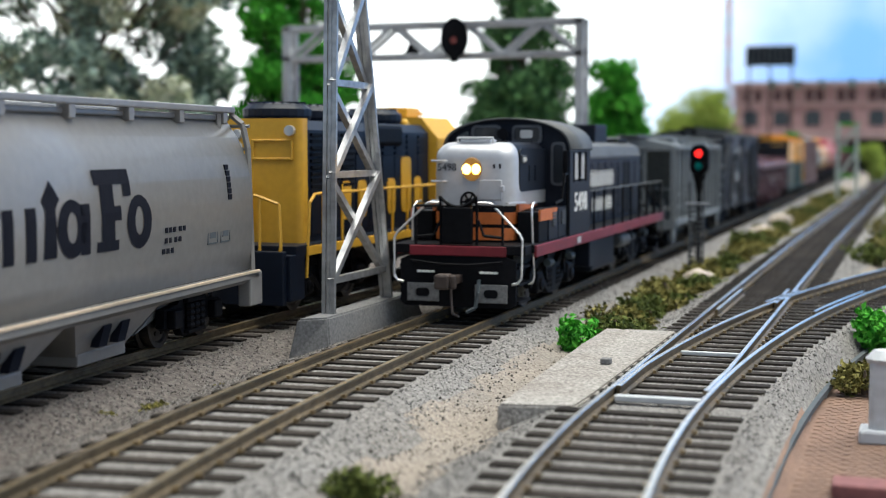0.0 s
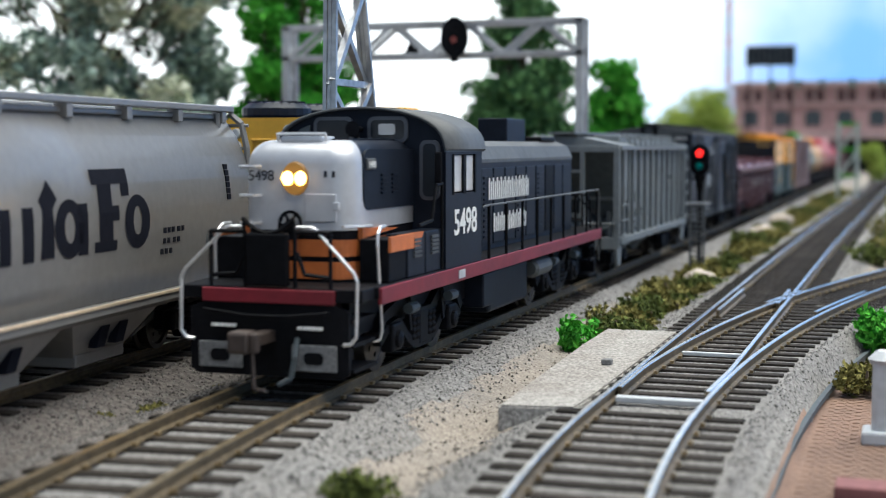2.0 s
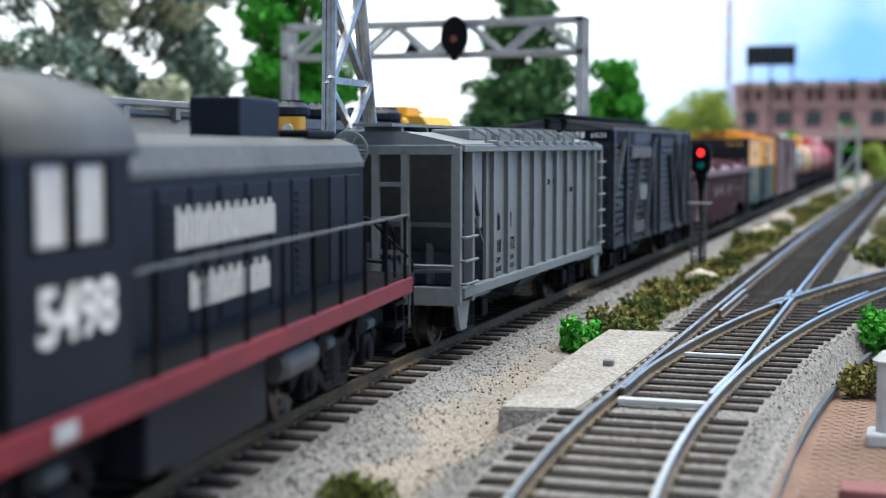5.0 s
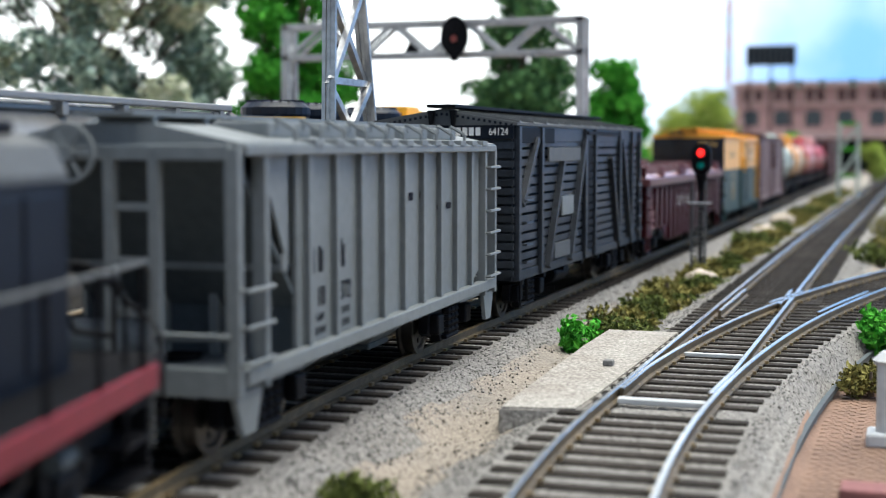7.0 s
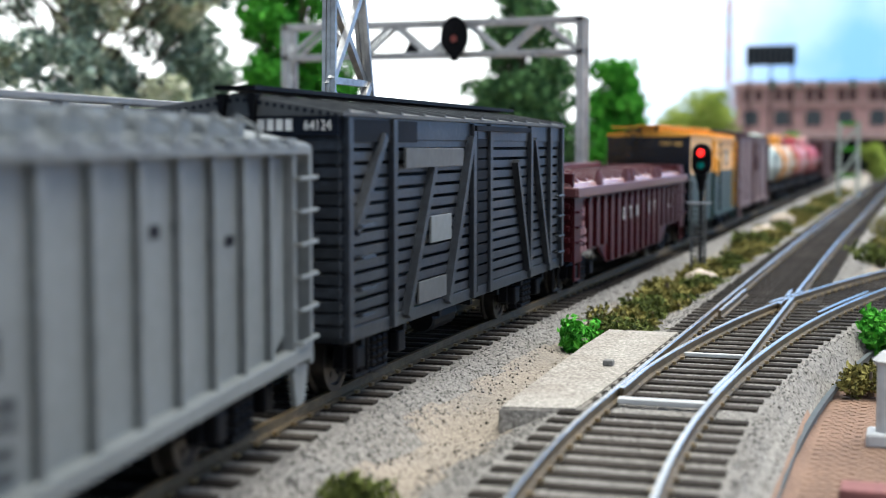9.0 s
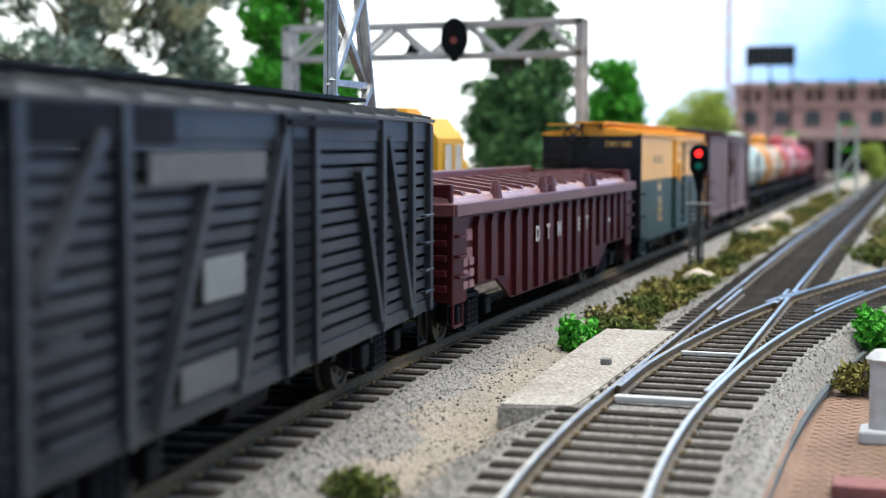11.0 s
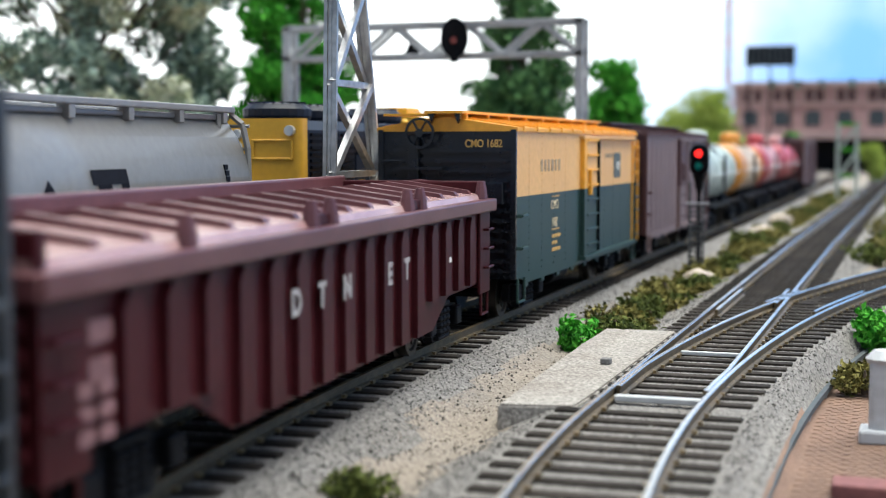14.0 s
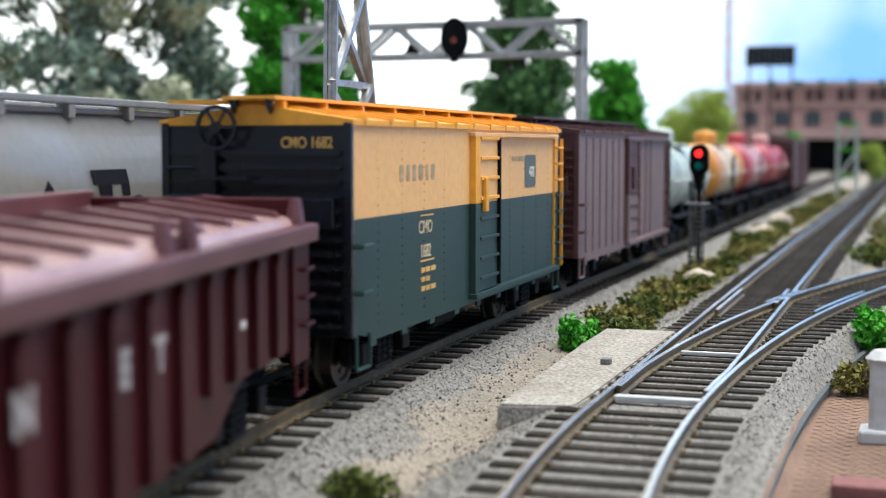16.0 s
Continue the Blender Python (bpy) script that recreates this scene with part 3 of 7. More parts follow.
def block_signal():
    s = thing("block_signal", "black two-lamp colour-light signal with lit red lens on ladder mast", "signal")
    x, y = 30.8, 490.0
    bm = prism(bmesh.new(), [(x + u, z) for u, z in rounded(-3.3, 3.3, 30.2, 41.2, 3.2, steps=6)], "y", y - 1.2, y + 1.2)
    head = part("target", bm, BLACK, s)
    for z, m, n in ((38.0, SIG_RED, "red_lens"), (33.6, SIG_GREEN, "green_lens")):
        part("hood", lathe([(1.75, y - 3.0), (1.75, y - 1.2), (1.45, y - 1.2), (1.45, y - 3.0)], "y", 14, (x, 0, z), closed=False), BLACK, head)
        part(n, lathe([(0.5, y - 2.2), (1.5, y - 1.5), (1.5, y - 1.0)], "y", 14, (x, 0, z)), m, head)
    part("neck", lathe([(1.6, 27), (0.75, 24), (0.75, -4)], "z", 10, (x, y, 0)), BLACK, s)
    part("neck_taper", lathe([(0.9, 26), (2.4, 30.5)], "z", 10, (x, y, 0)), BLACK, s)
    lad = part("ladder", bmesh.new(), DARKGREY, s)
    for dx in (-2.9, 1.9):
        part("stile", B(x + dx - 0.35, x + dx + 0.35, y - 2.4, y - 1.7, -4, 28), ROOFGREY, lad)
    for i in range(13):
        part("rung", B(x - 2.9, x + 1.9, y - 2.2, y - 1.9, -2 + 1.75 * i, -1.3 + 1.75 * i), ROOFGREY, lad)
    part("step", B(x - 4.2, x + 4.0, y - 2.6, y - 1.4, 20.2, 20.9), GANTRY_GREY, s)
    part("base", B(x - 4.2, x + 3.4, y - 3.4, y + 2.4, -7, -3.0, 0.3), BLACK, s)


block_signal()

# ---- planting ----


def leaves(name, blobs, n, size, mat, parent=None, seed=1, label="", shell=0.55):
    """Many small tilted leaves in uneven lumps: blobs are (x, y, z, rx, ry, rz)."""
    rng = np.random.default_rng(seed)
    vol = np.array([b[3] * b[4] * b[5] for b in blobs]) ** 0.7
    pick = rng.choice(len(blobs), n, p=vol / vol.sum())
    bl = np.array(blobs)[pick]
    d = rng.normal(size=(n, 3))
    d /= np.linalg.norm(d, axis=1)[:, None]
    rad = shell + (1 - shell) * rng.random(n) ** 0.6
    lump = 1 + 0.22 * np.sin(d[:, 0] * 7 + pick) * np.sin(d[:, 1] * 6 + 2 * pick) + 0.12 * np.sin(d[:, 2] * 11)
    c = bl[:, :3] + d * bl[:, 3:] * (rad * lump)[:, None]
    a = rng.normal(size=(n, 3)); a /= np.linalg.norm(a, axis=1)[:, None]
    b = np.cross(a, rng.normal(size=(n, 3))); b /= np.linalg.norm(b, axis=1)[:, None]
    s = (size * rng.uniform(0.55, 1.4, n))[:, None]
    e = np.cross(a, b)
    quad = np.stack([c - a * s, c + b * s * 0.6 + e * s * 0.25, c + a * s, c - b * s * 0.6 + e * s * 0.25], 1)
    me = bpy.data.meshes.new(name)
    me.from_pydata((quad.reshape(-1, 3) * MM).tolist(), [], (np.arange(n)[:, None] * 4 + np.arange(4)).tolist())
    return part_of(name, me, mat, parent, label)


def bush(label, x, y, z, r, n, mat, seed, size=0.7, height=0.8, name="bush"):
    rng = random.Random(seed)
    ob = thing(name, label, "bush", m=at(x, y, z))
    blobs = [(rng.uniform(-0.6, 0.6) * r, rng.uniform(-0.6, 0.6) * r, r * height * rng.uniform(0.3, 0.7), r * rng.uniform(0.4, 0.65), r * rng.uniform(0.4, 0.65), r * height * rng.uniform(0.4, 0.7)) for _ in range(6)]
    leaves("foliage", blobs, n, size, mat, ob, seed, shell=0.35)
    part("stems", lathe([(r * 0.12, 0), (r * 0.08, r * 0.5), (r * 0.04, r * height)], "z", 6), BARK, ob)
    return ob


def tree(label, x, y, blobs, n, size, mat, trunk_r, height, seed):
    t = thing("tree", label, "tree", m=at(x, y, -6.5))
    rng = random.Random(seed)
    trunk = lathe([(trunk_r * 1.5, 0), (trunk_r, height * 0.15), (trunk_r * 0.8, height * 0.5), (trunk_r * 0.3, height * 0.9)], "z", 9)
    for b in blobs:
        rod(trunk, (0, 0, height * rng.uniform(0.25, 0.6)), b[:3], trunk_r * 0.13, 5)
    part("trunk", trunk, BARK, t)
    leaves("crown", blobs, n, size, mat, t, seed)
    return t


def blob_cloud(seed, n, sx, sy, z0, z1, r0, r1, cone=0.0):
    rng = random.Random(seed)
    out = []
    for i in range(n):
        u = rng.random()
        k = 1 - cone * u
        out.append((rng.uniform(-sx, sx) * k, rng.uniform(-sy, sy) * k, z0 + (z1 - z0) * u, rng.uniform(r0, r1) * k, rng.uniform(r0, r1) * k, rng.uniform(r0, r1) * 0.8 * k))
    return out


big = tree("large dark blue-green tree with dappled pale gaps in its crown", -325, 655, blob_cloud(1, 70, 74, 40, 45, 215, 10, 17), 10500, 2.6, LEAF_DARK, 5, 200, 1)
# pale leaves in both left trees act as sunlit gaps
leaves("pale_foliage", blob_cloud(41, 34, 72, 34, 30, 190, 8, 14), 7800, 2.4, LEAF_GAP, big, 41, "pale olive leaves standing in for bright gaps in the crown")
dusty = tree("dusty dark green tree with ragged crown", -292, 705, blob_cloud(12, 22, 16, 30, 40, 190, 9, 15), 4200, 2.7, LEAF_DARK, 4, 180, 12)
leaves("pale_foliage", blob_cloud(42, 14, 16, 26, 30, 170, 7, 12), 3000, 2.4, LEAF_GAP, dusty, 42, "pale olive leaves standing in for bright gaps in the crown")
tree("bright green tree with rounded clumped crown", -229, 710, blob_cloud(2, 50, 22, 22, 44, 142, 11, 17, 0.15), 11500, 2.5, LEAF_GREEN, 4, 110, 2)
tree("tall deep green tree with tapering crown", -147, 900, blob_cloud(43, 90, 34, 25, 32, 150, 12, 18, 0.5), 13000, 2.6, LEAF_DEEP, 4, 140, 3)
tree("bright green tree with dense narrow crown", -105, 1000, blob_cloud(44, 70, 17, 16, 26, 104, 10, 15, 0.35), 10000, 2.6, LEAF_GREEN, 3, 90, 4)
tree("yellow-green tree with smooth domed crown", -166, 1800, blob_cloud(5, 40, 46, 24, 30, 108, 24, 32, 0.4), 12000, 3.0, LEAF_LIME, 4, 90, 5)
for i, (x, y, r, m) in enumerate(((-110, 1700, 14, LEAF_LIME), (-60, 1900, 18, LEAF_GREEN), (60, 1500, 14, LEAF_LIME))):
    tree("small pale green tree beside the line", x, y, blob_cloud(20 + i, 8, r * 0.5, r * 0.5, r * 1.2, r * 3.2, r * 0.4, r * 0.7), 1500, 2.2, m, 1.6, r * 2.6, 20 + i)

bush("low olive moss tuft on the sand", 34.2, 168, -6.4, 5.2, 1500, TURF_DARK, 31, 0.42, 0.75)
bush("small bright green leafy shrub by the slab", 30.5, 308, -6.4, 4.7, 600, LEAF_GREEN, 32, 0.9, 1.5)
bush("brown moss tuft between the tracks", -20, 206, -5.8, 3.2, 500, TURF, 33, 0.4, 0.7)
bush("brown moss tuft between the tracks", -19, 229, -5.8, 2.4, 350, TURF, 34, 0.4, 0.7)
bush("brown moss tuft between the tracks", -27, 202, -5.8, 1.8, 250, TURF, 35, 0.4, 0.6)
rng = random.Random(6)
for i in range(26):
    y = 322 + i * 13 + (i ** 2) * 1.15
    x = 35.5 + rng.uniform(-4, 4)
    r = rng.uniform(5.5, 8.5) * (1 + i * 0.012)
    bush("rough olive and brown turf mound between the tracks", x + 6, y + 7, -6.6, r * 0.75, 600, TURF if i % 2 else TURF_DARK, 140 + i, 0.75 + 0.02 * i, 0.7)
    bush("rough olive and brown turf mound between the tracks", x - 2, y, -6.6, r, int(1000 if i < 14 else 500), TURF if i % 3 else TURF_DARK, 40 + i, 0.75 + 0.02 * i, 0.75)
for i, (x, y, r, m, s) in enumerate(((94, 284, 6, TURF, 0.6), (98, 294, 7, TURF, 0.6), (96, 338, 7, LEAF_GREEN, 1.0), (103, 331, 8, LEAF_GREEN, 1.0))):
    bush("leafy green shrub beside the paved yard" if m is LEAF_GREEN else "olive moss clump at the ballast edge", x, y, -8.5, r, 1100, m, 70 + i, s, 1.3 if m is LEAF_GREEN else 0.8)
for i in range(12):
    y = 560 + i * 55
    bush("rough olive turf mound beside the yard track", 92 + rng.uniform(-4, 6) + i * 0.4, y, -6.6, rng.uniform(8, 13), 700, TURF if i % 2 else TURF_DARK, 90 + i, 1.0, 0.8)


def boulder(label, x, y, z, r, seed, mat=ROCK):
    bm = bmesh.new()
    bmesh.ops.create_icosphere(bm, subdivisions=3, radius=r)
    for v in bm.verts:
        n = 1 + 0.25 * noise.noise(v.co * (1.2 / r) + Vector((seed, 0, 0))) + 0.1 * noise.noise(v.co * (4 / r))
        v.co = Vector((v.co.x * n * 1.15, v.co.y * n, v.co.z * n * 0.75))
    return tagged(part("rock", bm, mat, None, at=at(x, y, z), smooth=True), label, "rock")


boulder("rounded pale rock at the foot of the signal", 35.2, 459, -3.5, 4.6, 1)
boulder("small grey rock at the foot of the signal", 40, 462, -4.5, 2.6, 2)
boulder("pale rock among the turf", 33, 690, -3.0, 6.5, 3)
boulder("pale rock among the turf", 30, 820, -3.0, 6.0, 4)
boulder("broken pale ballast stone under the standing wagon", -76.0, 272, -5.0, 5.0, 5, CONCRETE)

# ---- paved corner ----
pad = bmesh.new()
for j in range(60):
    for i in range(12):
        x = 86.6 + i * 2.1 + (1.05 if j % 2 else 0)
        y = 188 + j * 1.75
        if x < branch(max(y, 200)) + 22.4:
            continue
        box(pad, x, x + 1.8, y, y + 1.45, -9.4, -8.9 + 0.05 * ((i * 7 + j * 3) % 3))
tagged(part("paving_bricks", pad, PAVING), "small brown herringbone paving bricks", "paving", kind="stuff")
kerb = thing("ballast_kerb", "thin dark edging strip along the curved ballast shoulder", "kerb", kind="structure")
bm = bmesh.new()
edge = [(branch(max(y, 200)) + 21.2, y) for y in range(150, 400, 8)]
for (x0, y0), (x1, y1) in zip(edge, edge[1:]):
    strut(bm, (x0 + 0.3, y0, -7.4), (x1 + 0.3, y1, -7.4), 0.5)
part("edging", bm, DARKGREY, kerb)
post = thing("grey_pedestal", "light grey cast pedestal on the brown paving", "pedestal")
part("plinth", B(94.5, 101, 237.5, 244.5, -9, -6.6, 0.5), LIGHTGREY, post)
part("column", prism(bmesh.new(), rounded(96, 100.5, 238.7, 243.5, 1.4), "z", -6.6, 4.6), LIGHTGREY, post)
part("cap", lathe([(2.6, 4.4), (3.0, 5.2), (1.6, 6.6)], "z", 14, (98.2, 241.1, 0)), LIGHTGREY, post)
blk = thing("red_block", "faded red wooden block lying on the paving", "block")
part("block_body", B(92.2, 102, 199, 205, -9.0, -6.8, 0.35), REDBLOCK, blk)

# ---- far end ----


def brick_building():
    b = thing("brick_station", "long red brick building with signal lamps on its cornice", "building")
    y = 2420.0
    part("wall", B(-192, 520, y, y + 120, 62, 142), BRICK, b)
    part("wall", B(-192, -150, y, y + 120, -8, 62), BRICK, b, "brick end pier")
    part("wall", B(130, 520, y, y + 120, -8, 62), BRICK, b)
    part("lintel", B(-150, 130, y - 4, y + 30, 52, 66, 1), BRICKTRIM, b, "pale stone band over the tunnel mouth")
    # a black sheet closes the opening as the tunnel's darkness
    part("tunnel_back", B(-150, 130, y + 60, y + 64, -8, 62), BLACK, b, "black panel standing in for the tunnel's shade")
    part("cornice", B(-195, 523, y - 7, y + 123, 139, 146, 1), BRICKTRIM, b)
    part("ledge", B(-198, 522, y - 4, y, 108, 113, 1), BRICKTRIM, b)
    part("roof", B(-189, 516, y + 4, y + 116, 146, 149), ASPHALT, b)
    for i in range(13):
        x = -178 + i * 52
        part("window", prism(bmesh.new(), rounded(x, x + 26, 74, 100, 8, (0, 0, 1, 1)), "y", y - 1.5, y + 2), DARKGREY, b)
        w = part("window", B(x - 3, x + 31, y - 2, y + 2, 115, 135), DARKBROWN, b)
        part("mullion", B(x + 13, x + 15, y - 3, y - 1.5, 115, 135), BRICKTRIM, w)
    for i in range(16):
        x = -196 + i * 17
        part("pilaster", B(x, x + 3, y - 5, y, 113, 139), BRICKTRIM, b)
    for i, x in enumerate((-128, -85, -47, 2, 50)):
        h = part("roof_signal", prism(bmesh.new(), rounded(x - 3.5, x + 3.5, 138, 152, 3), "y", y - 12, y - 8), BLACK, b, "small roof signal head")
        part("lens", lathe([(2.2, y - 13.5), (2.2, y - 12)], "y", 10, (x, 0, 148.2)), SIG_DULL, h)
        part("lens", lathe([(2.2, y - 13.5), (2.2, y - 12)], "y", 10, (x, 0, 141.6)), SIG_GREEN, h)


brick_building()
bill = thing("billboard", "dark hoarding on posts above the brick building", "billboard")
part("panel", B(-161, -82, 2300, 2303, 169, 202, 0.6), DARKGREY, bill)
for x in (-155, -122, -88):
    part("post", B(x - 1.5, x + 1.5, 2303, 2306, -8, 198), BLACK, bill)
for i in range(9):
    part("slat", B(-159 + i * 8.6, -154 + i * 8.6, 2298.6, 2300, 172, 199), CHARCOAL, bill)
mast = thing("radio_mast", "thin faded red and white lattice radio mast", "mast")
for i in range(12):
    bm = bmesh.new()
    for sx, sy in ((-5, -5), (5, -5), (0, 5)):
        strut(bm, (-226 + sx, 2600 + sy, -8 + i * 32), (-226 + sx, 2600 + sy, 24 + i * 32), 1.2)
    strut(bm, (-231, 2595, -8 + i * 32), (-221, 2595, 24 + i * 32), 0.9)
    strut(bm, (-221, 2595, -8 + i * 32), (-231, 2595, 24 + i * 32), 0.9)
    part("mast_section", bm, TANK_PINK if i % 2 else LIGHTGREY, mast)
stand_ = thing("green_trellis_post", "pale green and white painted trackside frame", "frame")
for x in (42, 57):
    part("post", B(x - 1.5, x + 1.5, 1198, 1202, -7, 60), TANK_PALE, stand_)
for z in (14, 36, 57):
    part("bar", B(40, 59, 1199, 1201, z, z + 3), LEAF_GREEN, stand_)
for a, b_ in ((14, 36), (36, 57)):
    part("brace", strut(bmesh.new(), (42, 1200, a), (57, 1200, b_), 1.1), TANK_PALE, stand_)


def backdrop():
    """The sky painted on the wall behind the layout, bright with daylight."""
    m = bpy.data.materials.new("painted_sky")
    m.use_nodes = True
    nt = m.node_tree
    b = nt.nodes["Principled BSDF"]
    b.inputs["Roughness"].default_value = 0.9
    tc = nt.nodes.new("ShaderNodeTexCoord")
    sep = nt.nodes.new("ShaderNodeSeparateXYZ")
    nt.links.new(tc.outputs["Object"], sep.inputs[0])
    mr = nt.nodes.new("ShaderNodeMapRange")
    mr.inputs["From Min"].default_value, mr.inputs["From Max"].default_value = -0.85, -0.02
    nt.links.new(sep.outputs["X"], mr.inputs["Value"])
    ns = nt.nodes.new("ShaderNodeTexNoise")
    ns.inputs["Scale"].default_value = 3.2
    ns.inputs["Detail"].default_value = 5
    nt.links.new(tc.outputs["Object"], ns.inputs["Vector"])
    ad = nt.nodes.new("ShaderNodeMath"); ad.operation = "MULTIPLY_ADD"
    ad.inputs[1].default_value, ad.inputs[2].default_value = 0.9, -0.45
    nt.links.new(ns.outputs["Fac"], ad.inputs[0])
    sm = nt.nodes.new("ShaderNodeMath"); sm.operation = "ADD"
    nt.links.new(ad.outputs[0], sm.inputs[0]); nt.links.new(mr.outputs[0], sm.inputs[1])
    r = nt.nodes.new("ShaderNodeValToRGB")
    r.color_ramp.elements[0].position, r.color_ramp.elements[0].color = 0.25, (1, 1, 1, 1)
    r.color_ramp.elements[1].position, r.color_ramp.elements[1].color = 1.0, (0.18, 0.38, 0.75, 1)
    nt.links.new(sm.outputs[0], r.inputs[0])
    nt.links.new(r.outputs[0], b.inputs["Base Color"])
    nt.links.new(r.outputs[0], b.inputs["Emission Color"])
    b.inputs["Emission Strength"].default_value = 0.57
    bm = bmesh.new()
    pts = [(2600 * math.sin(radians(a)), 700 + 2600 * math.cos(radians(a))) for a in range(-80, 81, 8)]
    for (x0, y0), (x1, y1) in zip(pts, pts[1:]):
        vs = [bm.verts.new(c) for c in ((x0, y0, -20), (x1, y1, -20), (x1, y1, 1500), (x0, y0, 1500))]
        bm.faces.new(vs)
    ob = part("backdrop", bm, m)
    tagged(ob, "bright painted sky backdrop with soft white clouds", "backdrop", kind="structure")
    # far painted buildings, pale and low, standing before the sky
    rng = random.Random(17)
    for i in range(16):
        x = -1150 + i * 62 + rng.uniform(-15, 15)
        y = 2350 - abs(i - 8) * 12
        h = rng.uniform(28, 85)
        t = thing("distant_building", "hazy pinkish distant building beyond the trees", "building", "distant buildings")
        part("wall", B(x, x + rng.uniform(34, 60), y, y + 30, -8, h, 1), TANK_PINK if i % 3 == 0 else (LIGHTGREY if i % 3 == 1 else ROCK), t)
        part("roof", B(x - 2, x + 50, y - 2, y + 32, h, h + 4), BRICKTRIM, t)


backdrop()

# ---- rolling stock ----
SPEED = 51.8


def travelled(t):
    """How far the train has come by t: it slows a little towards the end."""
    return SPEED * t if t < 9 else SPEED * 9 + 50.7 * (t - 9)


WHEELSETS, CARS = [], []


def mesh_once(cache, key, make):
    if key not in cache:
        cache[key] = make()
    return cache[key]


ME = {}


def mesh_of(name, bm, mats, smooth=False):
    for v in bm.verts:
        v.co *= MM
    me = bpy.data.meshes.new(name)
    if smooth:
        for f in bm.faces:
            f.smooth = True
    bm.to_mesh(me); bm.free()
    for m in (mats if isinstance(mats, (list, tuple)) else [mats]):
        me.materials.append(m)
    return me


def wheelset_mesh(r):
    bm = bmesh.new()
    for s in (-1, 1):
        lathe([(r * 0.25, s * 9.6), (r * 0.75, s * 9.3), (r * 0.82, s * 9.7), (r, s * 9.7), (r, s * 7.6), (r + 0.8, s * 7.3), (r + 0.8, s * 6.8), (r * 0.3, s * 6.9)], "x", 24, bm=bm)
        for k in range(6):
            a = k * math.pi / 3
            c = Vector((s * 9.45, r * 0.5 * math.cos(a), r * 0.5 * math.sin(a)))
            rod(bm, c, c + Vector((s * 0.25, 0, 0)), 0.5, 6)
    rod(bm, (-11.5, 0, 0), (11.5, 0, 0), 0.9, 8)
    return mesh_of("wheelset", bm, WHEEL)


def sideframe_mesh(base, s):
    """A cast truck side: arched bar, journal boxes and a spring nest."""
    h = base / 2
    out = [(-h - 3.6, 4.4), (-h - 3.2, 8.0), (-h + 2.6, 8.4), (-4.6, 10.4), (4.6, 10.4), (h - 2.6, 8.4), (h + 3.2, 8.0), (h + 3.6, 4.4), (h + 1.4, 3.6), (h - 2.6, 4.6), (5.6, 3.0), (4.6, 1.8), (-4.6, 1.8), (-5.6, 3.0), (-h + 2.6, 4.6), (-h - 1.4, 3.6)]
    bm = bmesh.new()
    prism(bm, out, "x", s * 10.6, s * 12.4)
    for y in (-h, h):
        box(bm, min(s * 12.2, s * 14.2), max(s * 12.2, s * 14.2), y - 2.0, y + 2.0, 4.0, 7.8, 0.4)
    for y in (-2.6, 0, 2.6):
        for i in range(4):
            lathe([(1.0, 3.2 + i * 1.3), (1.25, 3.8 + i * 1.3), (1.0, 4.4 + i * 1.3)], "z", 8, (s * 12.9, y, 0), bm)
    box(bm, min(s * 12.2, s * 13.6), max(s * 12.2, s * 13.6), -4.4, 4.4, 8.6, 9.6, 0.2)
    box(bm, min(s * 12.2, s * 13.6), max(s * 12.2, s * 13.6), -4.2, 4.2, 2.2, 3.0, 0.2)
    return mesh_of("sideframe", bm, BLACK)


def road_sideframe_mesh(base, s):
    """A heavy cast frame: two arched bars that dip between the axles, coil nests and journal boxes."""
    h = base / 2
    bm = bmesh.new()
    top = [(-h - 7.5, 7.6), (-h - 5.0, 10.4), (-h + 1.0, 11.8), (-h + 6.0, 12.2), (-4.0, 9.2), (4.0, 9.2), (h - 6.0, 12.2), (h - 1.0, 11.8), (h + 5.0, 10.4), (h + 7.5, 7.6)]
    low = [(-h - 6.8, 6.2), (-h - 3.4, 8.0), (-h + 3.0, 8.8), (-h + 7.5, 5.4), (-5.0, 3.6), (5.0, 3.6), (h - 7.5, 5.4), (h - 3.0, 8.8), (h + 3.4, 8.0), (h + 6.8, 6.2)]
    for path, r in ((top, 0.95), (low, 0.85)):
        for (a, z), (b, w) in zip(path, path[1:]):
            strut(bm, (s * 12.4, a, z), (s * 12.4, b, w), r)
    for y in (-h, h):
        box(bm, *sorted((s * 11.4, s * 14.0)), y - 2.6, y + 2.6, 3.8, 9.0, 0.5)
        lathe([(1.7, s * 13.8), (1.5, s * 14.6), (0.6, s * 14.9)], "x", 12, (0, y, 6.0), bm)
    for y in (-5.6, -3.4, 3.4, 5.6):
        for i in range(4):
            lathe([(0.8, 4.4 + i * 1.2), (1.1, 5.0 + i * 1.2), (0.8, 5.6 + i * 1.2)], "z", 8, (s * 12.8, y, 0), bm)
    box(bm, *sorted((s * 11.2, s * 13.4)), -2.4, 2.4, 3.2, 9.8, 0.3)
    for y in (-h + 6.5, h - 6.5):
        rod(bm, (s * 12.6, y, 13.2), (s * 14.4, y, 13.2), 1.1, 10)
        strut(bm, (s * 13.2, y, 13), (s * 13.2, y + 1.5, 6.6), 0.5)
    return mesh_of("sideframe", bm, BLACK)


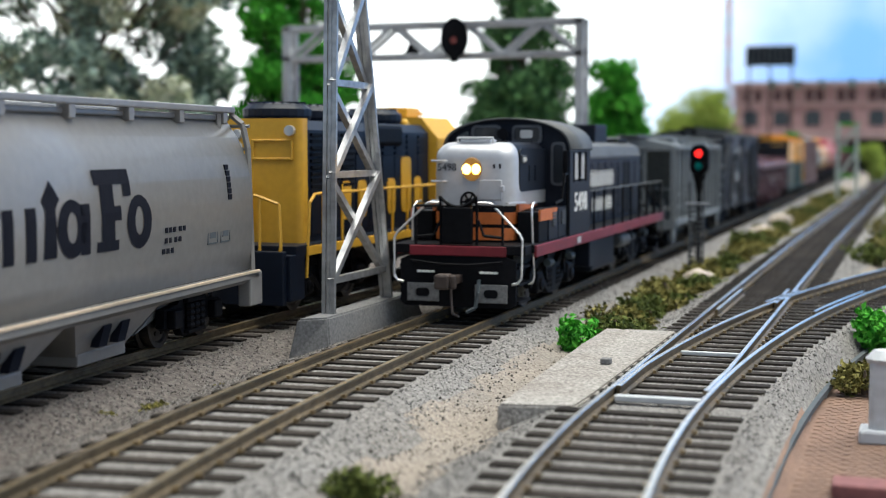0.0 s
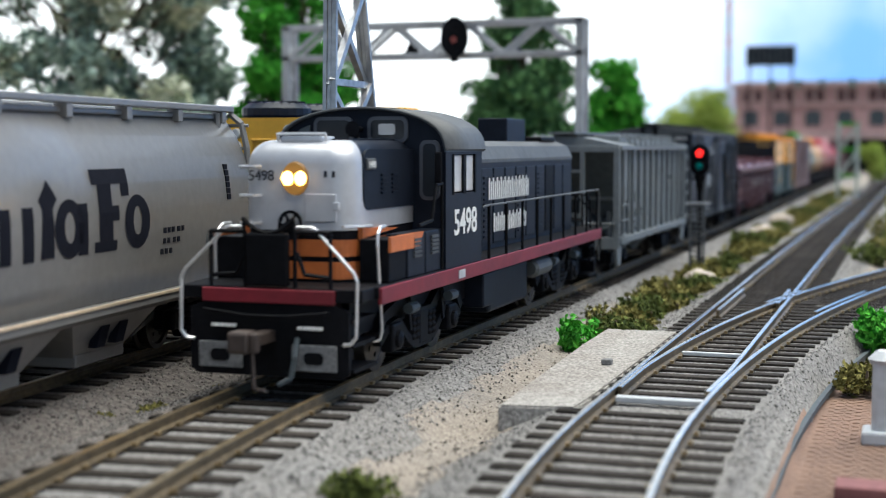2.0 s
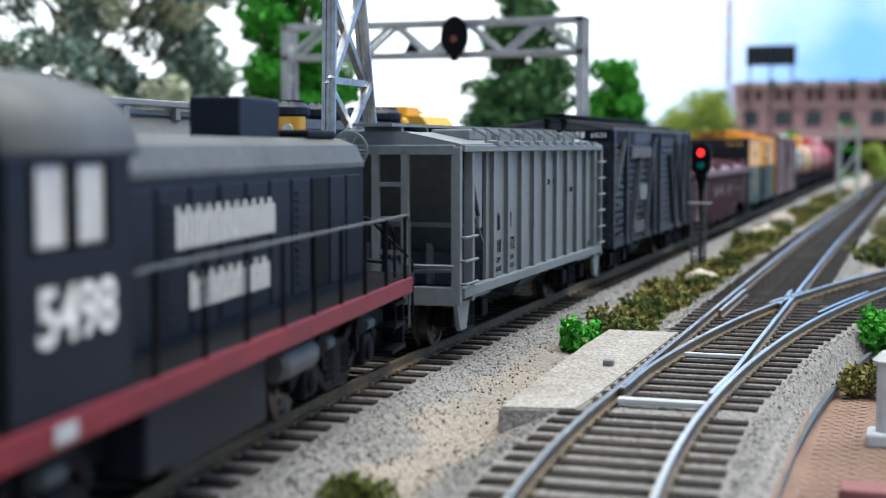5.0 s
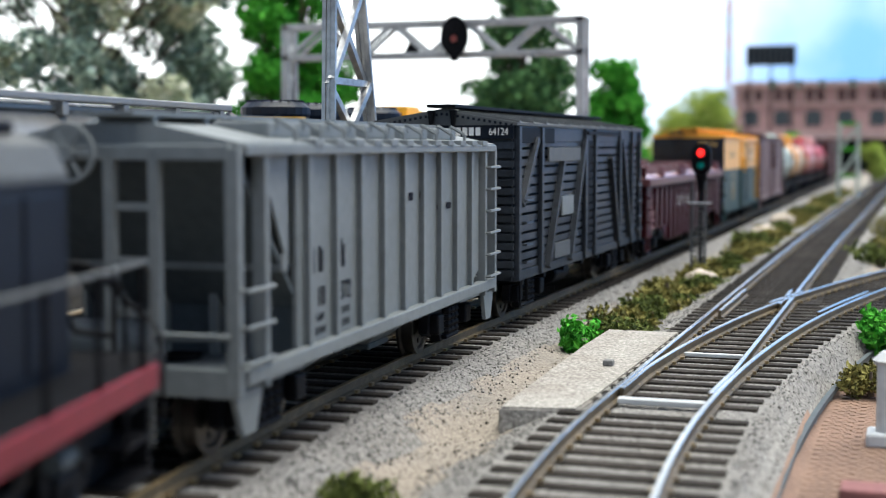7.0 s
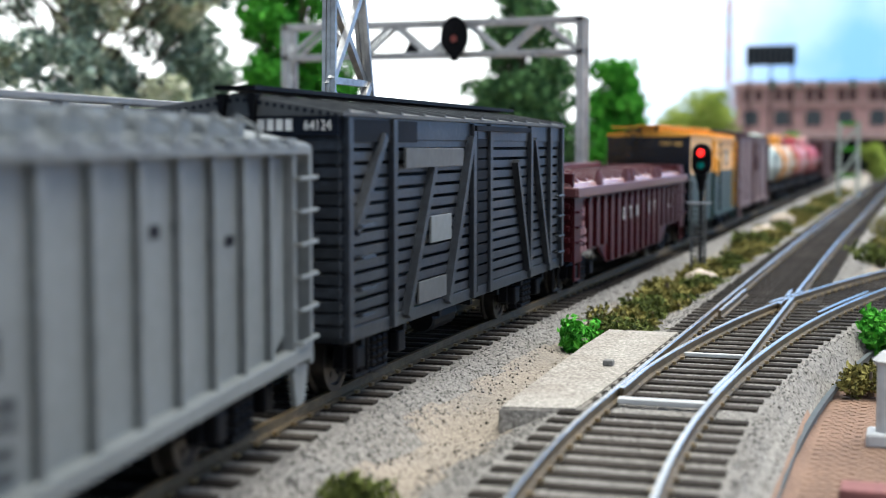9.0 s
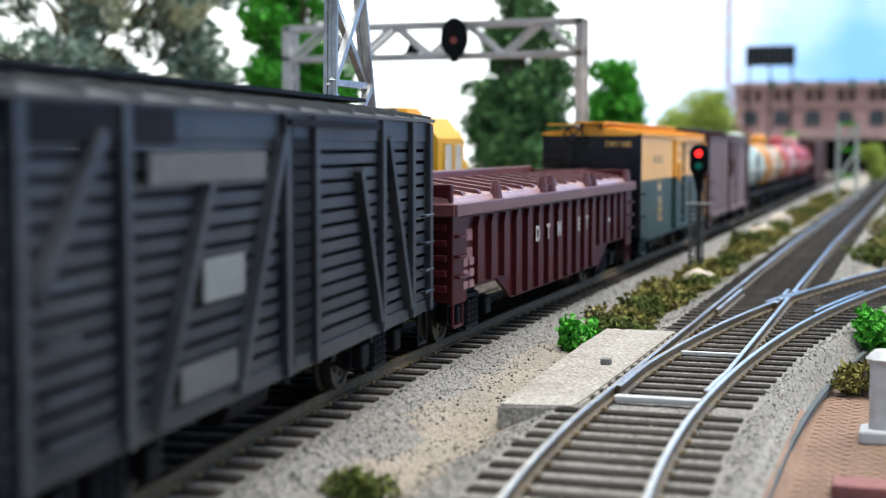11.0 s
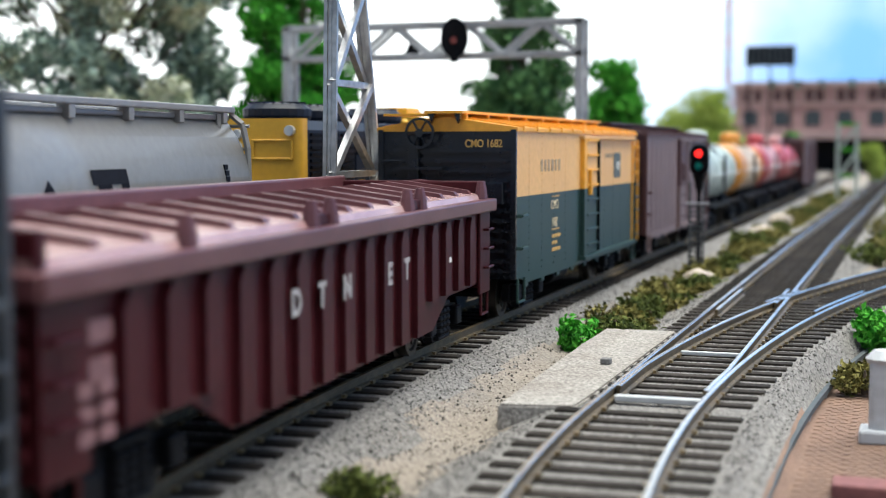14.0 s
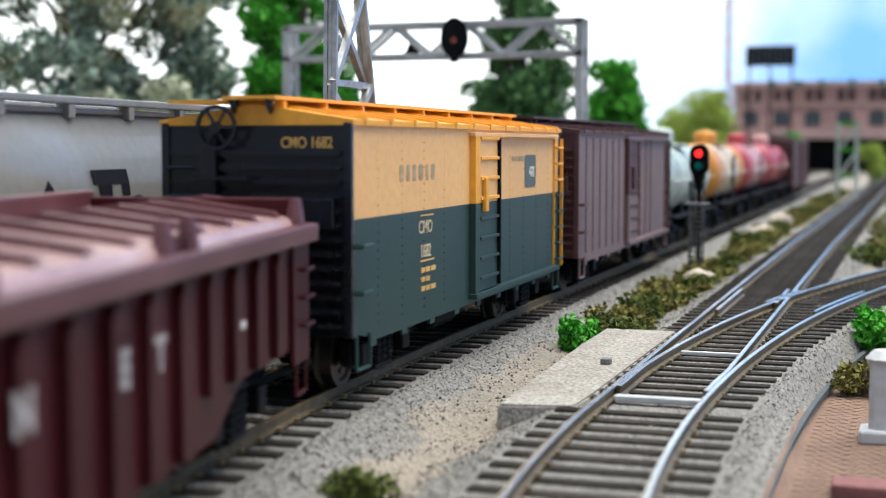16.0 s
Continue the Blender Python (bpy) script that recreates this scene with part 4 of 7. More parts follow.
def truck(parent, y, base=20.0, r=5.3):
    bm = bmesh.new()
    box(bm, -10.8, 10.8, -3.2, 3.2, 5.0, 8.6, 0.4)
    rod(bm, (0, 0, 8), (0, 0, 11.5), 3, 12)
    t = part_of("truck", mesh_once(ME, ("bolster",), lambda: mesh_of("truck", bm, BLACK)), BLACK, parent, at=at(0, y, 0))
    for s in (-1, 1):
        part_of("sideframe", mesh_once(ME, ("side", base, s), lambda: (road_sideframe_mesh if base > 25 else sideframe_mesh)(base, s)), BLACK, t)
    for w in (-base / 2, base / 2):
        ws = part_of("wheelset", mesh_once(ME, ("wheels", r), lambda: wheelset_mesh(r)), WHEEL, t, at=at(0, w, r))
        WHEELSETS.append((ws, w, r, parent))
    return t


def coupler(parent, y, s, mat=BLACK):
    bm = bmesh.new()
    box(bm, -1.3, 1.3, min(y, y + s * 7), max(y, y + s * 7), 8.2, 10.2, 0.3)
    box(bm, -2.6, 1.2, min(y + s * 6.5, y + s * 10.5), max(y + s * 6.5, y + s * 10.5), 7.4, 11.0, 0.6)
    box(bm, 1.2, 2.6, min(y + s * 8.5, y + s * 10.0), max(y + s * 8.5, y + s * 10.0), 7.6, 10.8, 0.4)
    rod(bm, (0.8, y + s * 8, 8), (1.4, y + s * 8.6, 1.8), 0.35)
    rod(bm, (1.4, y + s * 8.6, 1.8), (2.0, y + s * 5.6, 0.8), 0.35)
    return part("coupler", bm, mat, parent, "brown knuckle coupler" if mat is not BLACK else "")


def grab(bm, p, q, out, r=0.22):
    """A wire grab iron between two feet, standing out by the vector out."""
    p, q, o = Vector(p), Vector(q), Vector(out)
    for a, b in ((p, p + o), (p + o, q + o), (q + o, q)):
        rod(bm, a, b, r, 5)
    return bm


def car_thing(name, label, category, s0, s1, base, moving=True, side=0.0, group=""):
    c = thing(name, label, category, group)
    mid = (s0 + s1) / 2
    if moving:
        CARS.append((c, mid, base))
        c.matrix_basis = railcar_pose(mid, base)
    else:
        c.matrix_basis = railcar_pose(mid, base, side)
    return c, (s1 - s0) / 2


def brake_wheel(parent, x, y, z, r=3.6, s=-1):
    bm = lathe([(r, y), (r, y + s * 0.6), (r - 0.55, y + s * 0.6), (r - 0.55, y)], "y", 22, (x, 0, z), closed=False)
    for k in range(6):
        a = k * math.pi / 3
        rod(bm, (x, y + s * 0.3, z), (x + r * 0.85 * math.cos(a), y + s * 0.3, z + r * 0.85 * math.sin(a)), 0.3, 5)
    lathe([(1.0, y), (1.0, y + s * 0.9)], "y", 10, (x, 0, z), bm)
    return bm


def underframe(c, h, w=15.0, z=9.8, mat=BLACK):
    bm = bmesh.new()
    box(bm, -3, 3, -h, h, z - 2.5, z)
    for y in np.linspace(-h + 12, h - 12, 7):
        box(bm, -w, w, y - 0.8, y + 0.8, z - 1.8, z)
    lathe([(2.6, -9), (2.9, -8), (2.9, 6), (2.6, 7)], "y", 14, (7, 0, z - 4.0), bm)
    return part("underframe", bm, mat, c)


def stirrup(bm, x, y, z, s):
    grab(bm, (x, y - 3, z), (x, y + 3, z), (0, 0, -5.5), 0.35)


# the black and silver road switcher
def road_switcher():
    c, h = car_thing("diesel_locomotive", "black, silver and orange road-switcher model locomotive with lit headlights", "locomotive", 311.5, 499.5, 108)
    for y in (-54, 54):
        truck(c, y, 32.0, 6.0)
    part("walkway", B(-17.2, 17.2, -88, 88, 15.2, 17.2, 0.2), BLACK, c)
    for s in (-1, 1):
        part("side_sill", B(min(s * 16.9, s * 17.7), max(s * 16.9, s * 17.7), -87.7, 87.7, 14.2, 17.0, 0.15), RED, c, "dark red side sill")
    part("frame", B(-12, 12, -88, 88, 8.5, 15.2), BLACK, c)
    for s in (-1, 1):
        y = s * 88
        a, b = sorted((y, y + s * 6))
        part("end_platform", B(-16.6, 16.6, a, b, 15.0, 17.2, 0.2), BLACK, c)
        f = y + s * 6
        a, b = sorted((f, f + s * 0.8))
        part("end_sill", B(-13.8, 13.8, a, b, 14.6, 17.0, 0.2), RED, c, "dark red end sill")
        a, b = sorted((f, f + s * 0.7))
        bm = prism(bmesh.new(), [(-13.5, 14.6), (13.5, 14.6), (16.6, 13.6), (16.6, 3.2), (15, 2.4), (-15, 2.4), (-16.6, 3.2), (-16.6, 13.6)], "y", *sorted((f - s * 0.6, f + s * 0.3)))
        pilot = part("pilot", bm, BLACK, c)
        for k in (-1, 1):
            x0, x1 = sorted((k * 5.2, k * 14.4))
            o0, o1 = sorted((f + s * 0.5, f + s * 1.1))
            part("pilot_plate", B(x0, x1, o0, o1, 3.6, 8.0, 0.2), DARK_CONCRETE, pilot, "grey pilot plate")
            o0, o1 = sorted((f + s * 1.1, f + s * 1.25))
            part("step_slot", prism(bmesh.new(), rounded(k * 9.8 - 2, k * 9.8 + 2, 4.8, 6.8, 0.95), "y", o0, o1), BLACK, pilot)
            bm = bmesh.new()
            for q in range(4):
                box(bm, k * 9 - 2.2 + q * 1.3, k * 9 - 1.2 + q * 1.3, o0 - 0.5, o1, 10.6, 11.1)
            part("marker_dots", bm, WHITE, pilot)
        # corner steps
        for k in (-1, 1):
            st = part("step_well", B(min(k * 11.5, k * 12.2), max(k * 11.5, k * 12.2), *sorted((y - s * 5, f)), 3.5, 15), BLACK, c)
            for z in (3.4, 7.6, 11.6):
                x0, x1 = sorted((k * 12.0, k * 17.2))
                part("step", B(x0, x1, *sorted((y - s * 4.5, f - s * 0.6)), z, z + 0.7), BLACK, st)
            for yy, name in ((f + s * 0.2, "step_handrail"), (y - s * 5.5, "step_handrail")):
                if yy == f + s * 0.2:
                    pts = [(k * 15.6, yy + s * 0.4, 8.2), (k * 17.2, yy + s * 0.6, 8.4), (k * 18.3, yy + s * 0.6, 9.6), (k * 18.4, yy + s * 0.2, 18.6), (k * 17.6, yy, 20.0), (k * 9.4, yy - s * 1.0, 26.9), (k * 8.4, yy - s * 1.0, 27.2), (k * 5.4, yy - s * 1.0, 27.2)]
                else:
                    pts = [(k * 16.4, yy + s * 0.6, 7.4), (k * 17.6, yy + s * 0.2, 7.6), (k * 18.0, yy, 9.0), (k * 17.6, yy + s * 1.0, 23.6), (k * 17.4, yy + s * 0.4, 25.6), (k * 17.2, yy - s * 1.4, 26.8), (k * 17.0, yy - s * 4.0, 26.8)]
                part(name, pipe(pts, 0.33), WIRE if s < 0 else BLACK, c, "bright wire step handrail" if s < 0 else "black wire step handrail")
        # platform rail
        yy = f - s * 0.6
        for x in (-12.5, -5.2, 5.2, 12.5):
            part("rail_post", rod(bmesh.new(), (x, yy, 17), (x, yy, 26.5), 0.42), BLACK, c)
        for k in (-1, 1):
            part("platform_rail", rod(bmesh.new(), (k * 12.5, yy, 26.4), (k * 5.2, yy, 26.4), 0.38), BLACK, c)
            part("rail_brace", pipe([(k * 12.2, yy, 19.0), (k * 7.2, yy, 19.4), (k * 5.4, yy - s * 0.5, 23)], 0.38), BLACK, c)
        part("gangway_plate", B(-4.6, 4.2, *sorted((yy - s * 0.2, yy + s * 1.2)), 17.4, 26.2, 0.4), BLACK, c, "black drop plate between the rails")
        bm = bmesh.new()
        for i in range(9):
            a0 = -4.6 + i * 1.02
            z0 = 28.6 - 2.4 * (1 - ((i - 4.5) / 4.5) ** 2)
            z1 = 28.6 - 2.4 * (1 - ((i - 3.5) / 4.5) ** 2)
            rod(bm, (a0, yy + s * 0.5, z0), (a0 + 1.02, yy + s * 0.5, z1), 0.42)
        for x in (-4.6, 4.4):
            rod(bm, (x, yy, 25.5), (x, yy + s * 0.4, 28.8), 0.35)
        part("safety_chain", bm, BLACK, c)
        coupler(c, f, s, BARK_BROWN)
        part("air_hose", pipe([(5.5, f + s * 0.8, 9), (5.8, f + s * 2.6, 6), (5.2, f + s * 2.8, 2.6), (3.2, f + s * 3.4, 1.6)], 0.5), DARKGREY, c)
        part("cut_lever", pipe([(-13, f + s * 1.2, 13.4), (-4, f + s * 1.6, 12.6), (4, f + s * 1.6, 12.6), (13, f + s * 1.2, 13.4)], 0.3), BLACK, c)
    # short hood: lower black body, orange bands, silver shell, dark side panels
    F, R = -83.0, -51.0
    plan = lambda g=0.0: rounded(-12 - g, 12 + g, F - g, R, 4.6, (1, 1, 0, 0), 7)
    hood = part("short_hood", prism(bmesh.new(), plan(), "z", 17.2, 26.5), BLACK, c)
    part("orange_band", prism(bmesh.new(), [(x, min(y, -54)) for x, y in plan(0.15)], "z", 17.7, 20.7), ORANGE, hood, "orange nose band")
    part("orange_band", prism(bmesh.new(), [(x, min(y, -54)) for x, y in plan(0.15)], "z", 21.6, 24.5), ORANGE, hood, "orange nose band")
    bm = bmesh.new()
    layers = []
    for i in range(9):
        a = radians(90 * i / 8)
        inset = 4.2 * (1 - math.cos(a))
        z = 37.4 + 4.2 * math.sin(a)
        layers.append((inset, z))
    layers = [(-0.1, 26.1), (-0.1, 29.4), (-0.1, 31)] + layers
    rings = []
    for inset, z in layers:
        pts = rounded(-12.1 + inset, 12.1 - inset, F + inset, R, max(4.6 - inset * 0.4, 2.5), (1, 1, 0, 0), 7)
        rings.append([bm.verts.new((x, y, z)) for x, y in pts])
    n = len(rings[0])
    for a, b in zip(rings, rings[1:]):
        for i in range(n):
            bm.faces.new((a[i], a[(i + 1) % n], b[(i + 1) % n], b[i]))
    bm.faces.new(rings[-1])
    for f in bm.faces:
        if f.calc_center_median().y > F + 7.0:
            f.material_index = 1 if f.calc_center_median().z > 30.5 else 0
    shell = part("nose_shell", bm, (SILVER, CHARCOAL), hood, "silver-painted rounded nose", smooth=False)
    for f in shell.data.polygons:
        f.use_smooth = abs(f.normal.z) < 0.98
    for s in (-1, 1):
        x0, x1 = sorted((s * 11.9, s * 12.4))
        part("hood_side_panel", prism(bmesh.new(), [(y, z) for y, z in rounded(F + 4.8, R, 29.4, 40.0, 2.2, (1, 0, 0, 1), 5)], "x", x0, x1), CHARCOAL, hood, "dark grey side panel")
        for q in (0, 1):
            bm = bmesh.new()
            for k in range(5):
                x0, x1 = sorted((s * 12.3, s * 12.75))
                box(bm, x0, x1, -70 + q * 5.4, -66.6 + q * 5.4, 32 + k * 0.8, 32.45 + k * 0.8)
            part("louvres", bm, CHARCOAL, hood)
        x0, x1 = sorted((s * 12.3, s * 12.9))
        part("number_board", B(x0, x1, -77.4, -73.2, 36.4, 38.4, 0.2), ROOFGREY, hood)
    part("hood_roof_patch", B(-8.0, 8.0, F + 7, R, 41.5, 41.9, 0.1), CHARCOAL, hood)
    lettering("number", "5498", 1.6, WHITE, hood, side_at(12.95, -75.3, 36.8))
    part("nose_cap", B(-4.6, 4.6, F + 2.4, F + 8.5, 41.0, 42.3, 0.5), SILVER, hood)
    part("cap_grab", grab(bmesh.new(), (-5.2, F + 3, 41.4), (5.2, F + 3, 41.4), (0, -0.4, 1.3), 0.3), WIRE, hood)
    rim = part("headlight_housing", lathe([(2.7, F - 0.7), (3.2, F + 0.6)], "y", 24, (0, 0, 35.0)), LAMPRIM, hood, "headlight housing with added amber glow")
    for x in (-1.4, 1.4):
        part("headlight", lathe([(0.4, F - 1.5), (1.0, F - 1.25), (1.3, F - 0.6)], "y", 16, (x, 0, 35.0)), LAMP, rim, "lit warm headlight lens")
    lettering("number", "5498", 2.6, LETTER_DARK, hood, at(-7.4, F - 0.15, 34.6) @ END, stretch=0.95)
    bm = bmesh.new()
    for k in range(2):
        box(bm, 6.2 + k * 1.7, 6.8 + k * 1.7, F - 0.18, F - 0.05, 35.2, 36.3)
    part("painted_marks", bm, LETTER_DARK, hood)
    part("nose_hatch", B(2.0, 8.8, F - 0.35, F + 0.2, 27.5, 32.4, 0.2), SILVER, hood)
    for z in (29.6,):
        part("hatch_latch", B(8.4, 9.6, F - 0.9, F, z, z + 1.4, 0.2), SILVER, hood)
    for z in (37.0, 32.0, 27.2):
        part("grab_iron", grab(bmesh.new(), (-11.4, F + 1.4, z), (-7.5, F - 0.1, z), (-0.6, -1.6, 0), 0.3), WIRE, hood)
    part("grab_iron", grab(bmesh.new(), (10, F + 0.2, 26.8), (13.0, F + 6, 26.8), (1.0, -1.2, 0), 0.3), WIRE, hood)
    part("hand_brake", brake_wheel(None, -0.4, F - 1.2, 27.0, 2.6), BLACK, hood, "black spoked hand brake wheel")
    # battery boxes beside the hood
    for s in (-1, 1):
        for q in (0, 1):
            x0, x1 = sorted((s * 12.4, s * 16.6))
            bb = part("battery_box", B(x0, x1, -72 + q * 9.6, -62.8 + q * 9.6, 17.2, 25.0, 0.25), CHARCOAL, c, "dark louvred battery box")
            bm = bmesh.new()
            for k in range(5):
                x0, x1 = sorted((s * 16.5, s * 16.95))
                box(bm, x0, x1, -69.2 + q * 9.6, -65.4 + q * 9.6, 20.6 + k * 0.75, 21.05 + k * 0.75)
            part("louvres", bm, ROOFGREY, bb)
        x0, x1 = sorted((s * 11.0, s * 16.4))
        part("front_box", B(x0, x1, -81.0, -72.4, 17.2, 24.6, 0.25), BLACK, c)
        x0, x1 = sorted((s * 16.3, s * 16.8))
        part("orange_wing", prism(bmesh.new(), [(-81.0, 22.4), (-66.6, 22.4), (-64.0, 25.1), (-81.0, 25.1)], "x", x0, x1), ORANGE, c, "orange wing stripe")
        x0, x1 = sorted((s * 10.4, s * 11.2))
        part("orange_wing", prism(bmesh.new(), [(-80.0, 24.6), (-62.0, 25.6), (-80.0, 26.6)], "x", x0, x1), ORANGE, c, "orange wing stripe")
    # cab
    cab = part("cab", bmesh.new(), CHARCOAL, c)
    arch = [(-17.2, 17.2), (17.2, 17.2), (17.2, 39.4)] + [(17.0 * math.cos(radians(a)), 39.6 + 8.0 * math.sin(radians(a)) ** 0.8) for a in range(8, 173, 9)] + [(-17.2, 39.4)]
    cy0, cy1 = -52.5, -29.0
    inner = [(x * 0.95, 17.6 + (z - 17.6) * 0.965) for x, z in arch]
    # side walls with an opening for the two panes
    for s in (-1, 1):
        x0, x1 = sorted((s * 16.5, s * 17.2))
        for y0, y1, z0, z1 in ((cy0, cy1, 17.2, 31.4), (cy0, -48.6, 31.4, 39.4), (-33.6, cy1, 31.4, 39.4), (-48.6, -33.6, 38.9, 39.4)):
            part("cab_side", B(x0, x1, y0, y1, z0, z1), CHARCOAL, cab)
    for yy, nm in ((cy0, "cab_front"), (cy1 - 0.8, "cab_rear")):
        part(nm, prism(bmesh.new(), arch, "y", yy, yy + 0.8), CHARCOAL, cab)
    bm = bmesh.new()
    top = arch[2:]
    up = [(x * 1.03, z + 0.5) for x, z in top]
    for (a, b), (p, q) in zip(zip(top, top[1:]), zip(up, up[1:])):
        vs = [bm.verts.new((x, y, z)) for y in (cy0 - 0.8, cy1 + 1.2) for x, z in (a, b, q, p)]
        for f in ((0, 1, 2, 3), (7, 6, 5, 4), (0, 4, 5, 1), (3, 2, 6, 7)):
            bm.faces.new([vs[i] for i in f])
    bmesh.ops.remove_doubles(bm, verts=bm.verts[:], dist=0.01)
    bmesh.ops.recalc_face_normals(bm, faces=bm.faces[:])
    part("cab_roof", bm, ROOFGREY, cab, "arched roof greyed with painted top light", smooth=True)
    for s in (-1, 1):
        for y0 in (-48.2, -40.6):
            x0, x1 = sorted((s * 16.3, s * 16.9))
            w = part("side_window", B(x0, x1, y0, y0 + 6.8, 31.6, 38.8, 0.25), PANE, cab, "side window with pale reflection painted in")
            bm = bmesh.new()
            x0, x1 = sorted((s * 16.9, s * 17.4))
            for q in ((y0 - 0.2, y0 + 0.5, 31.2, 39.0), (y0 + 6.4, y0 + 7.2, 31.2, 39.0)):
                box(bm, x0, x1, *q)
            part("window_frame", bm, BLACK, w)
        lettering("number", "5498", 7.0, WHITE, cab, side_at(s * 17.3, -40.2, 23.4) if s > 0 else side_at(-17.3, -40.2, 23.4) @ pose(0, 0, 0, 0, 180, 0), stretch=1.08, bold=0.12)
        # front windows over the hood, one on each side, and the tall corner door light
        for x0, x1, z0, z1 in ((2.2 * s, 9.0 * s, 41.9, 45.5), (12.8 * s, 15.4 * s, 31.0, 41.0)):
            a, b = sorted((x0, x1))
            bm = prism(bmesh.new(), rounded(a - 0.7, b + 0.7, z0 - 0.7, z1 + 0.7, 1.4), "y", cy0 - 0.5, cy0 + 0.1)
            fr = part("front_window_frame", bm, FRAMEGREY, cab)
            part("front_window", prism(bmesh.new(), rounded(a, b, z0, z1, 0.9), "y", cy0 - 0.6, cy0 - 0.45), DARKPANE, fr)
            # a pale patch on the right pane paints in a reflection
            if z0 > 35:
                part("seat_back", prism(bmesh.new(), rounded(a + 1.6, b - 1.8, z0 + 0.8, z1 - 0.7, 0.5), "y", cy0 - 0.64, cy0 - 0.58), PANE, fr, "pale reflection painted on the glass") if s > 0 else None
    part("front_window", prism(bmesh.new(), [(-14.6, 41.8), (-10.6, 41.8), (-10.6, 44.6), (-12.6, 43.8)], "y", cy0 - 0.6, cy0 - 0.1), DARKGREY, cab)
    horn = lathe([(1.5, cy0 - 4.5), (1.0, cy0 - 3.8), (0.5, cy0 - 2.4), (0.5, cy0 + 0.5)], "y", 12, (0.0, 0, 43.8))
    rod(horn, (0, cy0 - 2, 43.8), (0, cy0 - 2, 41.9), 0.4)
    part("horn", horn, BLACK, cab)
    part("mirror", B(15.8, 17.2, cy0 - 2.6, cy0 - 2.0, 33.5, 39.5, 0.3), BLACK, cab)
    part("cab_handrail", pipe([(16.8, -53.6, 17.4), (16.8, -53.6, 33.5), (16.8, -57.0, 33.2), (16.8, -59.5, 26.8), (16.6, -66, 26.2)], 0.35), BLACK, cab)
    # long hood
    y0, y1 = -29.0, 80.0
    prof = [(-12.2, 17.2), (12.2, 17.2), (12.2, 37.4), (10.6, 40.2), (7, 41.4), (-7, 41.4), (-10.6, 40.2), (-12.2, 37.4)]
    lh = part("long_hood", prism(bmesh.new(), prof, "y", y0, y1), CHARCOAL, c)
    roof = [(12.35, 36.8), (12.35, 37.6), (10.7, 40.5), (7, 41.7), (-7, 41.7), (-10.7, 40.5), (-12.35, 37.6), (-12.35, 36.8), (0, 38)]
    part("hood_roof", prism(bmesh.new(), roof, "y", y0 + 0.3, y1 + 0.2), ROOFGREY, lh, "hood roof greyed with painted top light")
    part("exhaust_hood", B(-4.5, 4.5, 37, 55, 41.4, 47.6, 0.4), CHARCOAL, lh)
    part("radiator_fan", B(-8, 8, 60, 76, 41.6, 43.0, 0.5), BLACK, lh)
    for s in (-1, 1):
        for k in range(11):
            a0 = -27.5 + k * 9.6
            x0, x1 = sorted((s * 12.1, s * 12.6))
            d = part("hood_door", B(x0, x1, a0, a0 + 8.6, 18.4, 35.6, 0.2), CHARCOAL if k != 8 else BLACK, lh)
            if k in (0, 2, 5, 7):
                bm = bmesh.new()
                for q in range(12):
                    x0, x1 = sorted((s * 12.5, s * 12.95))
                    box(bm, x0, x1, a0 + 1.2, a0 + 6.2, 20 + q * 1.2, 20.55 + q * 1.2)
                part("louvres", bm, CHARCOAL, d)
    marks("letter_bar", [(0.8, 5.0), (0.8, 4.2)] * 11, WHITE, lh, 13.0, -4.0, 28.4, 0.8, "white name lettering shown as bars")
    marks("letter_bar", [(0.8, 4.4), (0.8, 3.6)] * 9, WHITE, lh, 13.0, 0.0, 21.0, 0.8, "white name lettering shown as bars")
    # side handrails
    for s in (-1, 1):
        for i in range(9):
            y = -24 + i * 13.4
            part("stanchion", rod(bmesh.new(), (s * 17.3, y, 14.8), (s * 17.3, y, 28.2), 0.36), BLACK, c)
        part("handrail", pipe([(s * 17.2, -28.5, 28.0), (s * 17.3, -24, 28.2), (s * 17.3, 84.5, 28.2), (s * 17.3, 86.5, 27.0), (s * 17.2, 86.6, 8)], 0.25), ROOFGREY, c, "grey wire handrail")
    # below the sill
    bm = B(-14.5, 14.5, -14, 18, 4.2, 13.8, 0.8)
    part("fuel_tank", bm, CHARCOAL, c, "dark grey fuel tank")
    part("air_tank", lathe([(1.6, 20), (2.3, 21), (2.3, 34), (1.6, 35)], "y", 14, (14.4, 0, 11.0)), ROOFGREY, c)
    part("air_tank", lathe([(1.6, 20), (2.3, 21), (2.3, 34), (1.6, 35)], "y", 14, (-14.4, 0, 11.0)), ROOFGREY, c)
    part("equipment_box", B(11.5, 16.2, -24, -16, 6.5, 13.6, 0.4), CHARCOAL, c)
    for y in (-54, 54):
        for s in (-1, 1):
            bm = lathe([(1.0, y - 13.5), (1.0, y - 9.5)], "y", 10, (s * 15.0, 0, 11.2))
            lathe([(1.0, y + 9.5), (1.0, y + 13.5)], "y", 10, (s * 15.0, 0, 11.2), bm)
            part("brake_cylinder", bm, DARKGREY, c)
    part("sill_plate", B(17.6, 17.85, -46, -42, 14.8, 16.4), LIGHTGREY, c)
    # hoods and end platforms are narrower than the cab and walkway
    narrow = Matrix.Diagonal((0.87, 1, 1, 1))
    ends = ("end_sill", "pilot", "step_well", "step_handrail", "platform_rail", "rail_post", "rail_brace", "gangway", "cut_lever")
    for top in [hood, lh] + [ob for ob in c.children if ob.name.startswith(ends)]:
        for ob in [top] + list(top.children_recursive):
            if ob.matrix_basis.is_identity:
                ob.data.transform(narrow)
            else:
                ob.location.x *= 0.87


road_switcher()


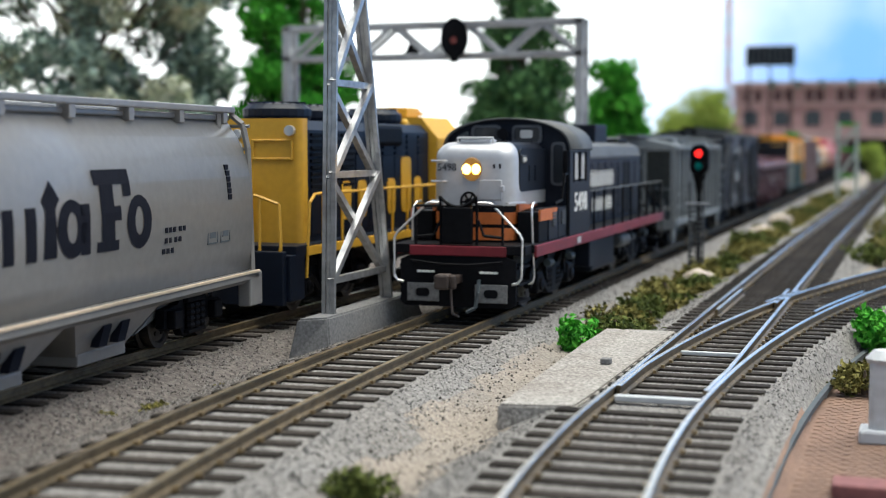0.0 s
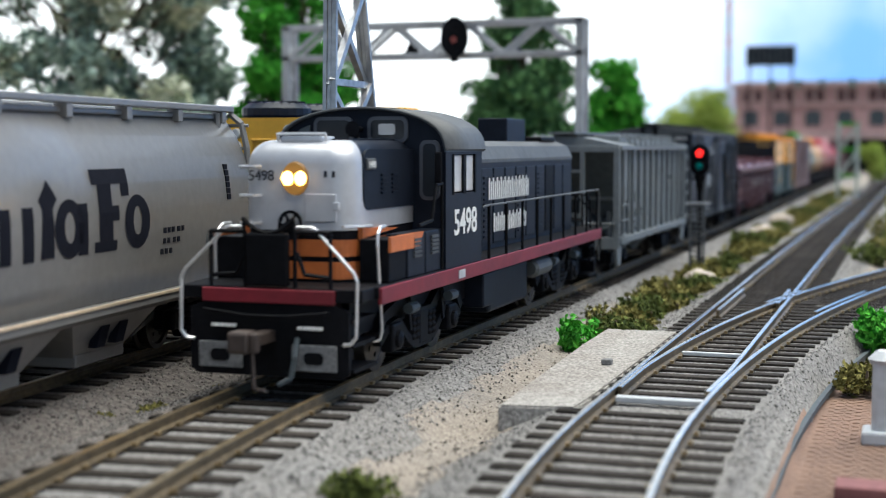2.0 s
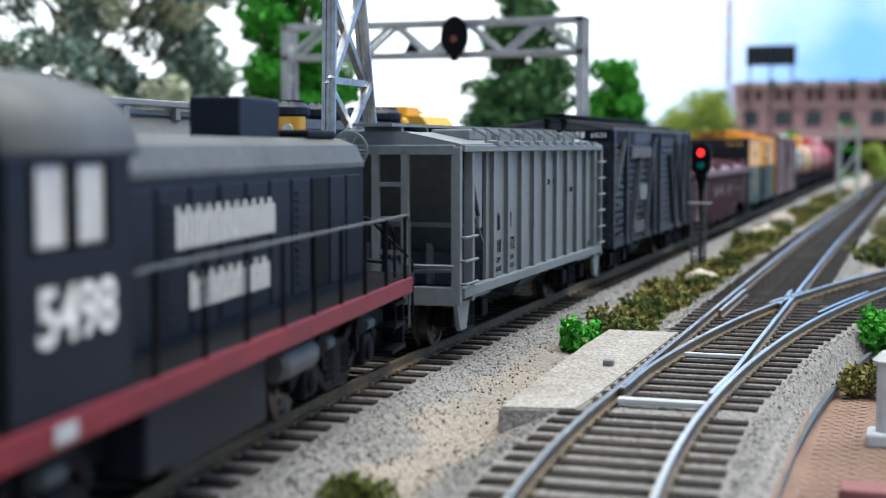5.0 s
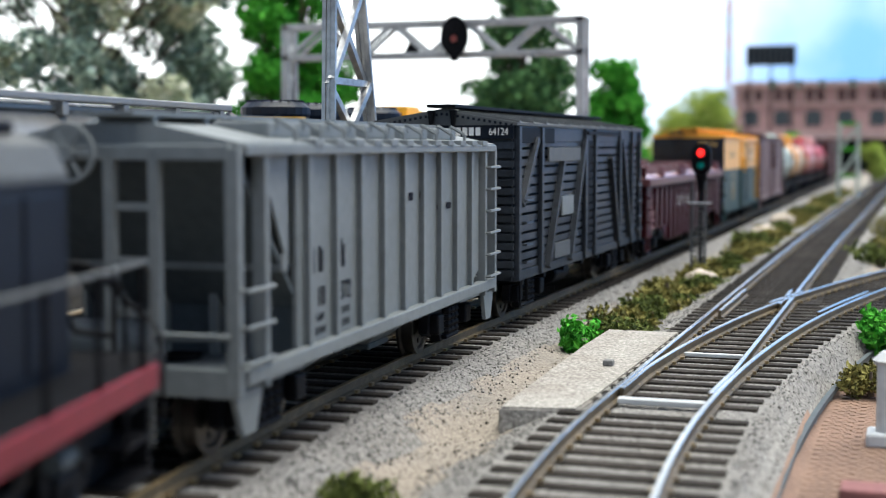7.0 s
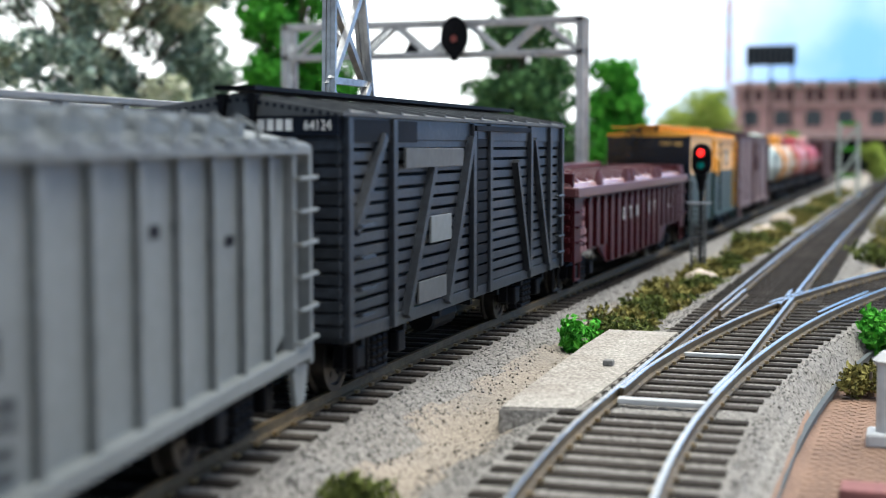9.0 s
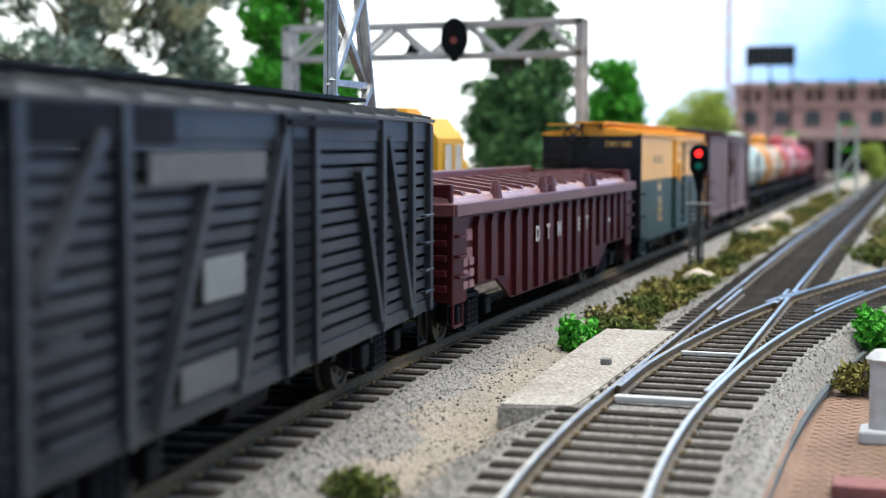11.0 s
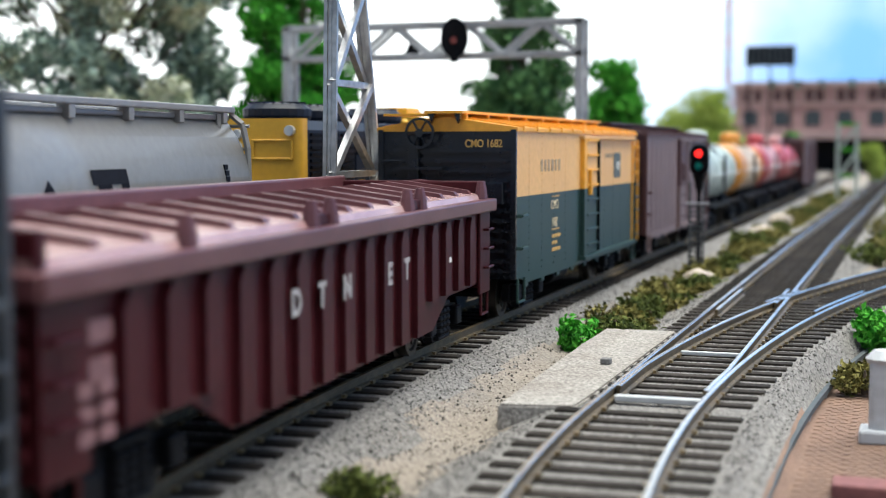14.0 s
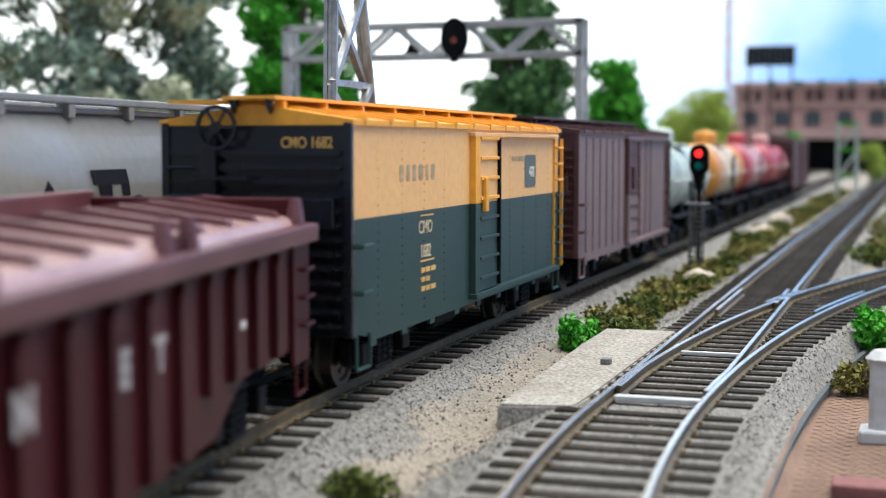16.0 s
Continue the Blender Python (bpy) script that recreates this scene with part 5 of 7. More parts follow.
def covered_hopper():
    c, h = car_thing("covered_hopper_car", "weathered grey ribbed two-bay covered hopper wagon with open end frames", "hopper car", 515.5, 647.5, 92)
    for y in (-46, 46):
        truck(c, y)
    X = 16.6
    lo, hi = -46.8, 51.0
    side = [(lo, 12.0), (hi, 12.0), (hi + 8, 15), (hi + 8, 40), (lo, 40)]
    for s in (-1, 1):
        x0, x1 = sorted((s * (X - 0.7), s * X))
        p = part("side_sheet", prism(bmesh.new(), side, "x", x0, x1), CARGREY, c)
        for k in range(9):
            y = -43.5 + k * 11.7
            a0, a1 = sorted((s * X, s * (X + 0.9)))
            bm = bmesh.new()
            box(bm, a0, a1, y - 0.45, y + 0.45, 12.4, 39.6)
            a0, a1 = sorted((s * (X + 0.7), s * (X + 1.0)))
            box(bm, a0, a1, y - 0.75, y + 0.75, 12.4, 39.6)
            part("rib", bm, CARGREY, p)
        a0, a1 = sorted((s * (X - 0.4), s * (X + 1.7)))
        part("side_sill", B(a0, a1, -68, 68, 10.6, 12.6, 0.2), CARGREY, p)
        part("top_chord", B(a0, a1, -68, 68, 39.2, 40.6, 0.2), CARGREY, p)
        # end corner posts and ladders
        for e in (-1, 1):
            for yy in (69.3, 60.5):
                part("corner_post", B(*sorted((s * (X - 0.6), s * (X + 1.3))), *sorted((e * yy - 0.8, e * yy + 0.8)), 9.5, 40.2, 0.15), CARGREY, c)
            part("post_gusset", prism(bmesh.new(), [(e * 60, 39.5), (e * 50, 39.5), (e * 50, 24)] if e < 0 else [(60, 39.5), (52, 39.5), (52, 24)], "x", *sorted((s * (X - 0.5), s * X))), CARGREY, c)
            for z in ((13.5, 18.0, 22.6) if e < 0 else (13.5, 18, 22.5, 27, 31.5, 36)):
                part("ladder_rung", grab(bmesh.new(), (s * (X + 1.2), e * 60.3, z), (s * (X + 1.2), e * 69.4, z), (s * 0.9, 0, 0), 0.32), CARGREY, c)
            bm = prism(bmesh.new(), [(e * 70, 9.8), (e * 61, 9.8), (e * 63.2, 4.2), (e * 67.4, 4.2)], "x", *sorted((s * (X - 0.2), s * (X + 0.6))))
            part("step", bm, CARGREY, c)
    for e in (-1, 1):
        part("end_sill", B(-X, X, *sorted((e * 67.5, e * 70.2)), 9.2, 12.8, 0.2), CARGREY, c)
        part("end_chord", B(-X, X, *sorted((e * 68.2, e * 70.2)), 38.6, 40.6, 0.2), CARGREY, c)
        part("end_floor", B(-X, X, *sorted((e * 44, e * 68)), 9.6, 10.8), CARGREY, c)
        for x in (0.2, 6.4):
            part("end_post", B(x - 0.65, x + 0.65, *sorted((e * 68.6, e * 70.2)), 12, 40), CARGREY, c)
        for z in (19, 25.6, 32.4):
            part("end_rung", B(0.2, 6.4, *sorted((e * 68.8, e * 69.6)), z, z + 0.9), CARGREY, c)
        part("end_grab", rod(bmesh.new(), (6.4, e * 70.4, 17.0), (X, e * 70.4, 17.0), 0.4), CARGREY, c)
        # slope sheet and its vertical stiffeners; sheet and bulkhead darkened to paint in shade
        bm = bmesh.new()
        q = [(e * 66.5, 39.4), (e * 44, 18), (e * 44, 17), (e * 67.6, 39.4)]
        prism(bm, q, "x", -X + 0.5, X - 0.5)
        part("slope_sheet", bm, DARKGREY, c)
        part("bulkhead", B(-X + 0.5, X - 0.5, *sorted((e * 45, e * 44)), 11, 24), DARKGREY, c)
        for x in (-10, -4, 4, 10):
            part("bulkhead_rib", B(x - 0.6, x + 0.6, *sorted((e * 47, e * 45)), 11, 22), CARGREY, c)
        part("cross_beam", B(-X, X, *sorted((e * 52, e * 50)), 23.5, 26, 0.2), CARGREY, c)
        part("air_tank", lathe([(2.0, -4), (2.8, -3), (2.8, 9), (2.0, 10)], "x", 14, (-9 if e < 0 else 0, e * 57, 14.2)), CARGREY, c)
        part("brake_pipe", rod(bmesh.new(), (0, e * 57, 14.5), (12, e * 56, 15), 0.5), CARGREY, c)
        coupler(c, e * 69, e)
    part("brake_wheel", brake_wheel(None, -4.2, -72.0, 39.5, 3.8), CARGREY, c, "grey spoked brake wheel")
    # roof
    part("roof", prism(bmesh.new(), [(-X - 1, 40), (X + 1, 40), (X + 1, 40.8), (6, 43.2), (-6, 43.2), (-X - 1, 40.8)], "y", -69, 69), CARGREY, c)
    part("running_board", B(-4.2, 4.2, -71, 71, 44.2, 44.8), CARGREY, c, "grey roof walkway")
    for y in range(-64, 70, 16):
        part("board_bracket", B(-4, 4, y - 0.6, y + 0.6, 42.8, 44.3), CARGREY, c)
    for s in (-1, 1):
        for k in range(5):
            y = -42 + k * 21
            hb = part("hatch", B(*sorted((s * 5.6, s * 14.0)), y - 8.4, y + 8.4, 41.4, 43.8, 0.4), CARGREY, c)
            for q in (-5, 5):
                part("hatch_clamp", grab(bmesh.new(), (s * 13.8, y + q, 42.6), (s * 16.6, y + q, 41), (0, 0, 1.6), 0.35), CARGREY, hb)
        for k in range(12):
            part("roof_tab", B(*sorted((s * 15.5, s * (X + 1.9))), -44 + k * 9, -40 + k * 9, 40.4, 41.4, 0.1), CARGREY, c)
    for y in (-24, 24):
        bm = bmesh.new()
        a = [bm.verts.new(v) for v in ((-15, y - 20, 12), (15, y - 20, 12), (15, y + 20, 12), (-15, y + 20, 12))]
        b = [bm.verts.new(v) for v in ((-5, y - 5, 3.8), (5, y - 5, 3.8), (5, y + 5, 3.8), (-5, y + 5, 3.8))]
        bm.faces.new(a); bm.faces.new(b[::-1])
        for i in range(4):
            bm.faces.new((a[i], b[i], b[(i + 1) % 4], a[(i + 1) % 4]))
        part("hopper_bay", bm, CARGREY, c)
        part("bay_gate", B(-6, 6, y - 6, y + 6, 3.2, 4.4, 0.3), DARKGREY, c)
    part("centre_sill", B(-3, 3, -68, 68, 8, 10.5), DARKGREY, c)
    z = X + 0.1
    marks("letter_bar", [(0.55, 4.2), (0.55, 3.6), (0.9, 0), (0.55, 3.8), (0.55, 3.2), (3.4, 0), (0.55, 4.2), (0.55, 3.4), (1.1, 0), (0.55, 4.2), (0.55, 3.4)], LETTER_DARK, c, z, -41.6, 22.4, 0.5, "dark reporting letters shown as bars")
    lettering("number", "18", 4.0, LETTER_DARK, c, side_at(z + 0.05, -37.2, 17.6), stretch=0.8)
    lettering("number", "372", 4.0, LETTER_DARK, c, side_at(z + 0.05, -26.4, 17.6), stretch=0.8)
    for i, word in enumerate(("CAPY", "LD LMT", "LT WT")):
        lettering("stencil", word, 1.6, LETTER_DARK, c, side_at(z + 0.05, -37.6, 15.4 - i * 1.9), stretch=0.8)
        marks("data_bar", [(0.7, 1.1)] * 5, LETTER_FAINT, c, z, -29.6, 15.4 - i * 1.9, 0.35)
    marks("data_bar", [(2.6, 1.4), (3.0, 0), (2.0, 1.4)], LETTER_DARK, c, z, 7.5, 31, 0.5)
    marks("data_bar", [(2.6, 1.0), (3.0, 0), (3.4, 1.2)], LETTER_DARK, c, z, 26, 28.6, 0.5)

    # the end frames stand close: draw the car in lengthwise
    for ob in c.children_recursive:
        if ob.name.startswith(("truck", "sideframe", "wheelset")):
            continue
        if ob.name.startswith(("number", "stencil")):
            ob.location.y *= 0.93
        else:
            ob.data.transform(Matrix.Diagonal((1, 0.93, 1, 1)))


covered_hopper()


def stock_car():
    c, h = car_thing("stock_car", "dark blue-black slatted livestock wagon with diagonal side braces", "stock car", 664, 812, 100)
    for y in (-50, 50):
        truck(c, y)
    X = 16.4
    L = 73.0
    underframe(c, L)
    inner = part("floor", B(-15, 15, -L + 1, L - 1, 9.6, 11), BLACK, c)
    # solid black filler in place of the shade seen between the slats
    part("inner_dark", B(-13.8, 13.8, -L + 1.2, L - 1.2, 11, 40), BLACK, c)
    for s in (-1, 1):
        x0, x1 = sorted((s * (X - 1.0), s * X))
        for k in range(14):
            z = 12.2 + k * 2.15
            for y0, y1 in ((-L, -5.0), (6.0, L)):
                part("slat", B(x0, x1, y0, y1, z, z + 1.5), STOCK, c)
        part("top_board", B(*sorted((s * (X - 1), s * (X + 0.3)))[0:2], -L, L, 41.4, 45.0, 0.1), STOCK, c)
        part("bottom_board", B(*sorted((s * (X - 1), s * (X + 0.3)))[0:2], -L, L, 9.8, 12.0, 0.1), STOCK, c)
        a0, a1 = sorted((s * X, s * (X + 1.1)))
        for y in (-L + 0.9, -52, -5.5, 6.5, 40.5, 59.5, L - 0.9):
            part("side_post", B(a0, a1, y - 1.0, y + 1.0, 10, 44.8, 0.15), STOCK, c)
        for y0, y1, z0, z1 in ((-46, -31, 11, 37), (-23, -7, 11, 42), (38, 27, 12, 37), (57, 43, 12, 42), (-70, -57, 27, 42)):
            bm = bmesh.new()
            strut(bm, (s * (X + 0.6), y0, z0), (s * (X + 0.6), y1, z1), 0.8)
            part("side_brace", bm, STOCK, c)
        # sliding door
        d = part("door_frame", B(*sorted((s * (X + 0.2), s * (X + 1.0))), -5.0, -3.4, 11, 43.5), BLACK, c)
        part("door_rail", B(*sorted((s * X, s * (X + 1.6))), -6, 36, 43.4, 44.4), BLACK, c)
        for k in range(14):
            part("door_slat", B(*sorted((s * (X - 0.2), s * (X + 0.5))), -4.6, 6.4, 12.2 + k * 2.15, 13.9 + k * 2.15), BLACK, c)
        part("sign_board", B(*sorted((s * (X + 1.0), s * (X + 1.5))), -48, -15, 36.6, 40.0, 0.1), ROOFGREY, c, "grey side name board")
        part("sign_board", B(*sorted((s * (X + 1.0), s * (X + 1.5))), -34.5, -22.5, 23.0, 27.8, 0.1), CARGREY, c, "grey card board")
        part("sign_board", B(*sorted((s * (X + 0.6), s * (X + 1.0))), -40, -24, 12.5, 16.4, 0.1), ROOFGREY, c)
        part("fascia_panel", B(*sorted((s * (X + 0.2), s * (X + 0.7))), -L, -40, 41.0, 44.6), BLACK, c)
        for e in (-1, 1):
            for z in (14, 18, 23, 28):
                part("grab_iron", grab(bmesh.new(), (s * (X + 1), e * 70, z), (s * (X + 1), e * 64, z), (s * 0.8, 0, 0), 0.3), STOCK, c)
            bm = bmesh.new()
            stirrup(bm, s * (X + 0.4), e * 67, 9.8, s)
            part("stirrup", bm, BLACK, c)
    for e in (-1, 1):
        y0, y1 = sorted((e * (L - 0.2), e * (L + 0.6)))
        part("end_wall", B(-X + 0.6, X - 0.6, y0, y1, 10, 45), STOCK, c)
        for k in range(15):
            o = [(-X, 11.0 + k * 2.05), (X, 11.0 + k * 2.05), (X, 12.5 + k * 2.05), (-X, 12.5 + k * 2.05)]
            part("end_slat", prism(bmesh.new(), o, "y", *sorted((e * (L + 0.6), e * (L + 1.5)))), STOCK, c)
        part("end_fascia", prism(bmesh.new(), [(-X, 42), (X, 42), (X, 45.4), (0, 48.4), (-X, 45.4)], "y", *sorted((e * (L + 0.7), e * (L + 1.7)))), CHARCOAL, c)
        bm = bmesh.new()
        for k in range(26):
            x = -X + 1 + k * 1.26
            z = 45.0 + 2.6 * (1 - abs(x) / X)
            box(bm, x - 0.3, x + 0.3, *sorted((e * (L + 1.7), e * (L + 2.1))), z - 0.3, z + 0.3)
        part("rivets", bm, CHARCOAL, c)["kind"] = "stuff"
        for x in (-2.6, 2.6):
            part("roof_bracket", prism(bmesh.new(), [(x - 0.8, 48.4), (x + 0.8, 48.4), (x + 0.2, 44.2), (x - 0.2, 44.2)], "y", *sorted((e * (L + 1.7), e * (L + 3.2)))), BLACK, c)
        coupler(c, e * L, e)
    part("roof", prism(bmesh.new(), [(-X - 1, 45.0), (X + 1, 45.0), (X + 1, 45.6), (0, 48.4), (-X - 1, 45.6)], "y", -L - 2, L + 2), ROOFGREY, c)
    for k in range(13):
        y = -L + k * 12
        part("roof_seam", prism(bmesh.new(), [(-X - 1.1, 45.6), (X + 1.1, 45.6), (X + 1.1, 46.1), (0, 48.9), (-X - 1.1, 46.1)], "y", y - 0.5, y + 0.5), ROOFGREY, c)
    part("running_board", B(-3.4, 3.4, -L - 3.5, L + 3.5, 49.0, 49.7), BLACK, c)
    bm = bmesh.new()
    for k in range(4):
        box(bm, 3.0 + k * 1.55, 4.1 + k * 1.55, -L - 1.82, -L - 1.68, 42.7, 44.5)
    part("reporting_bar", bm, WHITE, c, "white reporting letters shown as bars")
    lettering("number", "64124", 2.3, WHITE, c, at(13.0, -L - 1.8, 42.8) @ END, stretch=0.8)


def drop_empty_meshes():
    for ob in list(bpy.data.objects):
        if ob.type == "MESH" and not ob.data.vertices and not ob.children:
            bpy.data.objects.remove(ob)


stock_car()


def gondola():
    c, h = car_thing("covered_gondola", "maroon fishbelly gondola wagon with corrugated cover in painted pink sheen", "gondola car", 822, 1004, 130)
    for y in (-66, 66):
        truck(c, y)
    X, L = 16.6, 90.5
    for s in (-1, 1):
        x0, x1 = sorted((s * (X - 0.8), s * X))
        bell = [(-L, 12), (-58, 12), (-46, 6.5), (46, 6.5), (58, 12), (L, 12), (L, 28), (-L, 28)]
        p = part("side", prism(bmesh.new(), bell, "x", x0, x1), MAROON, c)
        # ribs stand between dark pressed pockets
        for k in range(16):
            y = -73 + k * 9.75
            zb = 7.0 if abs(y) < 44 else 12.4
            out = [(y - 2.2, zb), (y + 2.2, zb), (y + 2.2, 24.2), (y + 1.0, 26.2), (y - 1.0, 26.2), (y - 2.2, 24.2)]
            part("side_rib", prism(bmesh.new(), out, "x", *sorted((s * X, s * (X + 1.1)))), MAROON, p)
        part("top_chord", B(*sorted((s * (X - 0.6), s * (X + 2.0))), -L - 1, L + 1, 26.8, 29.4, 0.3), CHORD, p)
        for e in (-1, 1):
            part("corner_panel", B(*sorted((s * X, s * (X + 0.7))), *sorted((e * (L - 9), e * L)), 9.5, 27, 0.2), MAROON, p)
            for z in (15, 19, 23):
                part("grab_iron", grab(bmesh.new(), (s * (X + 0.7), e * (L - 1), z), (s * (X + 0.7), e * (L - 6), z), (s * 0.9, 0, 0), 0.3), MAROON, p)
            bm = bmesh.new()
            stirrup(bm, s * (X + 0.3), e * (L - 4), 10.5, s)
            part("stirrup", bm, MAROON, p)
        for y in (-58, -18, -10, 30, 38, 86):
            part("cover_lug", lathe([(1.5, 29.2), (1.2, 31.4), (0.8, 33.2)], "z", 8, (s * (X - 0.2), y, 0)), CHORD, c)
        for y in (-14, 34):
            part("lug_bar", B(*sorted((s * (X - 1.0), s * (X + 0.2))), y - 3, y + 3, 29.4, 31.2, 0.2), MAROON, c)
    for e in (-1, 1):
        part("end_wall", B(-X, X, *sorted((e * (L - 0.8), e * L)), 10, 28), MAROON, c)
        for k in range(5):
            part("end_rib", B(-X + 0.5, X - 0.5, *sorted((e * L, e * (L + 0.9))), 12 + k * 3.0, 13.4 + k * 3.0, 0.2), MAROON, c)
        part("end_chord", B(-X - 1.5, X + 1.5, *sorted((e * (L - 0.6), e * (L + 1.4))), 26.8, 29.4, 0.3), CHORD, c)
        coupler(c, e * L, e)
    # cover: shallow pitched lid with raised bands; its pale sheen is painted in
    part("cover", prism(bmesh.new(), [(-X, 29), (X, 29), (X - 0.8, 30.4), (0, 32.4), (-X + 0.8, 30.4)], "y", -L + 1, L - 1), COVER_SHEEN, c, "pitched maroon cover with pale pink sheen painted in")
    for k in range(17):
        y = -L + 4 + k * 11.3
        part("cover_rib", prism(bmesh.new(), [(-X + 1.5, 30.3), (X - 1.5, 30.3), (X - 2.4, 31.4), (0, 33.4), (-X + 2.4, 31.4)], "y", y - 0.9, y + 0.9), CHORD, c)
    part("cover_rim", B(-X - 0.4, -X + 1.6, -L + 1, L - 1, 29.4, 34.2, 0.5), CHORD, c)
    for e in (-1, 1):
        part("cover_rim", B(-X, X, *sorted((e * (L - 3), e * (L - 1))), 29.4, 33.2, 0.4), MAROON, c)
    part("floor", B(-X + 0.5, X - 0.5, -L + 0.5, L - 0.5, 11.5, 12.6), MAROON, c)
    part("centre_sill", B(-3, 3, -L, L, 7, 11.5), BLACK, c)
    for y, letter in ((-27.4, "D"), (-17.2, "T"), (-6.2, "N"), (15.4, "E"), (25.2, "T")):
        lettering("letter", letter, 4.9, CHALK, c, side_at(X + 1.16, y, 18.2), "pale grey painted letter", bold=0.2)
    for i in range(2):
        marks("data_bar", [(7, 2.4)], LETTER_ROSE, c, X + 0.05, -83, 21.5 - i * 3.8, 0.3)
    for i in range(3):
        marks("data_bar", [(3, 1.6), (3, 1.6)], LETTER_ROSE, c, X + 0.75, -84, 16.6 - i * 2.3, 1.0)
    marks("data_bar", [(1.6, 1.0)], WHITE, c, X + 1.12, 53.8, 18.5, 0.3)


gondola()


def ribbed_end(c, e, X, L, z0, z1, mat, mat2=None):
    """A pressed steel end: a flat plate with two panels of thick and thin ribs."""
    part("end_wall", prism(bmesh.new(), [(-X, z0), (X, z0), (X, z1 - 1.0), (X - 1.4, z1 + 0.6), (0, z1 + 2.8), (-X + 1.4, z1 + 0.6), (-X, z1 - 1.0)], "y", *sorted((e * (L - 0.8), e * L))), mat, c)
    z = z0 + 1.0
    k = 0
    while z < z1 - 4.5:
        out = [(-X + 0.8, z + 0.7), (-X + 3, z), (X - 3, z), (X - 0.8, z + 0.7), (X - 3, z + 1.45), (-X + 3, z + 1.45)]
        rib = prism(bmesh.new(), out, "y", *sorted((e * (L - 0.1), e * (L + 1.2))))
        bmesh.ops.bevel(rib, geom=rib.edges[:], offset=0.45, segments=2, affect="EDGES")
        part("end_rib", rib, mat, c)
        z += 2.3
        k += 1
    for x in (-X + 0.4, X - 0.4):
        part("corner_angle", B(x - 0.7, x + 0.7, *sorted((e * (L - 0.5), e * (L + 0.5))), z0, z1, 0.1), mat, c)


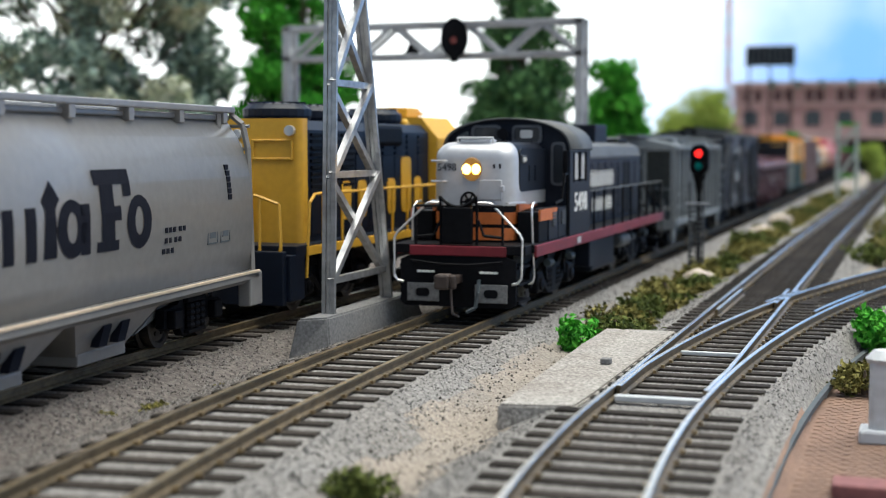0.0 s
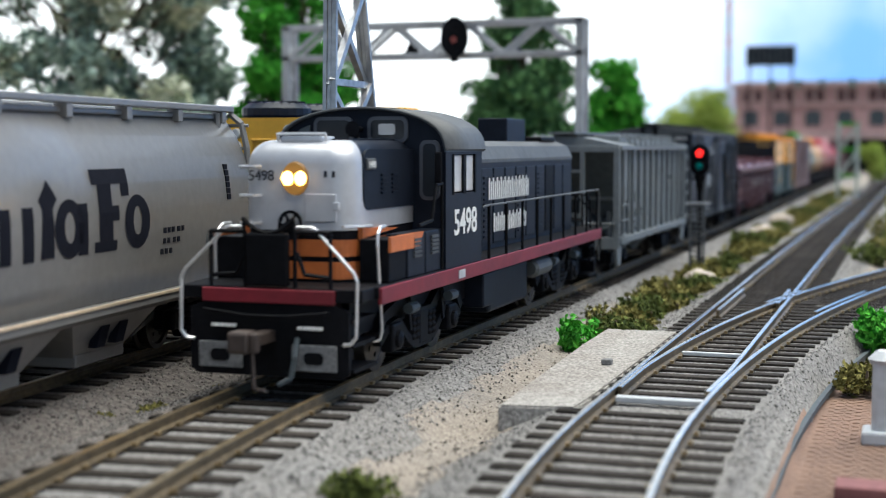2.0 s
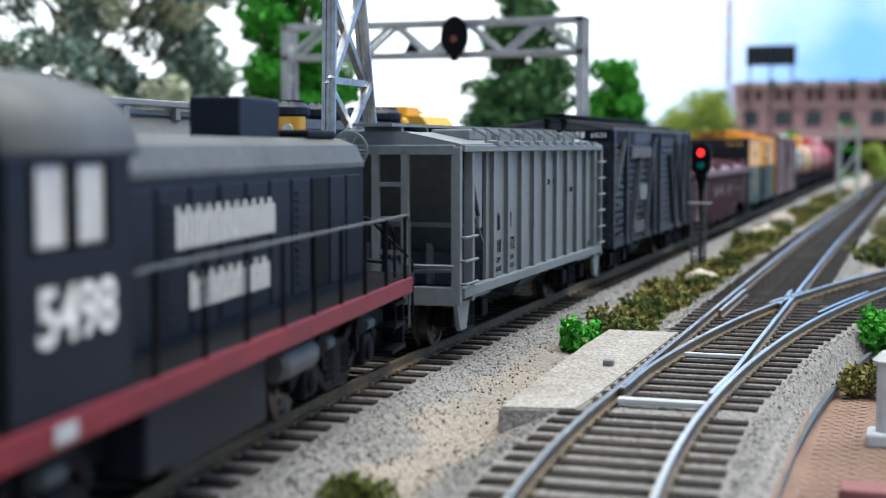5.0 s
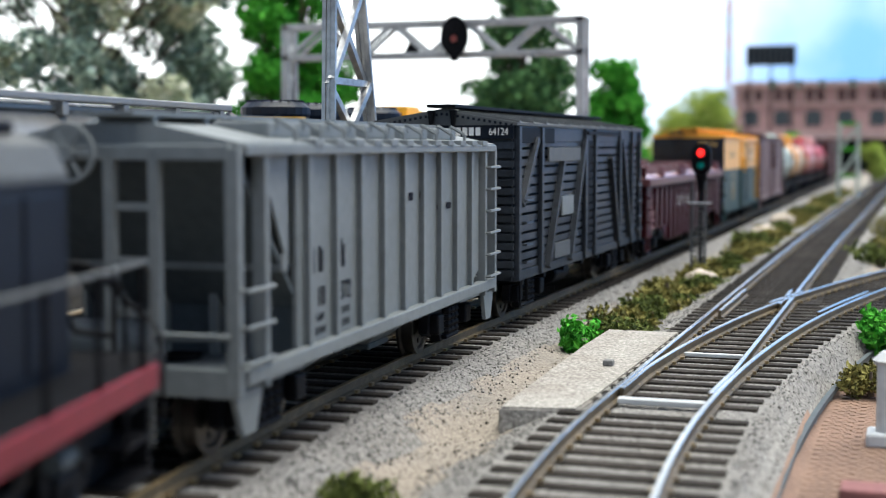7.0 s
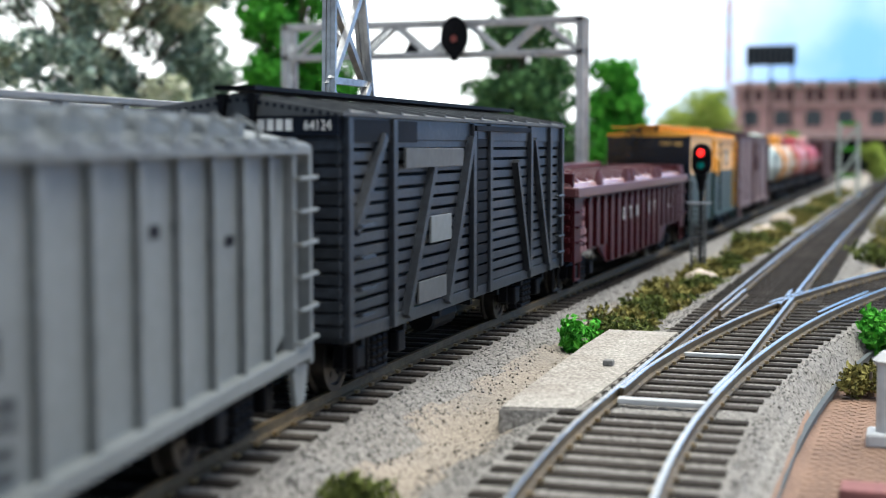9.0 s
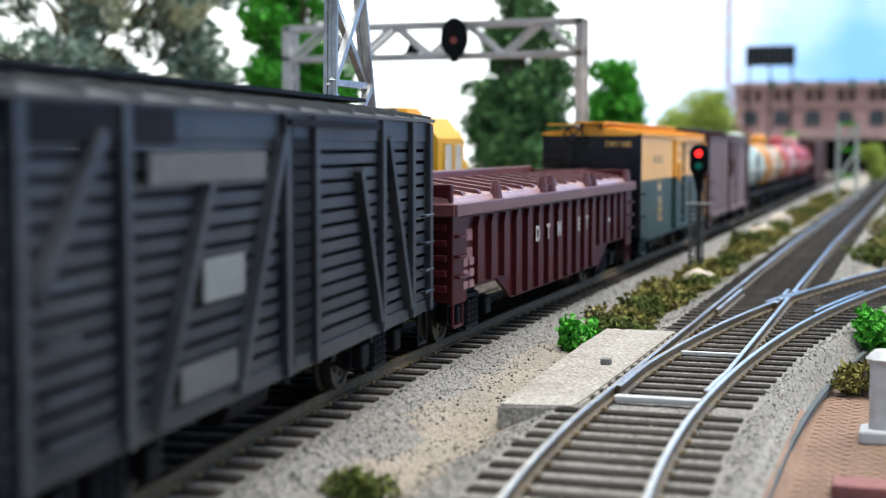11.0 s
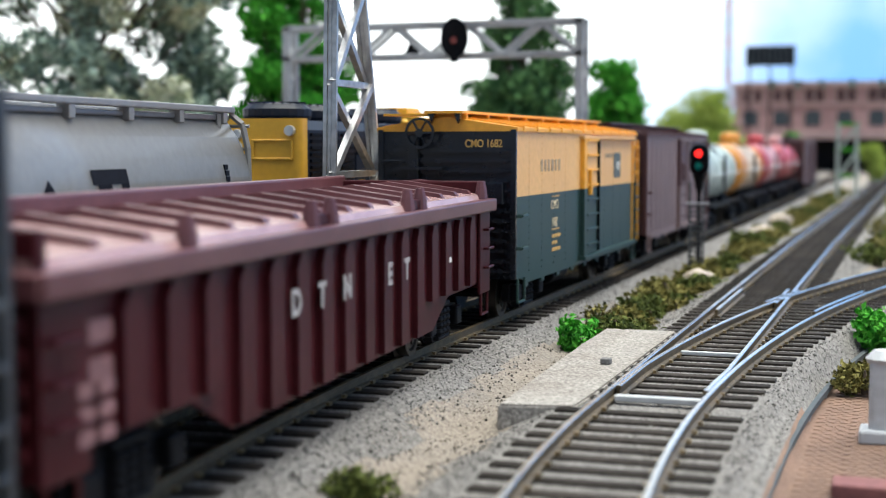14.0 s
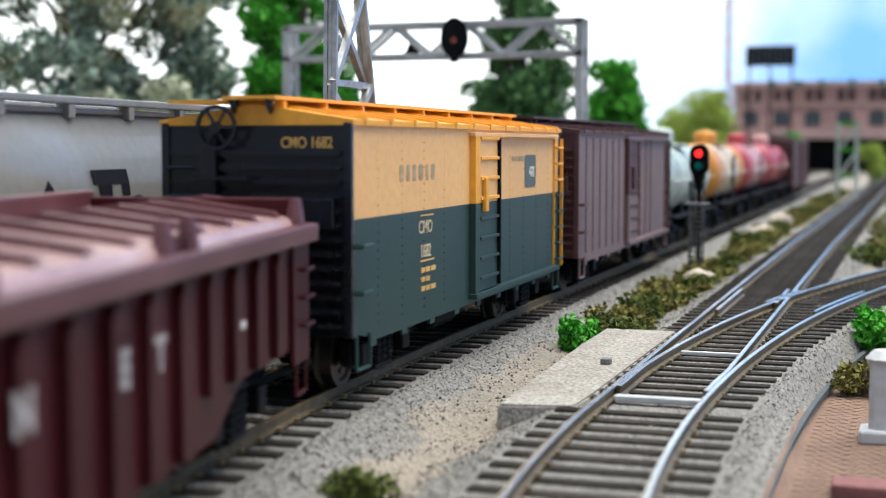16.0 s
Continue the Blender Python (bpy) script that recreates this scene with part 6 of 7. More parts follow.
def boxcar(label, s0, s1, upper, lower, roof, end, door, split, moving=True, number=None):
    c, h = car_thing("boxcar", label, "boxcar", s0, s1, 96)
    for y in (-49, 49):
        truck(c, y)
    X, L = 16.5, (s1 - s0) / 2
    z0, z1 = 10.2, 44.4
    underframe(c, L - 1)
    body = part("body", B(-X + 0.4, X - 0.4, -L + 0.5, L - 0.5, z0, z1 - 0.5), lower, c)
    for s in (-1, 1):
        x0, x1 = sorted((s * (X - 0.6), s * X))
        if split:
            part("upper_side", B(x0, x1, -L, L, split, z1), upper, c)
            part("lower_side", B(x0, x1, -L, L, z0, split), lower, c)
        else:
            part("side", B(x0, x1, -L, L, z0, z1), upper, c)
        part("side_sill", prism(bmesh.new(), [(-L + 3, z0 + 0.2), (-L + 12, z0 - 1.6), (L - 12, z0 - 1.6), (L - 3, z0 + 0.2)], "x", x0, x1), lower, c)
        for y in np.linspace(-L + 10, L - 10, 9):
            part("sill_tab", B(x0, x1, y - 1.4, y + 1.4, z0 - 2.6, z0 - 1.2, 0.1), lower, c)
        # riveted seams
        bm = bmesh.new()
        upper_rivets = bmesh.new() if split else None
        for y in np.linspace(-L, L, 13)[1:-1]:
            if -14 < y < 12:
                continue
            for q in range(22):
                z = z0 + 1 + q * 1.5
                box(upper_rivets if split and z > split else bm, *sorted((s * X, s * (X + 0.12))), y - 0.14, y + 0.14, z, z + 0.3)
        part("rivets", bm, lower, c)["kind"] = "stuff"
        if split:
            part("rivets", upper_rivets, upper, c)["kind"] = "stuff"
        # sliding door, its posts, tracks and stiffeners
        d0, d1 = -3.6, 11.0
        a0, a1 = sorted((s * X, s * (X + 1.0)))
        zs = split or (z0 + 15)
        part("door_post", B(*sorted((s * X, s * (X + 1.3))), d0 - 3.4, d0, zs, z1 - 1.5, 0.1), roof if split else door, c)
        part("door_post", B(*sorted((s * X, s * (X + 1.3))), d0 - 3.4, d0, z0, zs, 0.1), lower, c)
        dr = part("door", B(a0, a1, d0, d1, zs, z1 - 1.6, 0.15), upper if split else door, c, "sliding side door")
        part("door_lower", B(a0, a1, d0, d1, z0 + 0.6, zs, 0.15), lower, dr)
        for k in range(8):
            z = z0 + 3 + k * 4.1
            part("door_stiffener", B(*sorted((s * (X + 0.9), s * (X + 1.5))), d0 + 0.2, d1 - 0.2, z, z + 0.7, 0.1), (roof if z > zs else lower) if split else door, dr)
        for y in (d1 - 0.5,):
            part("door_edge", B(*sorted((s * (X + 0.9), s * (X + 1.7))), y - 0.4, y + 0.4, z0 + 1, z1 - 2, 0.1), lower if not split else BLACK, dr) if y > 10 else None
        part("door_latch", B(*sorted((s * (X + 1), s * (X + 2))), d0 + 2, d0 + 4, z0 + 17, z0 + 24, 0.2), roof if split else door, dr)
        part("door_track", B(*sorted((s * X, s * (X + 1.8))), d0 - 4, L - 6, z0 - 0.6, z0 + 0.5, 0.1), lower, c)
        part("door_track", B(*sorted((s * X, s * (X + 1.4))), d0 - 4, L - 6, z1 - 1.8, z1 - 1.0, 0.1), upper, c)
        # ladder at the far corner, grab irons at the near one
        lad = part("ladder", B(*sorted((s * X, s * (X + 0.5))), L - 6.4, L - 5.9, z0, z1 - 2), roof if split else end, c)
        part("stile", B(*sorted((s * (X + 0.5), s * (X + 1.2))), L - 0.9, L - 0.3, z0, z1 - 2), roof if split else end, lad)
        for k in range(8):
            z = z0 + 2 + k * 4.0
            part("rung", grab(bmesh.new(), (s * X, L - 6, z), (s * X, L - 0.6, z), (s * 1.2, 0, 0), 0.32), (roof if z > zs else lower) if split else end, lad)
        for z in (z0 + 7, z0 + 14.5):
            part("grab_iron", grab(bmesh.new(), (s * X, -L + 1.2, z), (s * X, -L + 6.5, z), (s * 1.3, 0, 0), 0.4), lower if split else end, c)
        for e in (-1, 1):
            bm = bmesh.new()
            stirrup(bm, s * (X + 0.2), e * (L - 4.5), z0, s)
            part("stirrup", bm, lower, c)
    for e in (-1, 1):
        ribbed_end(c, e, X, L, z0, z1, end)
        for z in np.arange(z0 + 4, z1 - 6, 4.6):
            part("end_grab", grab(bmesh.new(), (-X + 1, e * L, z), (-X + 6, e * L, z), (0, e * 1.2, 0), 0.3), end, c)
        coupler(c, e * L, e)
    part("brake_housing", B(-8.8, -6.2, -L - 2.2, -L - 0.6, z1 - 12, z1 - 1, 0.3), end, c)
    part("brake_wheel", brake_wheel(None, -5.6, -L - 2.4, z1 - 0.8, 3.6), GLOSSBLACK, c, "black spoked brake wheel")
    part("brake_step", B(-11, 0, -L - 3.2, -L - 0.5, z1 - 9.2, z1 - 8.6), end, c)
    part("placard_board", B(6, 14, -L - 1.4, -L - 0.7, z1 - 17, z1 - 12, 0.2), end, c)
    part("roof", prism(bmesh.new(), [(-X - 0.6, z1 - 0.4), (X + 0.6, z1 - 0.4), (X + 0.6, z1 + 0.5), (0, z1 + 3.0), (-X - 0.6, z1 + 0.5)], "y", -L - 0.3, L + 0.3), roof, c)
    for k in range(12):
        y = -L + 5 + k * (2 * L - 10) / 11
        part("roof_seam", prism(bmesh.new(), [(-X - 0.9, z1 - 0.2), (X + 0.9, z1 - 0.2), (X + 0.9, z1 + 0.9), (0, z1 + 3.5), (-X - 0.9, z1 + 0.9)], "y", y - 0.6, y + 0.6), roof, c)
    rb = part("running_board", B(-4.6, 4.6, -L - 2.5, L + 2.5, z1 + 3.7, z1 + 4.3), roof, c)
    part("end_platform", B(-15, -4, -L - 1.5, -L + 6, z1 + 3.2, z1 + 3.7), roof, c)
    for k in range(9):
        part("board_bracket", B(-4.4, 4.4, -L + 2 + k * (L - 2) / 4 - 0.5, -L + 2.5 + k * (L - 2) / 4, z1 + 2.4, z1 + 3.8), roof, rb)
    for x in (-3.2, 3.2):
        part("board_brace", prism(bmesh.new(), [(x - 0.8, z1 + 3.7), (x + 0.8, z1 + 3.7), (x, z1 + 1.4)], "y", -L - 1.6, -L - 0.4), end, c)
    return c, X, L


c, X, L = boxcar("cream-yellow and dark green boxcar with yellow roof and black ends", 1022.6, 1165.8, YELLOW, GREEN, ROOFYELLOW, GLOSSBLACK, YELLOW, 29.0)
lettering("number", "CMO 1682", 2.5, GOLD, c, at(9.0, -L - 0.15, 40.4) @ END, stretch=0.78, bold=0.05)
marks("letter_bar", [(1.9, 3.0), (1.6, 3.0), (1.7, 3.0), (2.2, 3.0), (1.4, 3.0), (1.9, 3.0)], FADED, c, X + 0.02, -49, 34.4, 1.7, "faint grey name letters shown as bars")
lettering("number", "1682", 3.4, PALEGOLD, c, side_at(X + 0.06, -35.0, 20.4), stretch=0.9)
lettering("number", "CMO", 3.4, PALEGOLD, c, side_at(X + 0.06, -35.0, 24.8), stretch=1.0)
marks("rule_bar", [(7.4, 0.3)], GOLD, c, X + 0.02, -37.8, 27.9)
marks("rule_bar", [(8.0, 0.3)], GOLD, c, X + 0.02, -38.0, 19.6)
for i in range(3):
    marks("data_bar", [(2.2, 0.9), (2.4, 0.9), (3.0, 0.9 if i != 1 else 0)], GOLD, c, X + 0.02, -37.6, 17.6 - i * 1.7, 0.4)
sign = part("emblem", prism(bmesh.new(), rounded(37.0, 47.0, 31.0, 38.6, 1.2), "x", X, X + 0.12), EMBLEM, c, "faded grey-green route emblem with a pale number")
lettering("number", "400", 3.6, WHITE, sign, side_at(X + 0.2, 42.8, 33.4), stretch=0.9)
marks("slogan_bar", [(1.4, 1.2)] * 6, FADED, c, X + 0.02, 25.4, 37.2, 0.5)

c, X, L = boxcar("weathered brown wooden-looking boxcar with dark ribbed end", 1186, 1329, BROWN, BROWN, DARKBROWN, DARKBROWN, DARKBROWN, None)
for i in range(12):
    y = -62 + i * 9
    if not -8 < y < 20:
        part("board_seam", B(X, X + 0.2, y - 0.2, y + 0.2, 11, 43), DARKBROWN, c)


def tank_car(label, s0, s1, shell, ends, dome):
    c, h = car_thing("tank_car", label, "tank car", s0, s1, 84)
    for y in (-42, 42):
        truck(c, y)
    r, zc = 14.2, 27.5
    a = h - 3
    part("tank", lathe([(r, -a + 22), (r, a - 22)], "y", 28, (0, 0, zc)), shell, c, smooth=False)
    for e in (-1, 1):
        prof = [(r, e * (a - 22)), (r, e * (a - 5)), (r * 0.92, e * (a - 2.2)), (r * 0.7, e * (a - 0.6)), (r * 0.3, e * a)]
        part("tank_end", lathe(prof, "y", 28, (0, 0, zc)), ends, c, smooth=True)
        coupler(c, e * (a + 1), e)
        part("end_sill", B(-13, 13, *sorted((e * (a - 1), e * (a + 2))), 9, 12, 0.2), BLACK, c)
    part("dome", lathe([(6, zc + r - 2), (6, zc + r + 4.5), (5.2, zc + r + 6), (1.5, zc + r + 6.8)], "z", 18), dome, c)
    part("dome_platform", B(-11, 11, -9, 9, zc + r - 1.5, zc + r - 0.8), BLACK, c)
    part("centre_sill", B(-4, 4, -h, h, 8.5, 12), BLACK, c)
    for s in (-1, 1):
        part("running_board", B(*sorted((s * 12.5, s * 16.5)), -h + 2, h - 2, 12.6, 13.4, 0.1), BLACK, c)
        part("handrail", rod(bmesh.new(), (s * 15.4, -h + 4, 27), (s * 15.4, h - 4, 27), 0.35), LIGHTGREY, c)
        part("tank_ladder", B(*sorted((s * 14.3, s * 15.0)), -2.5, 2.5, 13, 36), BLACK, c)
    for y in (-30, 0, 30):
        part("tank_band", lathe([(r + 0.25, y - 0.8), (r + 0.25, y + 0.8)], "y", 28, (0, 0, zc)), ends, c)
        part("saddle", B(-10, 10, y - 3, y + 3, 10, 17, 0.4), BLACK, c)


tank_car("pale grey-green tank wagon with black underframe", 1347, 1465, TANK_PALE, TANK_PALE, TANK_PALE)
tank_car("cream tank wagon with orange ends and dome", 1482, 1600, TANK_CREAM, TANK_ORANGE, TANK_ORANGE)
tank_car("faded pink tank wagon with red ends", 1617, 1735, TANK_PINK, TANK_RED, TANK_RED)
tank_car("red tank wagon with pale dome", 1752, 1870, TANK_RED, TANK_RED, TANK_PINK)
c, X, L = boxcar("dark brown boxcar at the tail of the train", 1888, 2031, DARKBROWN, DARKBROWN, BROWN, DARKBROWN, DARKBROWN, None)

# ---- standing train on the second track ----


def round_hopper():
    c, h = car_thing("round_side_hopper", "warm grey smooth-sided covered hopper with large dark lettering shapes", "hopper car", 87.2, 280.2, 148, False, -52.5)
    for y in (-74, 74):
        truck(c, y)
    L = 96.0
    ring = [(17.0, 13.5), (17.6, 18), (18.0, 24), (18.0, 29), (17.5, 34), (16.4, 38.5), (14.6, 42.5), (12.4, 45.6), (11.5, 46.4)]
    prof = ring + [(-x, z) for x, z in ring[::-1]]
    body = part("body", prism(bmesh.new(), prof, "y", -L + 5, L - 2), SFGREY, c)
    for f in body.data.polygons:
        f.use_smooth = abs(f.normal.y) < 0.5
    part("roof", B(-12.4, 12.4, -L + 3, L - 1, 46.2, 47.4, 0.3), SFGREY, c)
    for s in (-1, 1):
        part("roof_edge", B(*sorted((s * 11.8, s * 13.8)), -L + 3, L - 1, 47.8, 49.2, 0.3), SFGREY, c, "raised roof walkway edge")
        for k in range(9):
            y = -L + 10 + k * 22
            part("walkway_bracket", B(*sorted((s * 11, s * 13.6)), y - 1.1, y + 1.1, 45.4, 48, 0.2), SFGREY, c)
        sill = [(17.0, 13.4), (18.6, 13.2), (18.6, 11.6), (17.2, 10.6), (15.4, 10.6), (15.4, 13.4)]
        part("side_sill", prism(bmesh.new(), [(s * x, z) for x, z in sill], "y", -L, L), SFGREY, c)
        # cream strip on the grey sill paints in the headlight's glint
        part("sill_lip", B(*sorted((s * 18.4, s * 18.9)), -L, L, 12.8, 13.4, 0.1), TANK_CREAM, c)
        # end ladder frame
        for y in (L - 1.0,):
            part("end_post", pipe([(s * 12.6, y, 47.6), (s * 15.4, y, 45.4), (s * 16.6, y, 40), (s * 17.4, y, 11)], 0.75), SFGREY, c)
            part("end_post", pipe([(s * 12.6, y - 7, 47.6), (s * 12.6, y - 7, 41)], 0.75), SFGREY, c)
        for z in range(15, 46, 5):
            part("ladder_rung", rod(bmesh.new(), (s * 17.0, L - 1, z), (s * 8, L - 1, z), 0.4), SFGREY, c)
        part("end_step", B(*sorted((s * 15.5, s * 18.6)), L - 5, L + 2, 5.5, 13.0, 0.4), SFGREY, c)
    for e in (-1, 1):
        part("end_sill", B(-17, 17, *sorted((e * (L - 3), e * (L + 2))), 10, 13.4, 0.3), SFGREY, c)
        coupler(c, e * L, e)
        part("slope_end", prism(bmesh.new(), [(e * (L - 2), 14), (e * (L - 24), 12), (e * (L - 44), 4)], "x", -10, 10), SFGREY, c)
    for y in (-36, 0, 36):
        bm = bmesh.new()
        a = [bm.verts.new(v) for v in ((-16, y - 17, 11), (16, y - 17, 11), (16, y + 17, 11), (-16, y + 17, 11))]
        b = [bm.verts.new(v) for v in ((-11, y - 8, 2.6), (11, y - 8, 2.6), (11, y + 8, 2.6), (-11, y + 8, 2.6))]
        bm.faces.new(a); bm.faces.new(b[::-1])
        for i in range(4):
            bm.faces.new((a[i], b[i], b[(i + 1) % 4], a[(i + 1) % 4]))
        bay = part("hopper_bay", bm, SFGREY, c)
        part("gate", B(-12, 12, y - 9, y + 9, 1.8, 4.2, 0.3), SFGREY, bay)
        for q in (-4, 3):
            part("bay_vent", prism(bmesh.new(), [(y + q - 3, 5.2), (y + q, 5.2), (y + q + 2.2, 8.8), (y + q - 0.8, 8.8)], "x", 13.3, 15.0), LETTER_DARK, bay)
    # broad dark letter-like shapes on the bulging side

    def xs(z):
        return float(np.interp(z, [p[1] for p in ring], [p[0] for p in ring]))

    def patch(name, out, hole=None):
        bm = bmesh.new()
        vs = [bm.verts.new((y, z, 0)) for y, z in out]
        if hole:
            hs = [bm.verts.new((y, z, 0)) for y, z in hole]
            n = len(vs)
            for i in range(n):
                bm.faces.new((vs[i], vs[(i + 1) % n], hs[(i + 1) % n], hs[i]))
        else:
            bm.faces.new(vs)
            bmesh.ops.triangulate(bm, faces=bm.faces[:])
        for z in np.arange(20.7, 38, 1.2):
            bmesh.ops.bisect_plane(bm, geom=bm.verts[:] + bm.edges[:] + bm.faces[:], plane_co=(0, z, 0), plane_no=(0, 1, 0))
        for v in bm.verts:
            y, z = v.co.x, v.co.y
            v.co = Vector((xs(z) + 0.12, y, z))
        bmesh.ops.recalc_face_normals(bm, faces=bm.faces[:])
        return part(name, bm, LETTER_DARK, c, "large dark letter shape")

    def oval(y, z, ry, rz, n=20):
        return [(y + ry * math.cos(2 * math.pi * i / n), z + rz * math.sin(2 * math.pi * i / n)) for i in range(n)]

    for y in (39.4, 15.2, -13.0):
        patch("letter_shape", oval(y, 27.0, 4.9, 4.9), oval(y, 27.2, 1.7, 2.6))
    for y in (19.6, 2.4, -4.2, -8.6):
        patch("letter_shape", [(y - 1.6, 22.4), (y + 1.6, 22.4), (y + 1.6, 31.0), (y - 1.6, 31.0)])
    patch("letter_shape", [(6.0, 22.6), (10.2, 22.6), (10.0, 30.5), (11.6, 32), (9.0, 35.2), (5.8, 32), (6.8, 30.5)])
    # the tall capital: foot, stem, middle arm and broad top arm
    for y0, y1, z0, z1 in ((23.4, 31.4, 22.4, 24.2), (25.2, 30.0, 24.2, 34.0), (30.0, 32.4, 27.6, 30.2), (23.4, 36.6, 34.0, 36.6), (33.6, 36.6, 31.8, 34.0)):
        patch("letter_shape", [(y0, z0), (y1, z0), (y1, z1), (y0, z1)])
    SF = 21.0
    for i, (y, z, w) in enumerate(((SF + 29, 24.2, (1.1, 1, 1.1, 0, 1.2, 1)), (SF + 29, 22.2, (1.1, 1, 0, 1.1, 1.2)), (SF + 28, 20.2, (1.2, 1.2, 1.1)))):
        bm = bmesh.new()
        for q in w:
            if q:
                box(bm, xs(z) + 0.02, xs(z) + 0.15, y, y + q, z, z + 1.0)
            y += q + 0.7
        part("data_bar", bm, LETTER_DARK, c)
    for y in (SF + 49, SF + 55.5):
        bm = bmesh.new()
        for q in ((y, y + 5, 20.6, 20.9), (y, y + 5, 24, 24.3), (y, y + 0.3, 20.6, 24.3), (y + 4.7, y + 5, 20.6, 24.3), (y + 1, y + 4, 21.8, 23)):
            box(bm, xs(20) + 0.02, xs(20) + 0.2, *q)
        part("stencil_panel", bm, DARKGREY, c)
    bm = bmesh.new()
    for q in range(6):
        z = 29.4 + q * 1.25
        box(bm, xs(z) - 0.4, xs(z) + 0.14, L - 15.4, L - 13.6, z, z + 1.1)
    part("data_plate", bm, LETTER_DARK, c, "dark stencilled data plate")


round_hopper()


def yellow_loco():
    c, h = car_thing("yellow_blue_locomotive", "yellow and blue freight locomotive model with ribbed hood", "locomotive", 292, 474, 106, False, -52.5)
    for y in (-55, 55):
        truck(c, y, 34, 6.0)
    part("walkway", B(-17, 17, -86, 86, 14.6, 17, 0.2), SFBLUE, c)
    part("frame", B(-12, 12, -88, 88, 8, 15), SFBLUE, c)
    part("pilot", B(-16, 16, -91, -89, 3.2, 16, 0.3), SFBLUE, c)
    for s in (-1, 1):
        part("sill_stripe", B(*sorted((s * 16.9, s * 17.5)), -80, 86, 14.4, 16.6, 0.1), SFYELLOW, c)
    part("hood_end", prism(bmesh.new(), rounded(-13.8, 13.8, -76, -72, 1.6, (1, 1, 0, 0), 5), "z", 17, 47.4), SFYELLOW, c, "yellow rounded hood end")
    part("end_panel", B(-9.4, -1.5, -76.3, -75.9, 24, 40, 0.2), SFYELLOW, c)
    part("raised_frame", pipe([(1, -76.2, 37.5), (11.5, -76.2, 37.5), (11.5, -76.2, 42), (1, -76.2, 42), (1, -76.2, 37.5)], 0.35), SFYELLOW, c)
    part("class_light", lathe([(1.3, -77.2), (1.3, -75.8)], "y", 12, (11.2, 0, 44.4)), WIRE, c)
    for z in (43.5, 40.5):
        part("end_headlight", lathe([(1.2, -76.8), (1.4, -75.8)], "y", 12, (-3.2, 0, z)), LIGHTGREY, c)
    hood = part("long_hood", prism(bmesh.new(), [(-13.6, 17), (13.6, 17), (13.6, 44.6), (11, 47), (-11, 47), (-13.6, 44.6)], "y", -72, 18), SFBLUE, c, "dark blue long hood")
    for s in (-1, 1):
        for k in range(9):
            bm = bmesh.new()
            for q in range(9 if k < 3 else 4):
                box(bm, *sorted((s * 13.6, s * 14.2)), -70 + k * 9.7, -62.4 + k * 9.7, 43 - q * 1.6, 43.8 - q * 1.6)
            part("grille", bm, BLACK if k < 3 else SFBLUE, hood)
            part("hood_door", B(*sorted((s * 13.5, s * 13.9)), -70 + k * 9.7, -61 + k * 9.7, 18.5, 34 if k < 3 else 38, 0.2), SFBLUE, hood)
        for k, (w, g) in enumerate(((6.5, 12), (6, 10), (6, 10), (4, 13), (6, 10), (8, 16), (6, 10))):
            out = rounded(-62 + k * 11.0, -62 + k * 11.0 + w, 21.5, 21.5 + g, 1.8)
            part("letter_shape", prism(bmesh.new(), out, "x", *sorted((s * 13.9, s * 14.15))), SFYELLOW, hood, "large yellow letter shape")
        part("raised_louvre", B(*sorted((s * 11.0, s * 15.2)), -30, -8, 40.5, 46.6, 1.2), BLACK, hood)
        for i in range(8):
            y = -70 + i * 12
            part("stanchion", rod(bmesh.new(), (s * 17, y, 15), (s * 17, y, 29), 0.4), SFYELLOW, c)
        part("handrail", pipe([(s * 17, -80, 9), (s * 17, -78, 27), (s * 16.6, -74, 29), (s * 17, 16, 29)], 0.4), SFYELLOW, c)
    for y in (-60, -38, 6):
        f = part("roof_fan", lathe([(8.2, 47), (8.8, 48.2), (8.8, 50.0), (7.0, 51.4), (2, 51.8)], "z", 24, (0, y, 0)), SFBLUE, c, "dark blue roof fan")
        bm = bmesh.new()
        for k in range(10):
            a = k * math.pi / 10
            rod(bm, (7.4 * math.cos(a), y + 7.4 * math.sin(a), 51.6), (-7.4 * math.cos(a), y - 7.4 * math.sin(a), 51.6), 0.3, 4)
        part("fan_grille", bm, SFBLUE, f)
    part("exhaust", B(-5, 5, -18, -8, 47, 49.6, 0.4), SFBLUE, c)
    cab = part("cab", prism(bmesh.new(), [(-16.6, 17), (16.6, 17), (16.6, 43), (11, 49.5), (-11, 49.5), (-16.6, 43)], "y", 18, 44), SFYELLOW, c, "yellow angled-roof cab")
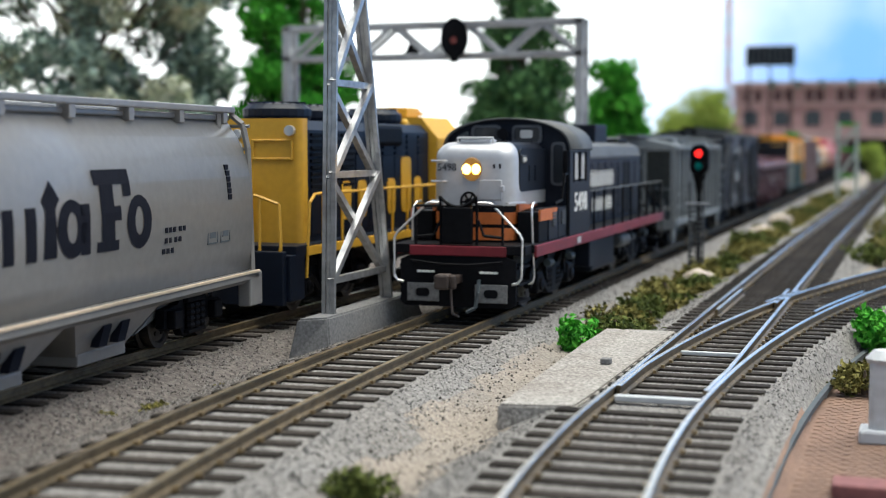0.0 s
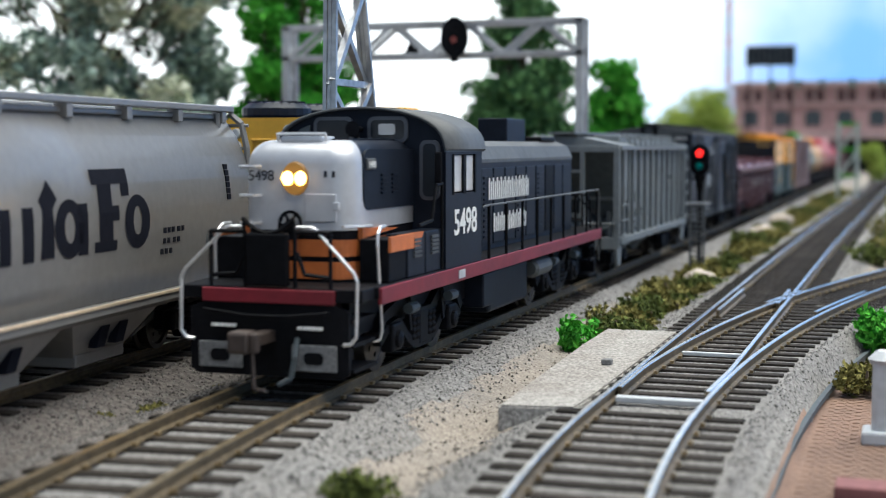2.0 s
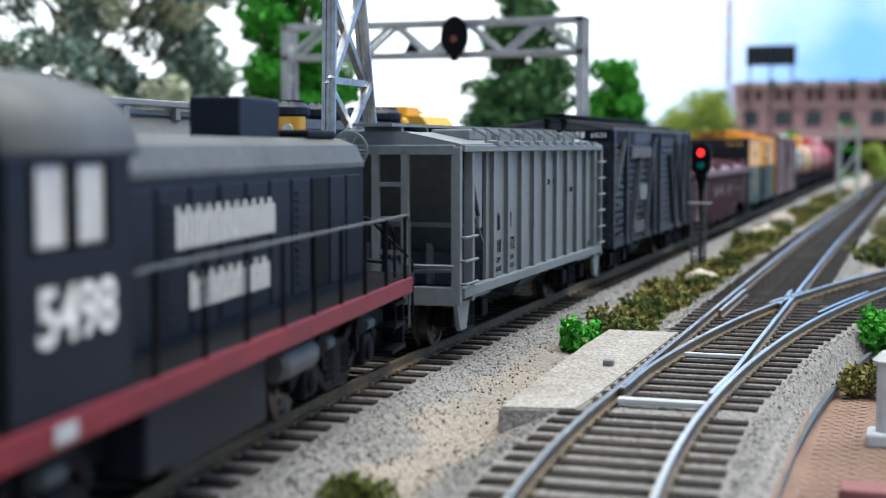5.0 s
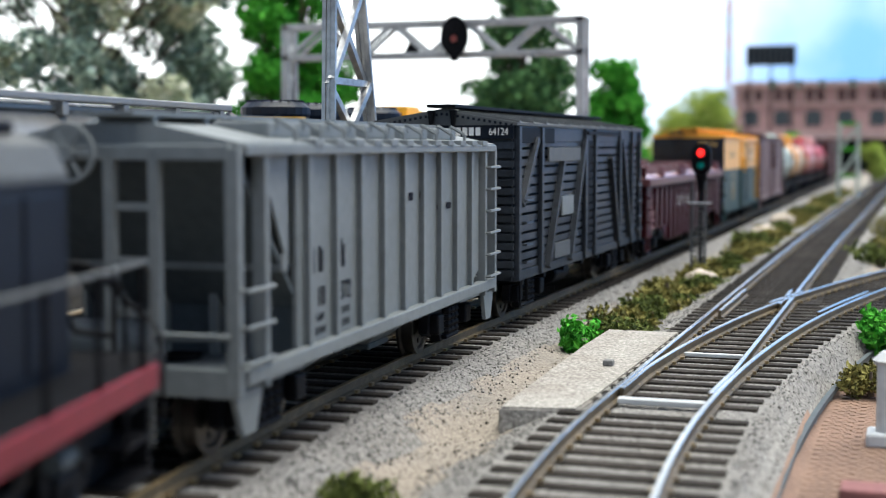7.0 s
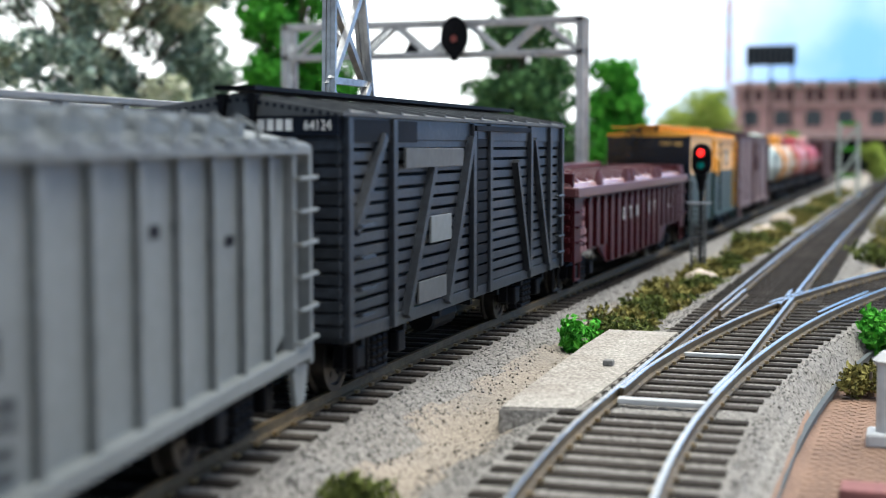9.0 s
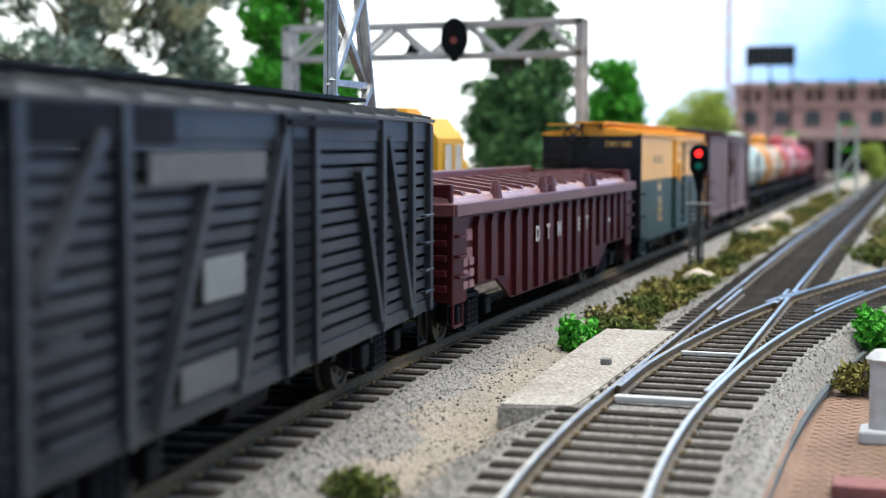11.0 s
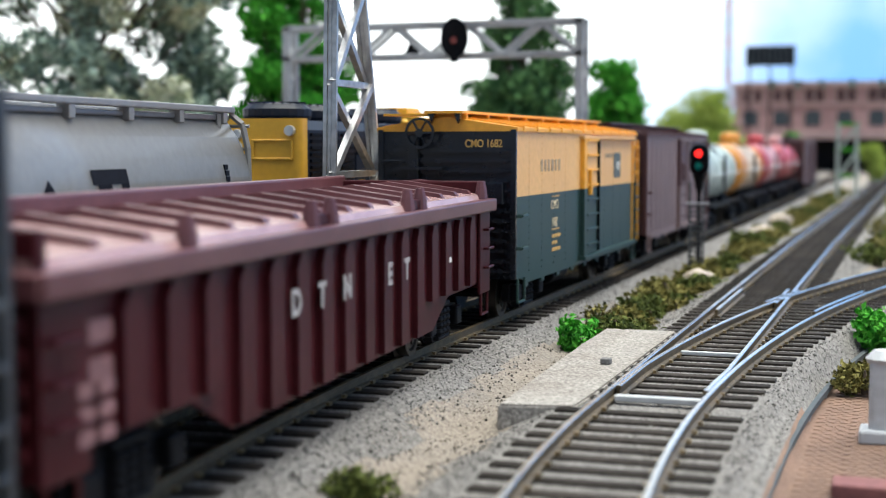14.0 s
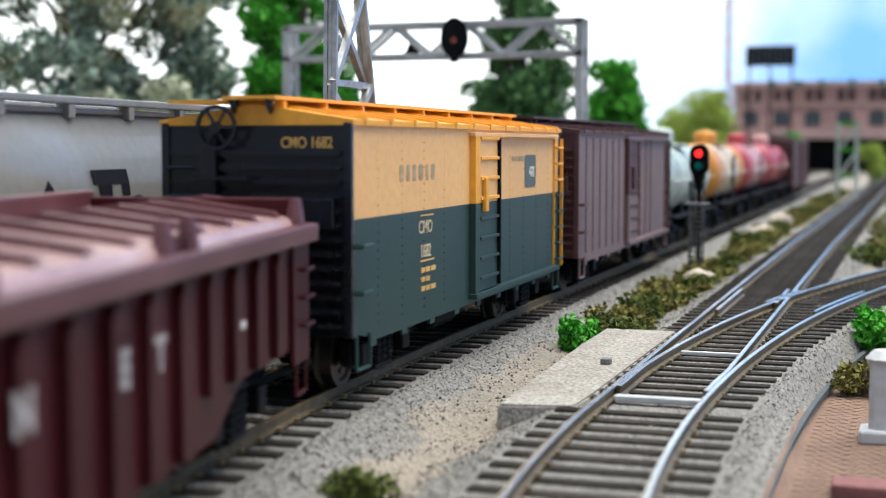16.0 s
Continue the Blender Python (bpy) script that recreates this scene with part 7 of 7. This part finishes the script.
    part("cab_window", B(16.5, 16.9, 24, 31, 32, 41, 0.2), PANE, cab)
    part("window_frame", pipe([(16.8, 23.6, 31.6), (16.8, 31.4, 31.6), (16.8, 31.4, 41.4), (16.8, 23.6, 41.4), (16.8, 23.6, 31.6)], 0.4), SFYELLOW, cab)
    part("cab_window", B(16.5, 16.9, 35, 41, 32, 41, 0.2), PANE, cab)
    part("cab_vent", B(-5, 5, 22, 34, 49.5, 52.6, 0.5), SFYELLOW, cab)
    part("horn", lathe([(1.4, 36), (0.6, 40), (0.6, 42)], "y", 10, (3, 0, 51)), SFYELLOW, cab)
    part("bell", lathe([(1.6, 46.8), (1.2, 48.2), (0.4, 48.8)], "z", 12, (8, 12, 0)), SFYELLOW, c)
    part("short_hood", B(-12, 12, 44, 64, 17, 36, 1.5), SFYELLOW, c)
    for s in (-1, 1):
        part("end_handrail", pipe([(s * 14, -90.5, 8), (s * 15, -90, 17), (s * 14, -89, 27), (s * 8, -89, 29), (s * 5, -89, 29)], 0.45), SFYELLOW, c)
        for x in (5, 9):
            part("end_stanchion", rod(bmesh.new(), (s * x, -89, 16), (s * x, -89, 29), 0.4), SFYELLOW, c)
        part("steps", B(*sorted((s * 12, s * 17)), -89, -81, 4, 15, 0.3), SFBLUE, c)
    part("brake_stand", B(-3, 1, -79, -76, 20, 31, 0.4), SFYELLOW, c)
    bm = bmesh.new()
    for k in range(4):
        rod(bm, (-8 + k * 1.2, -92, 12), (-8.4 + k * 1.2, -92.5, 4.5), 0.4)
    part("air_hoses", bm, LIGHTGREY, c)
    coupler(c, -90, -1)


yellow_loco()
drop_empty_meshes()


def motions():
    for c, mid, base in CARS:
        walk(c, [(t, railcar_pose(mid - travelled(t), base)) for t in [i * 0.8 for i in range(21)]])
    turning = {c for c, _, _ in CARS}
    for ws, w, r, car in WHEELSETS:
        if car not in turning:
            continue
        step = math.degrees(SPEED / r)
        n = math.ceil(16.0 * step / 80.0)
        walk(ws, [(16.0 * i / n, at(0, w, r, 0, step * 16.0 * i / n)) for i in range(n + 1)])


motions()
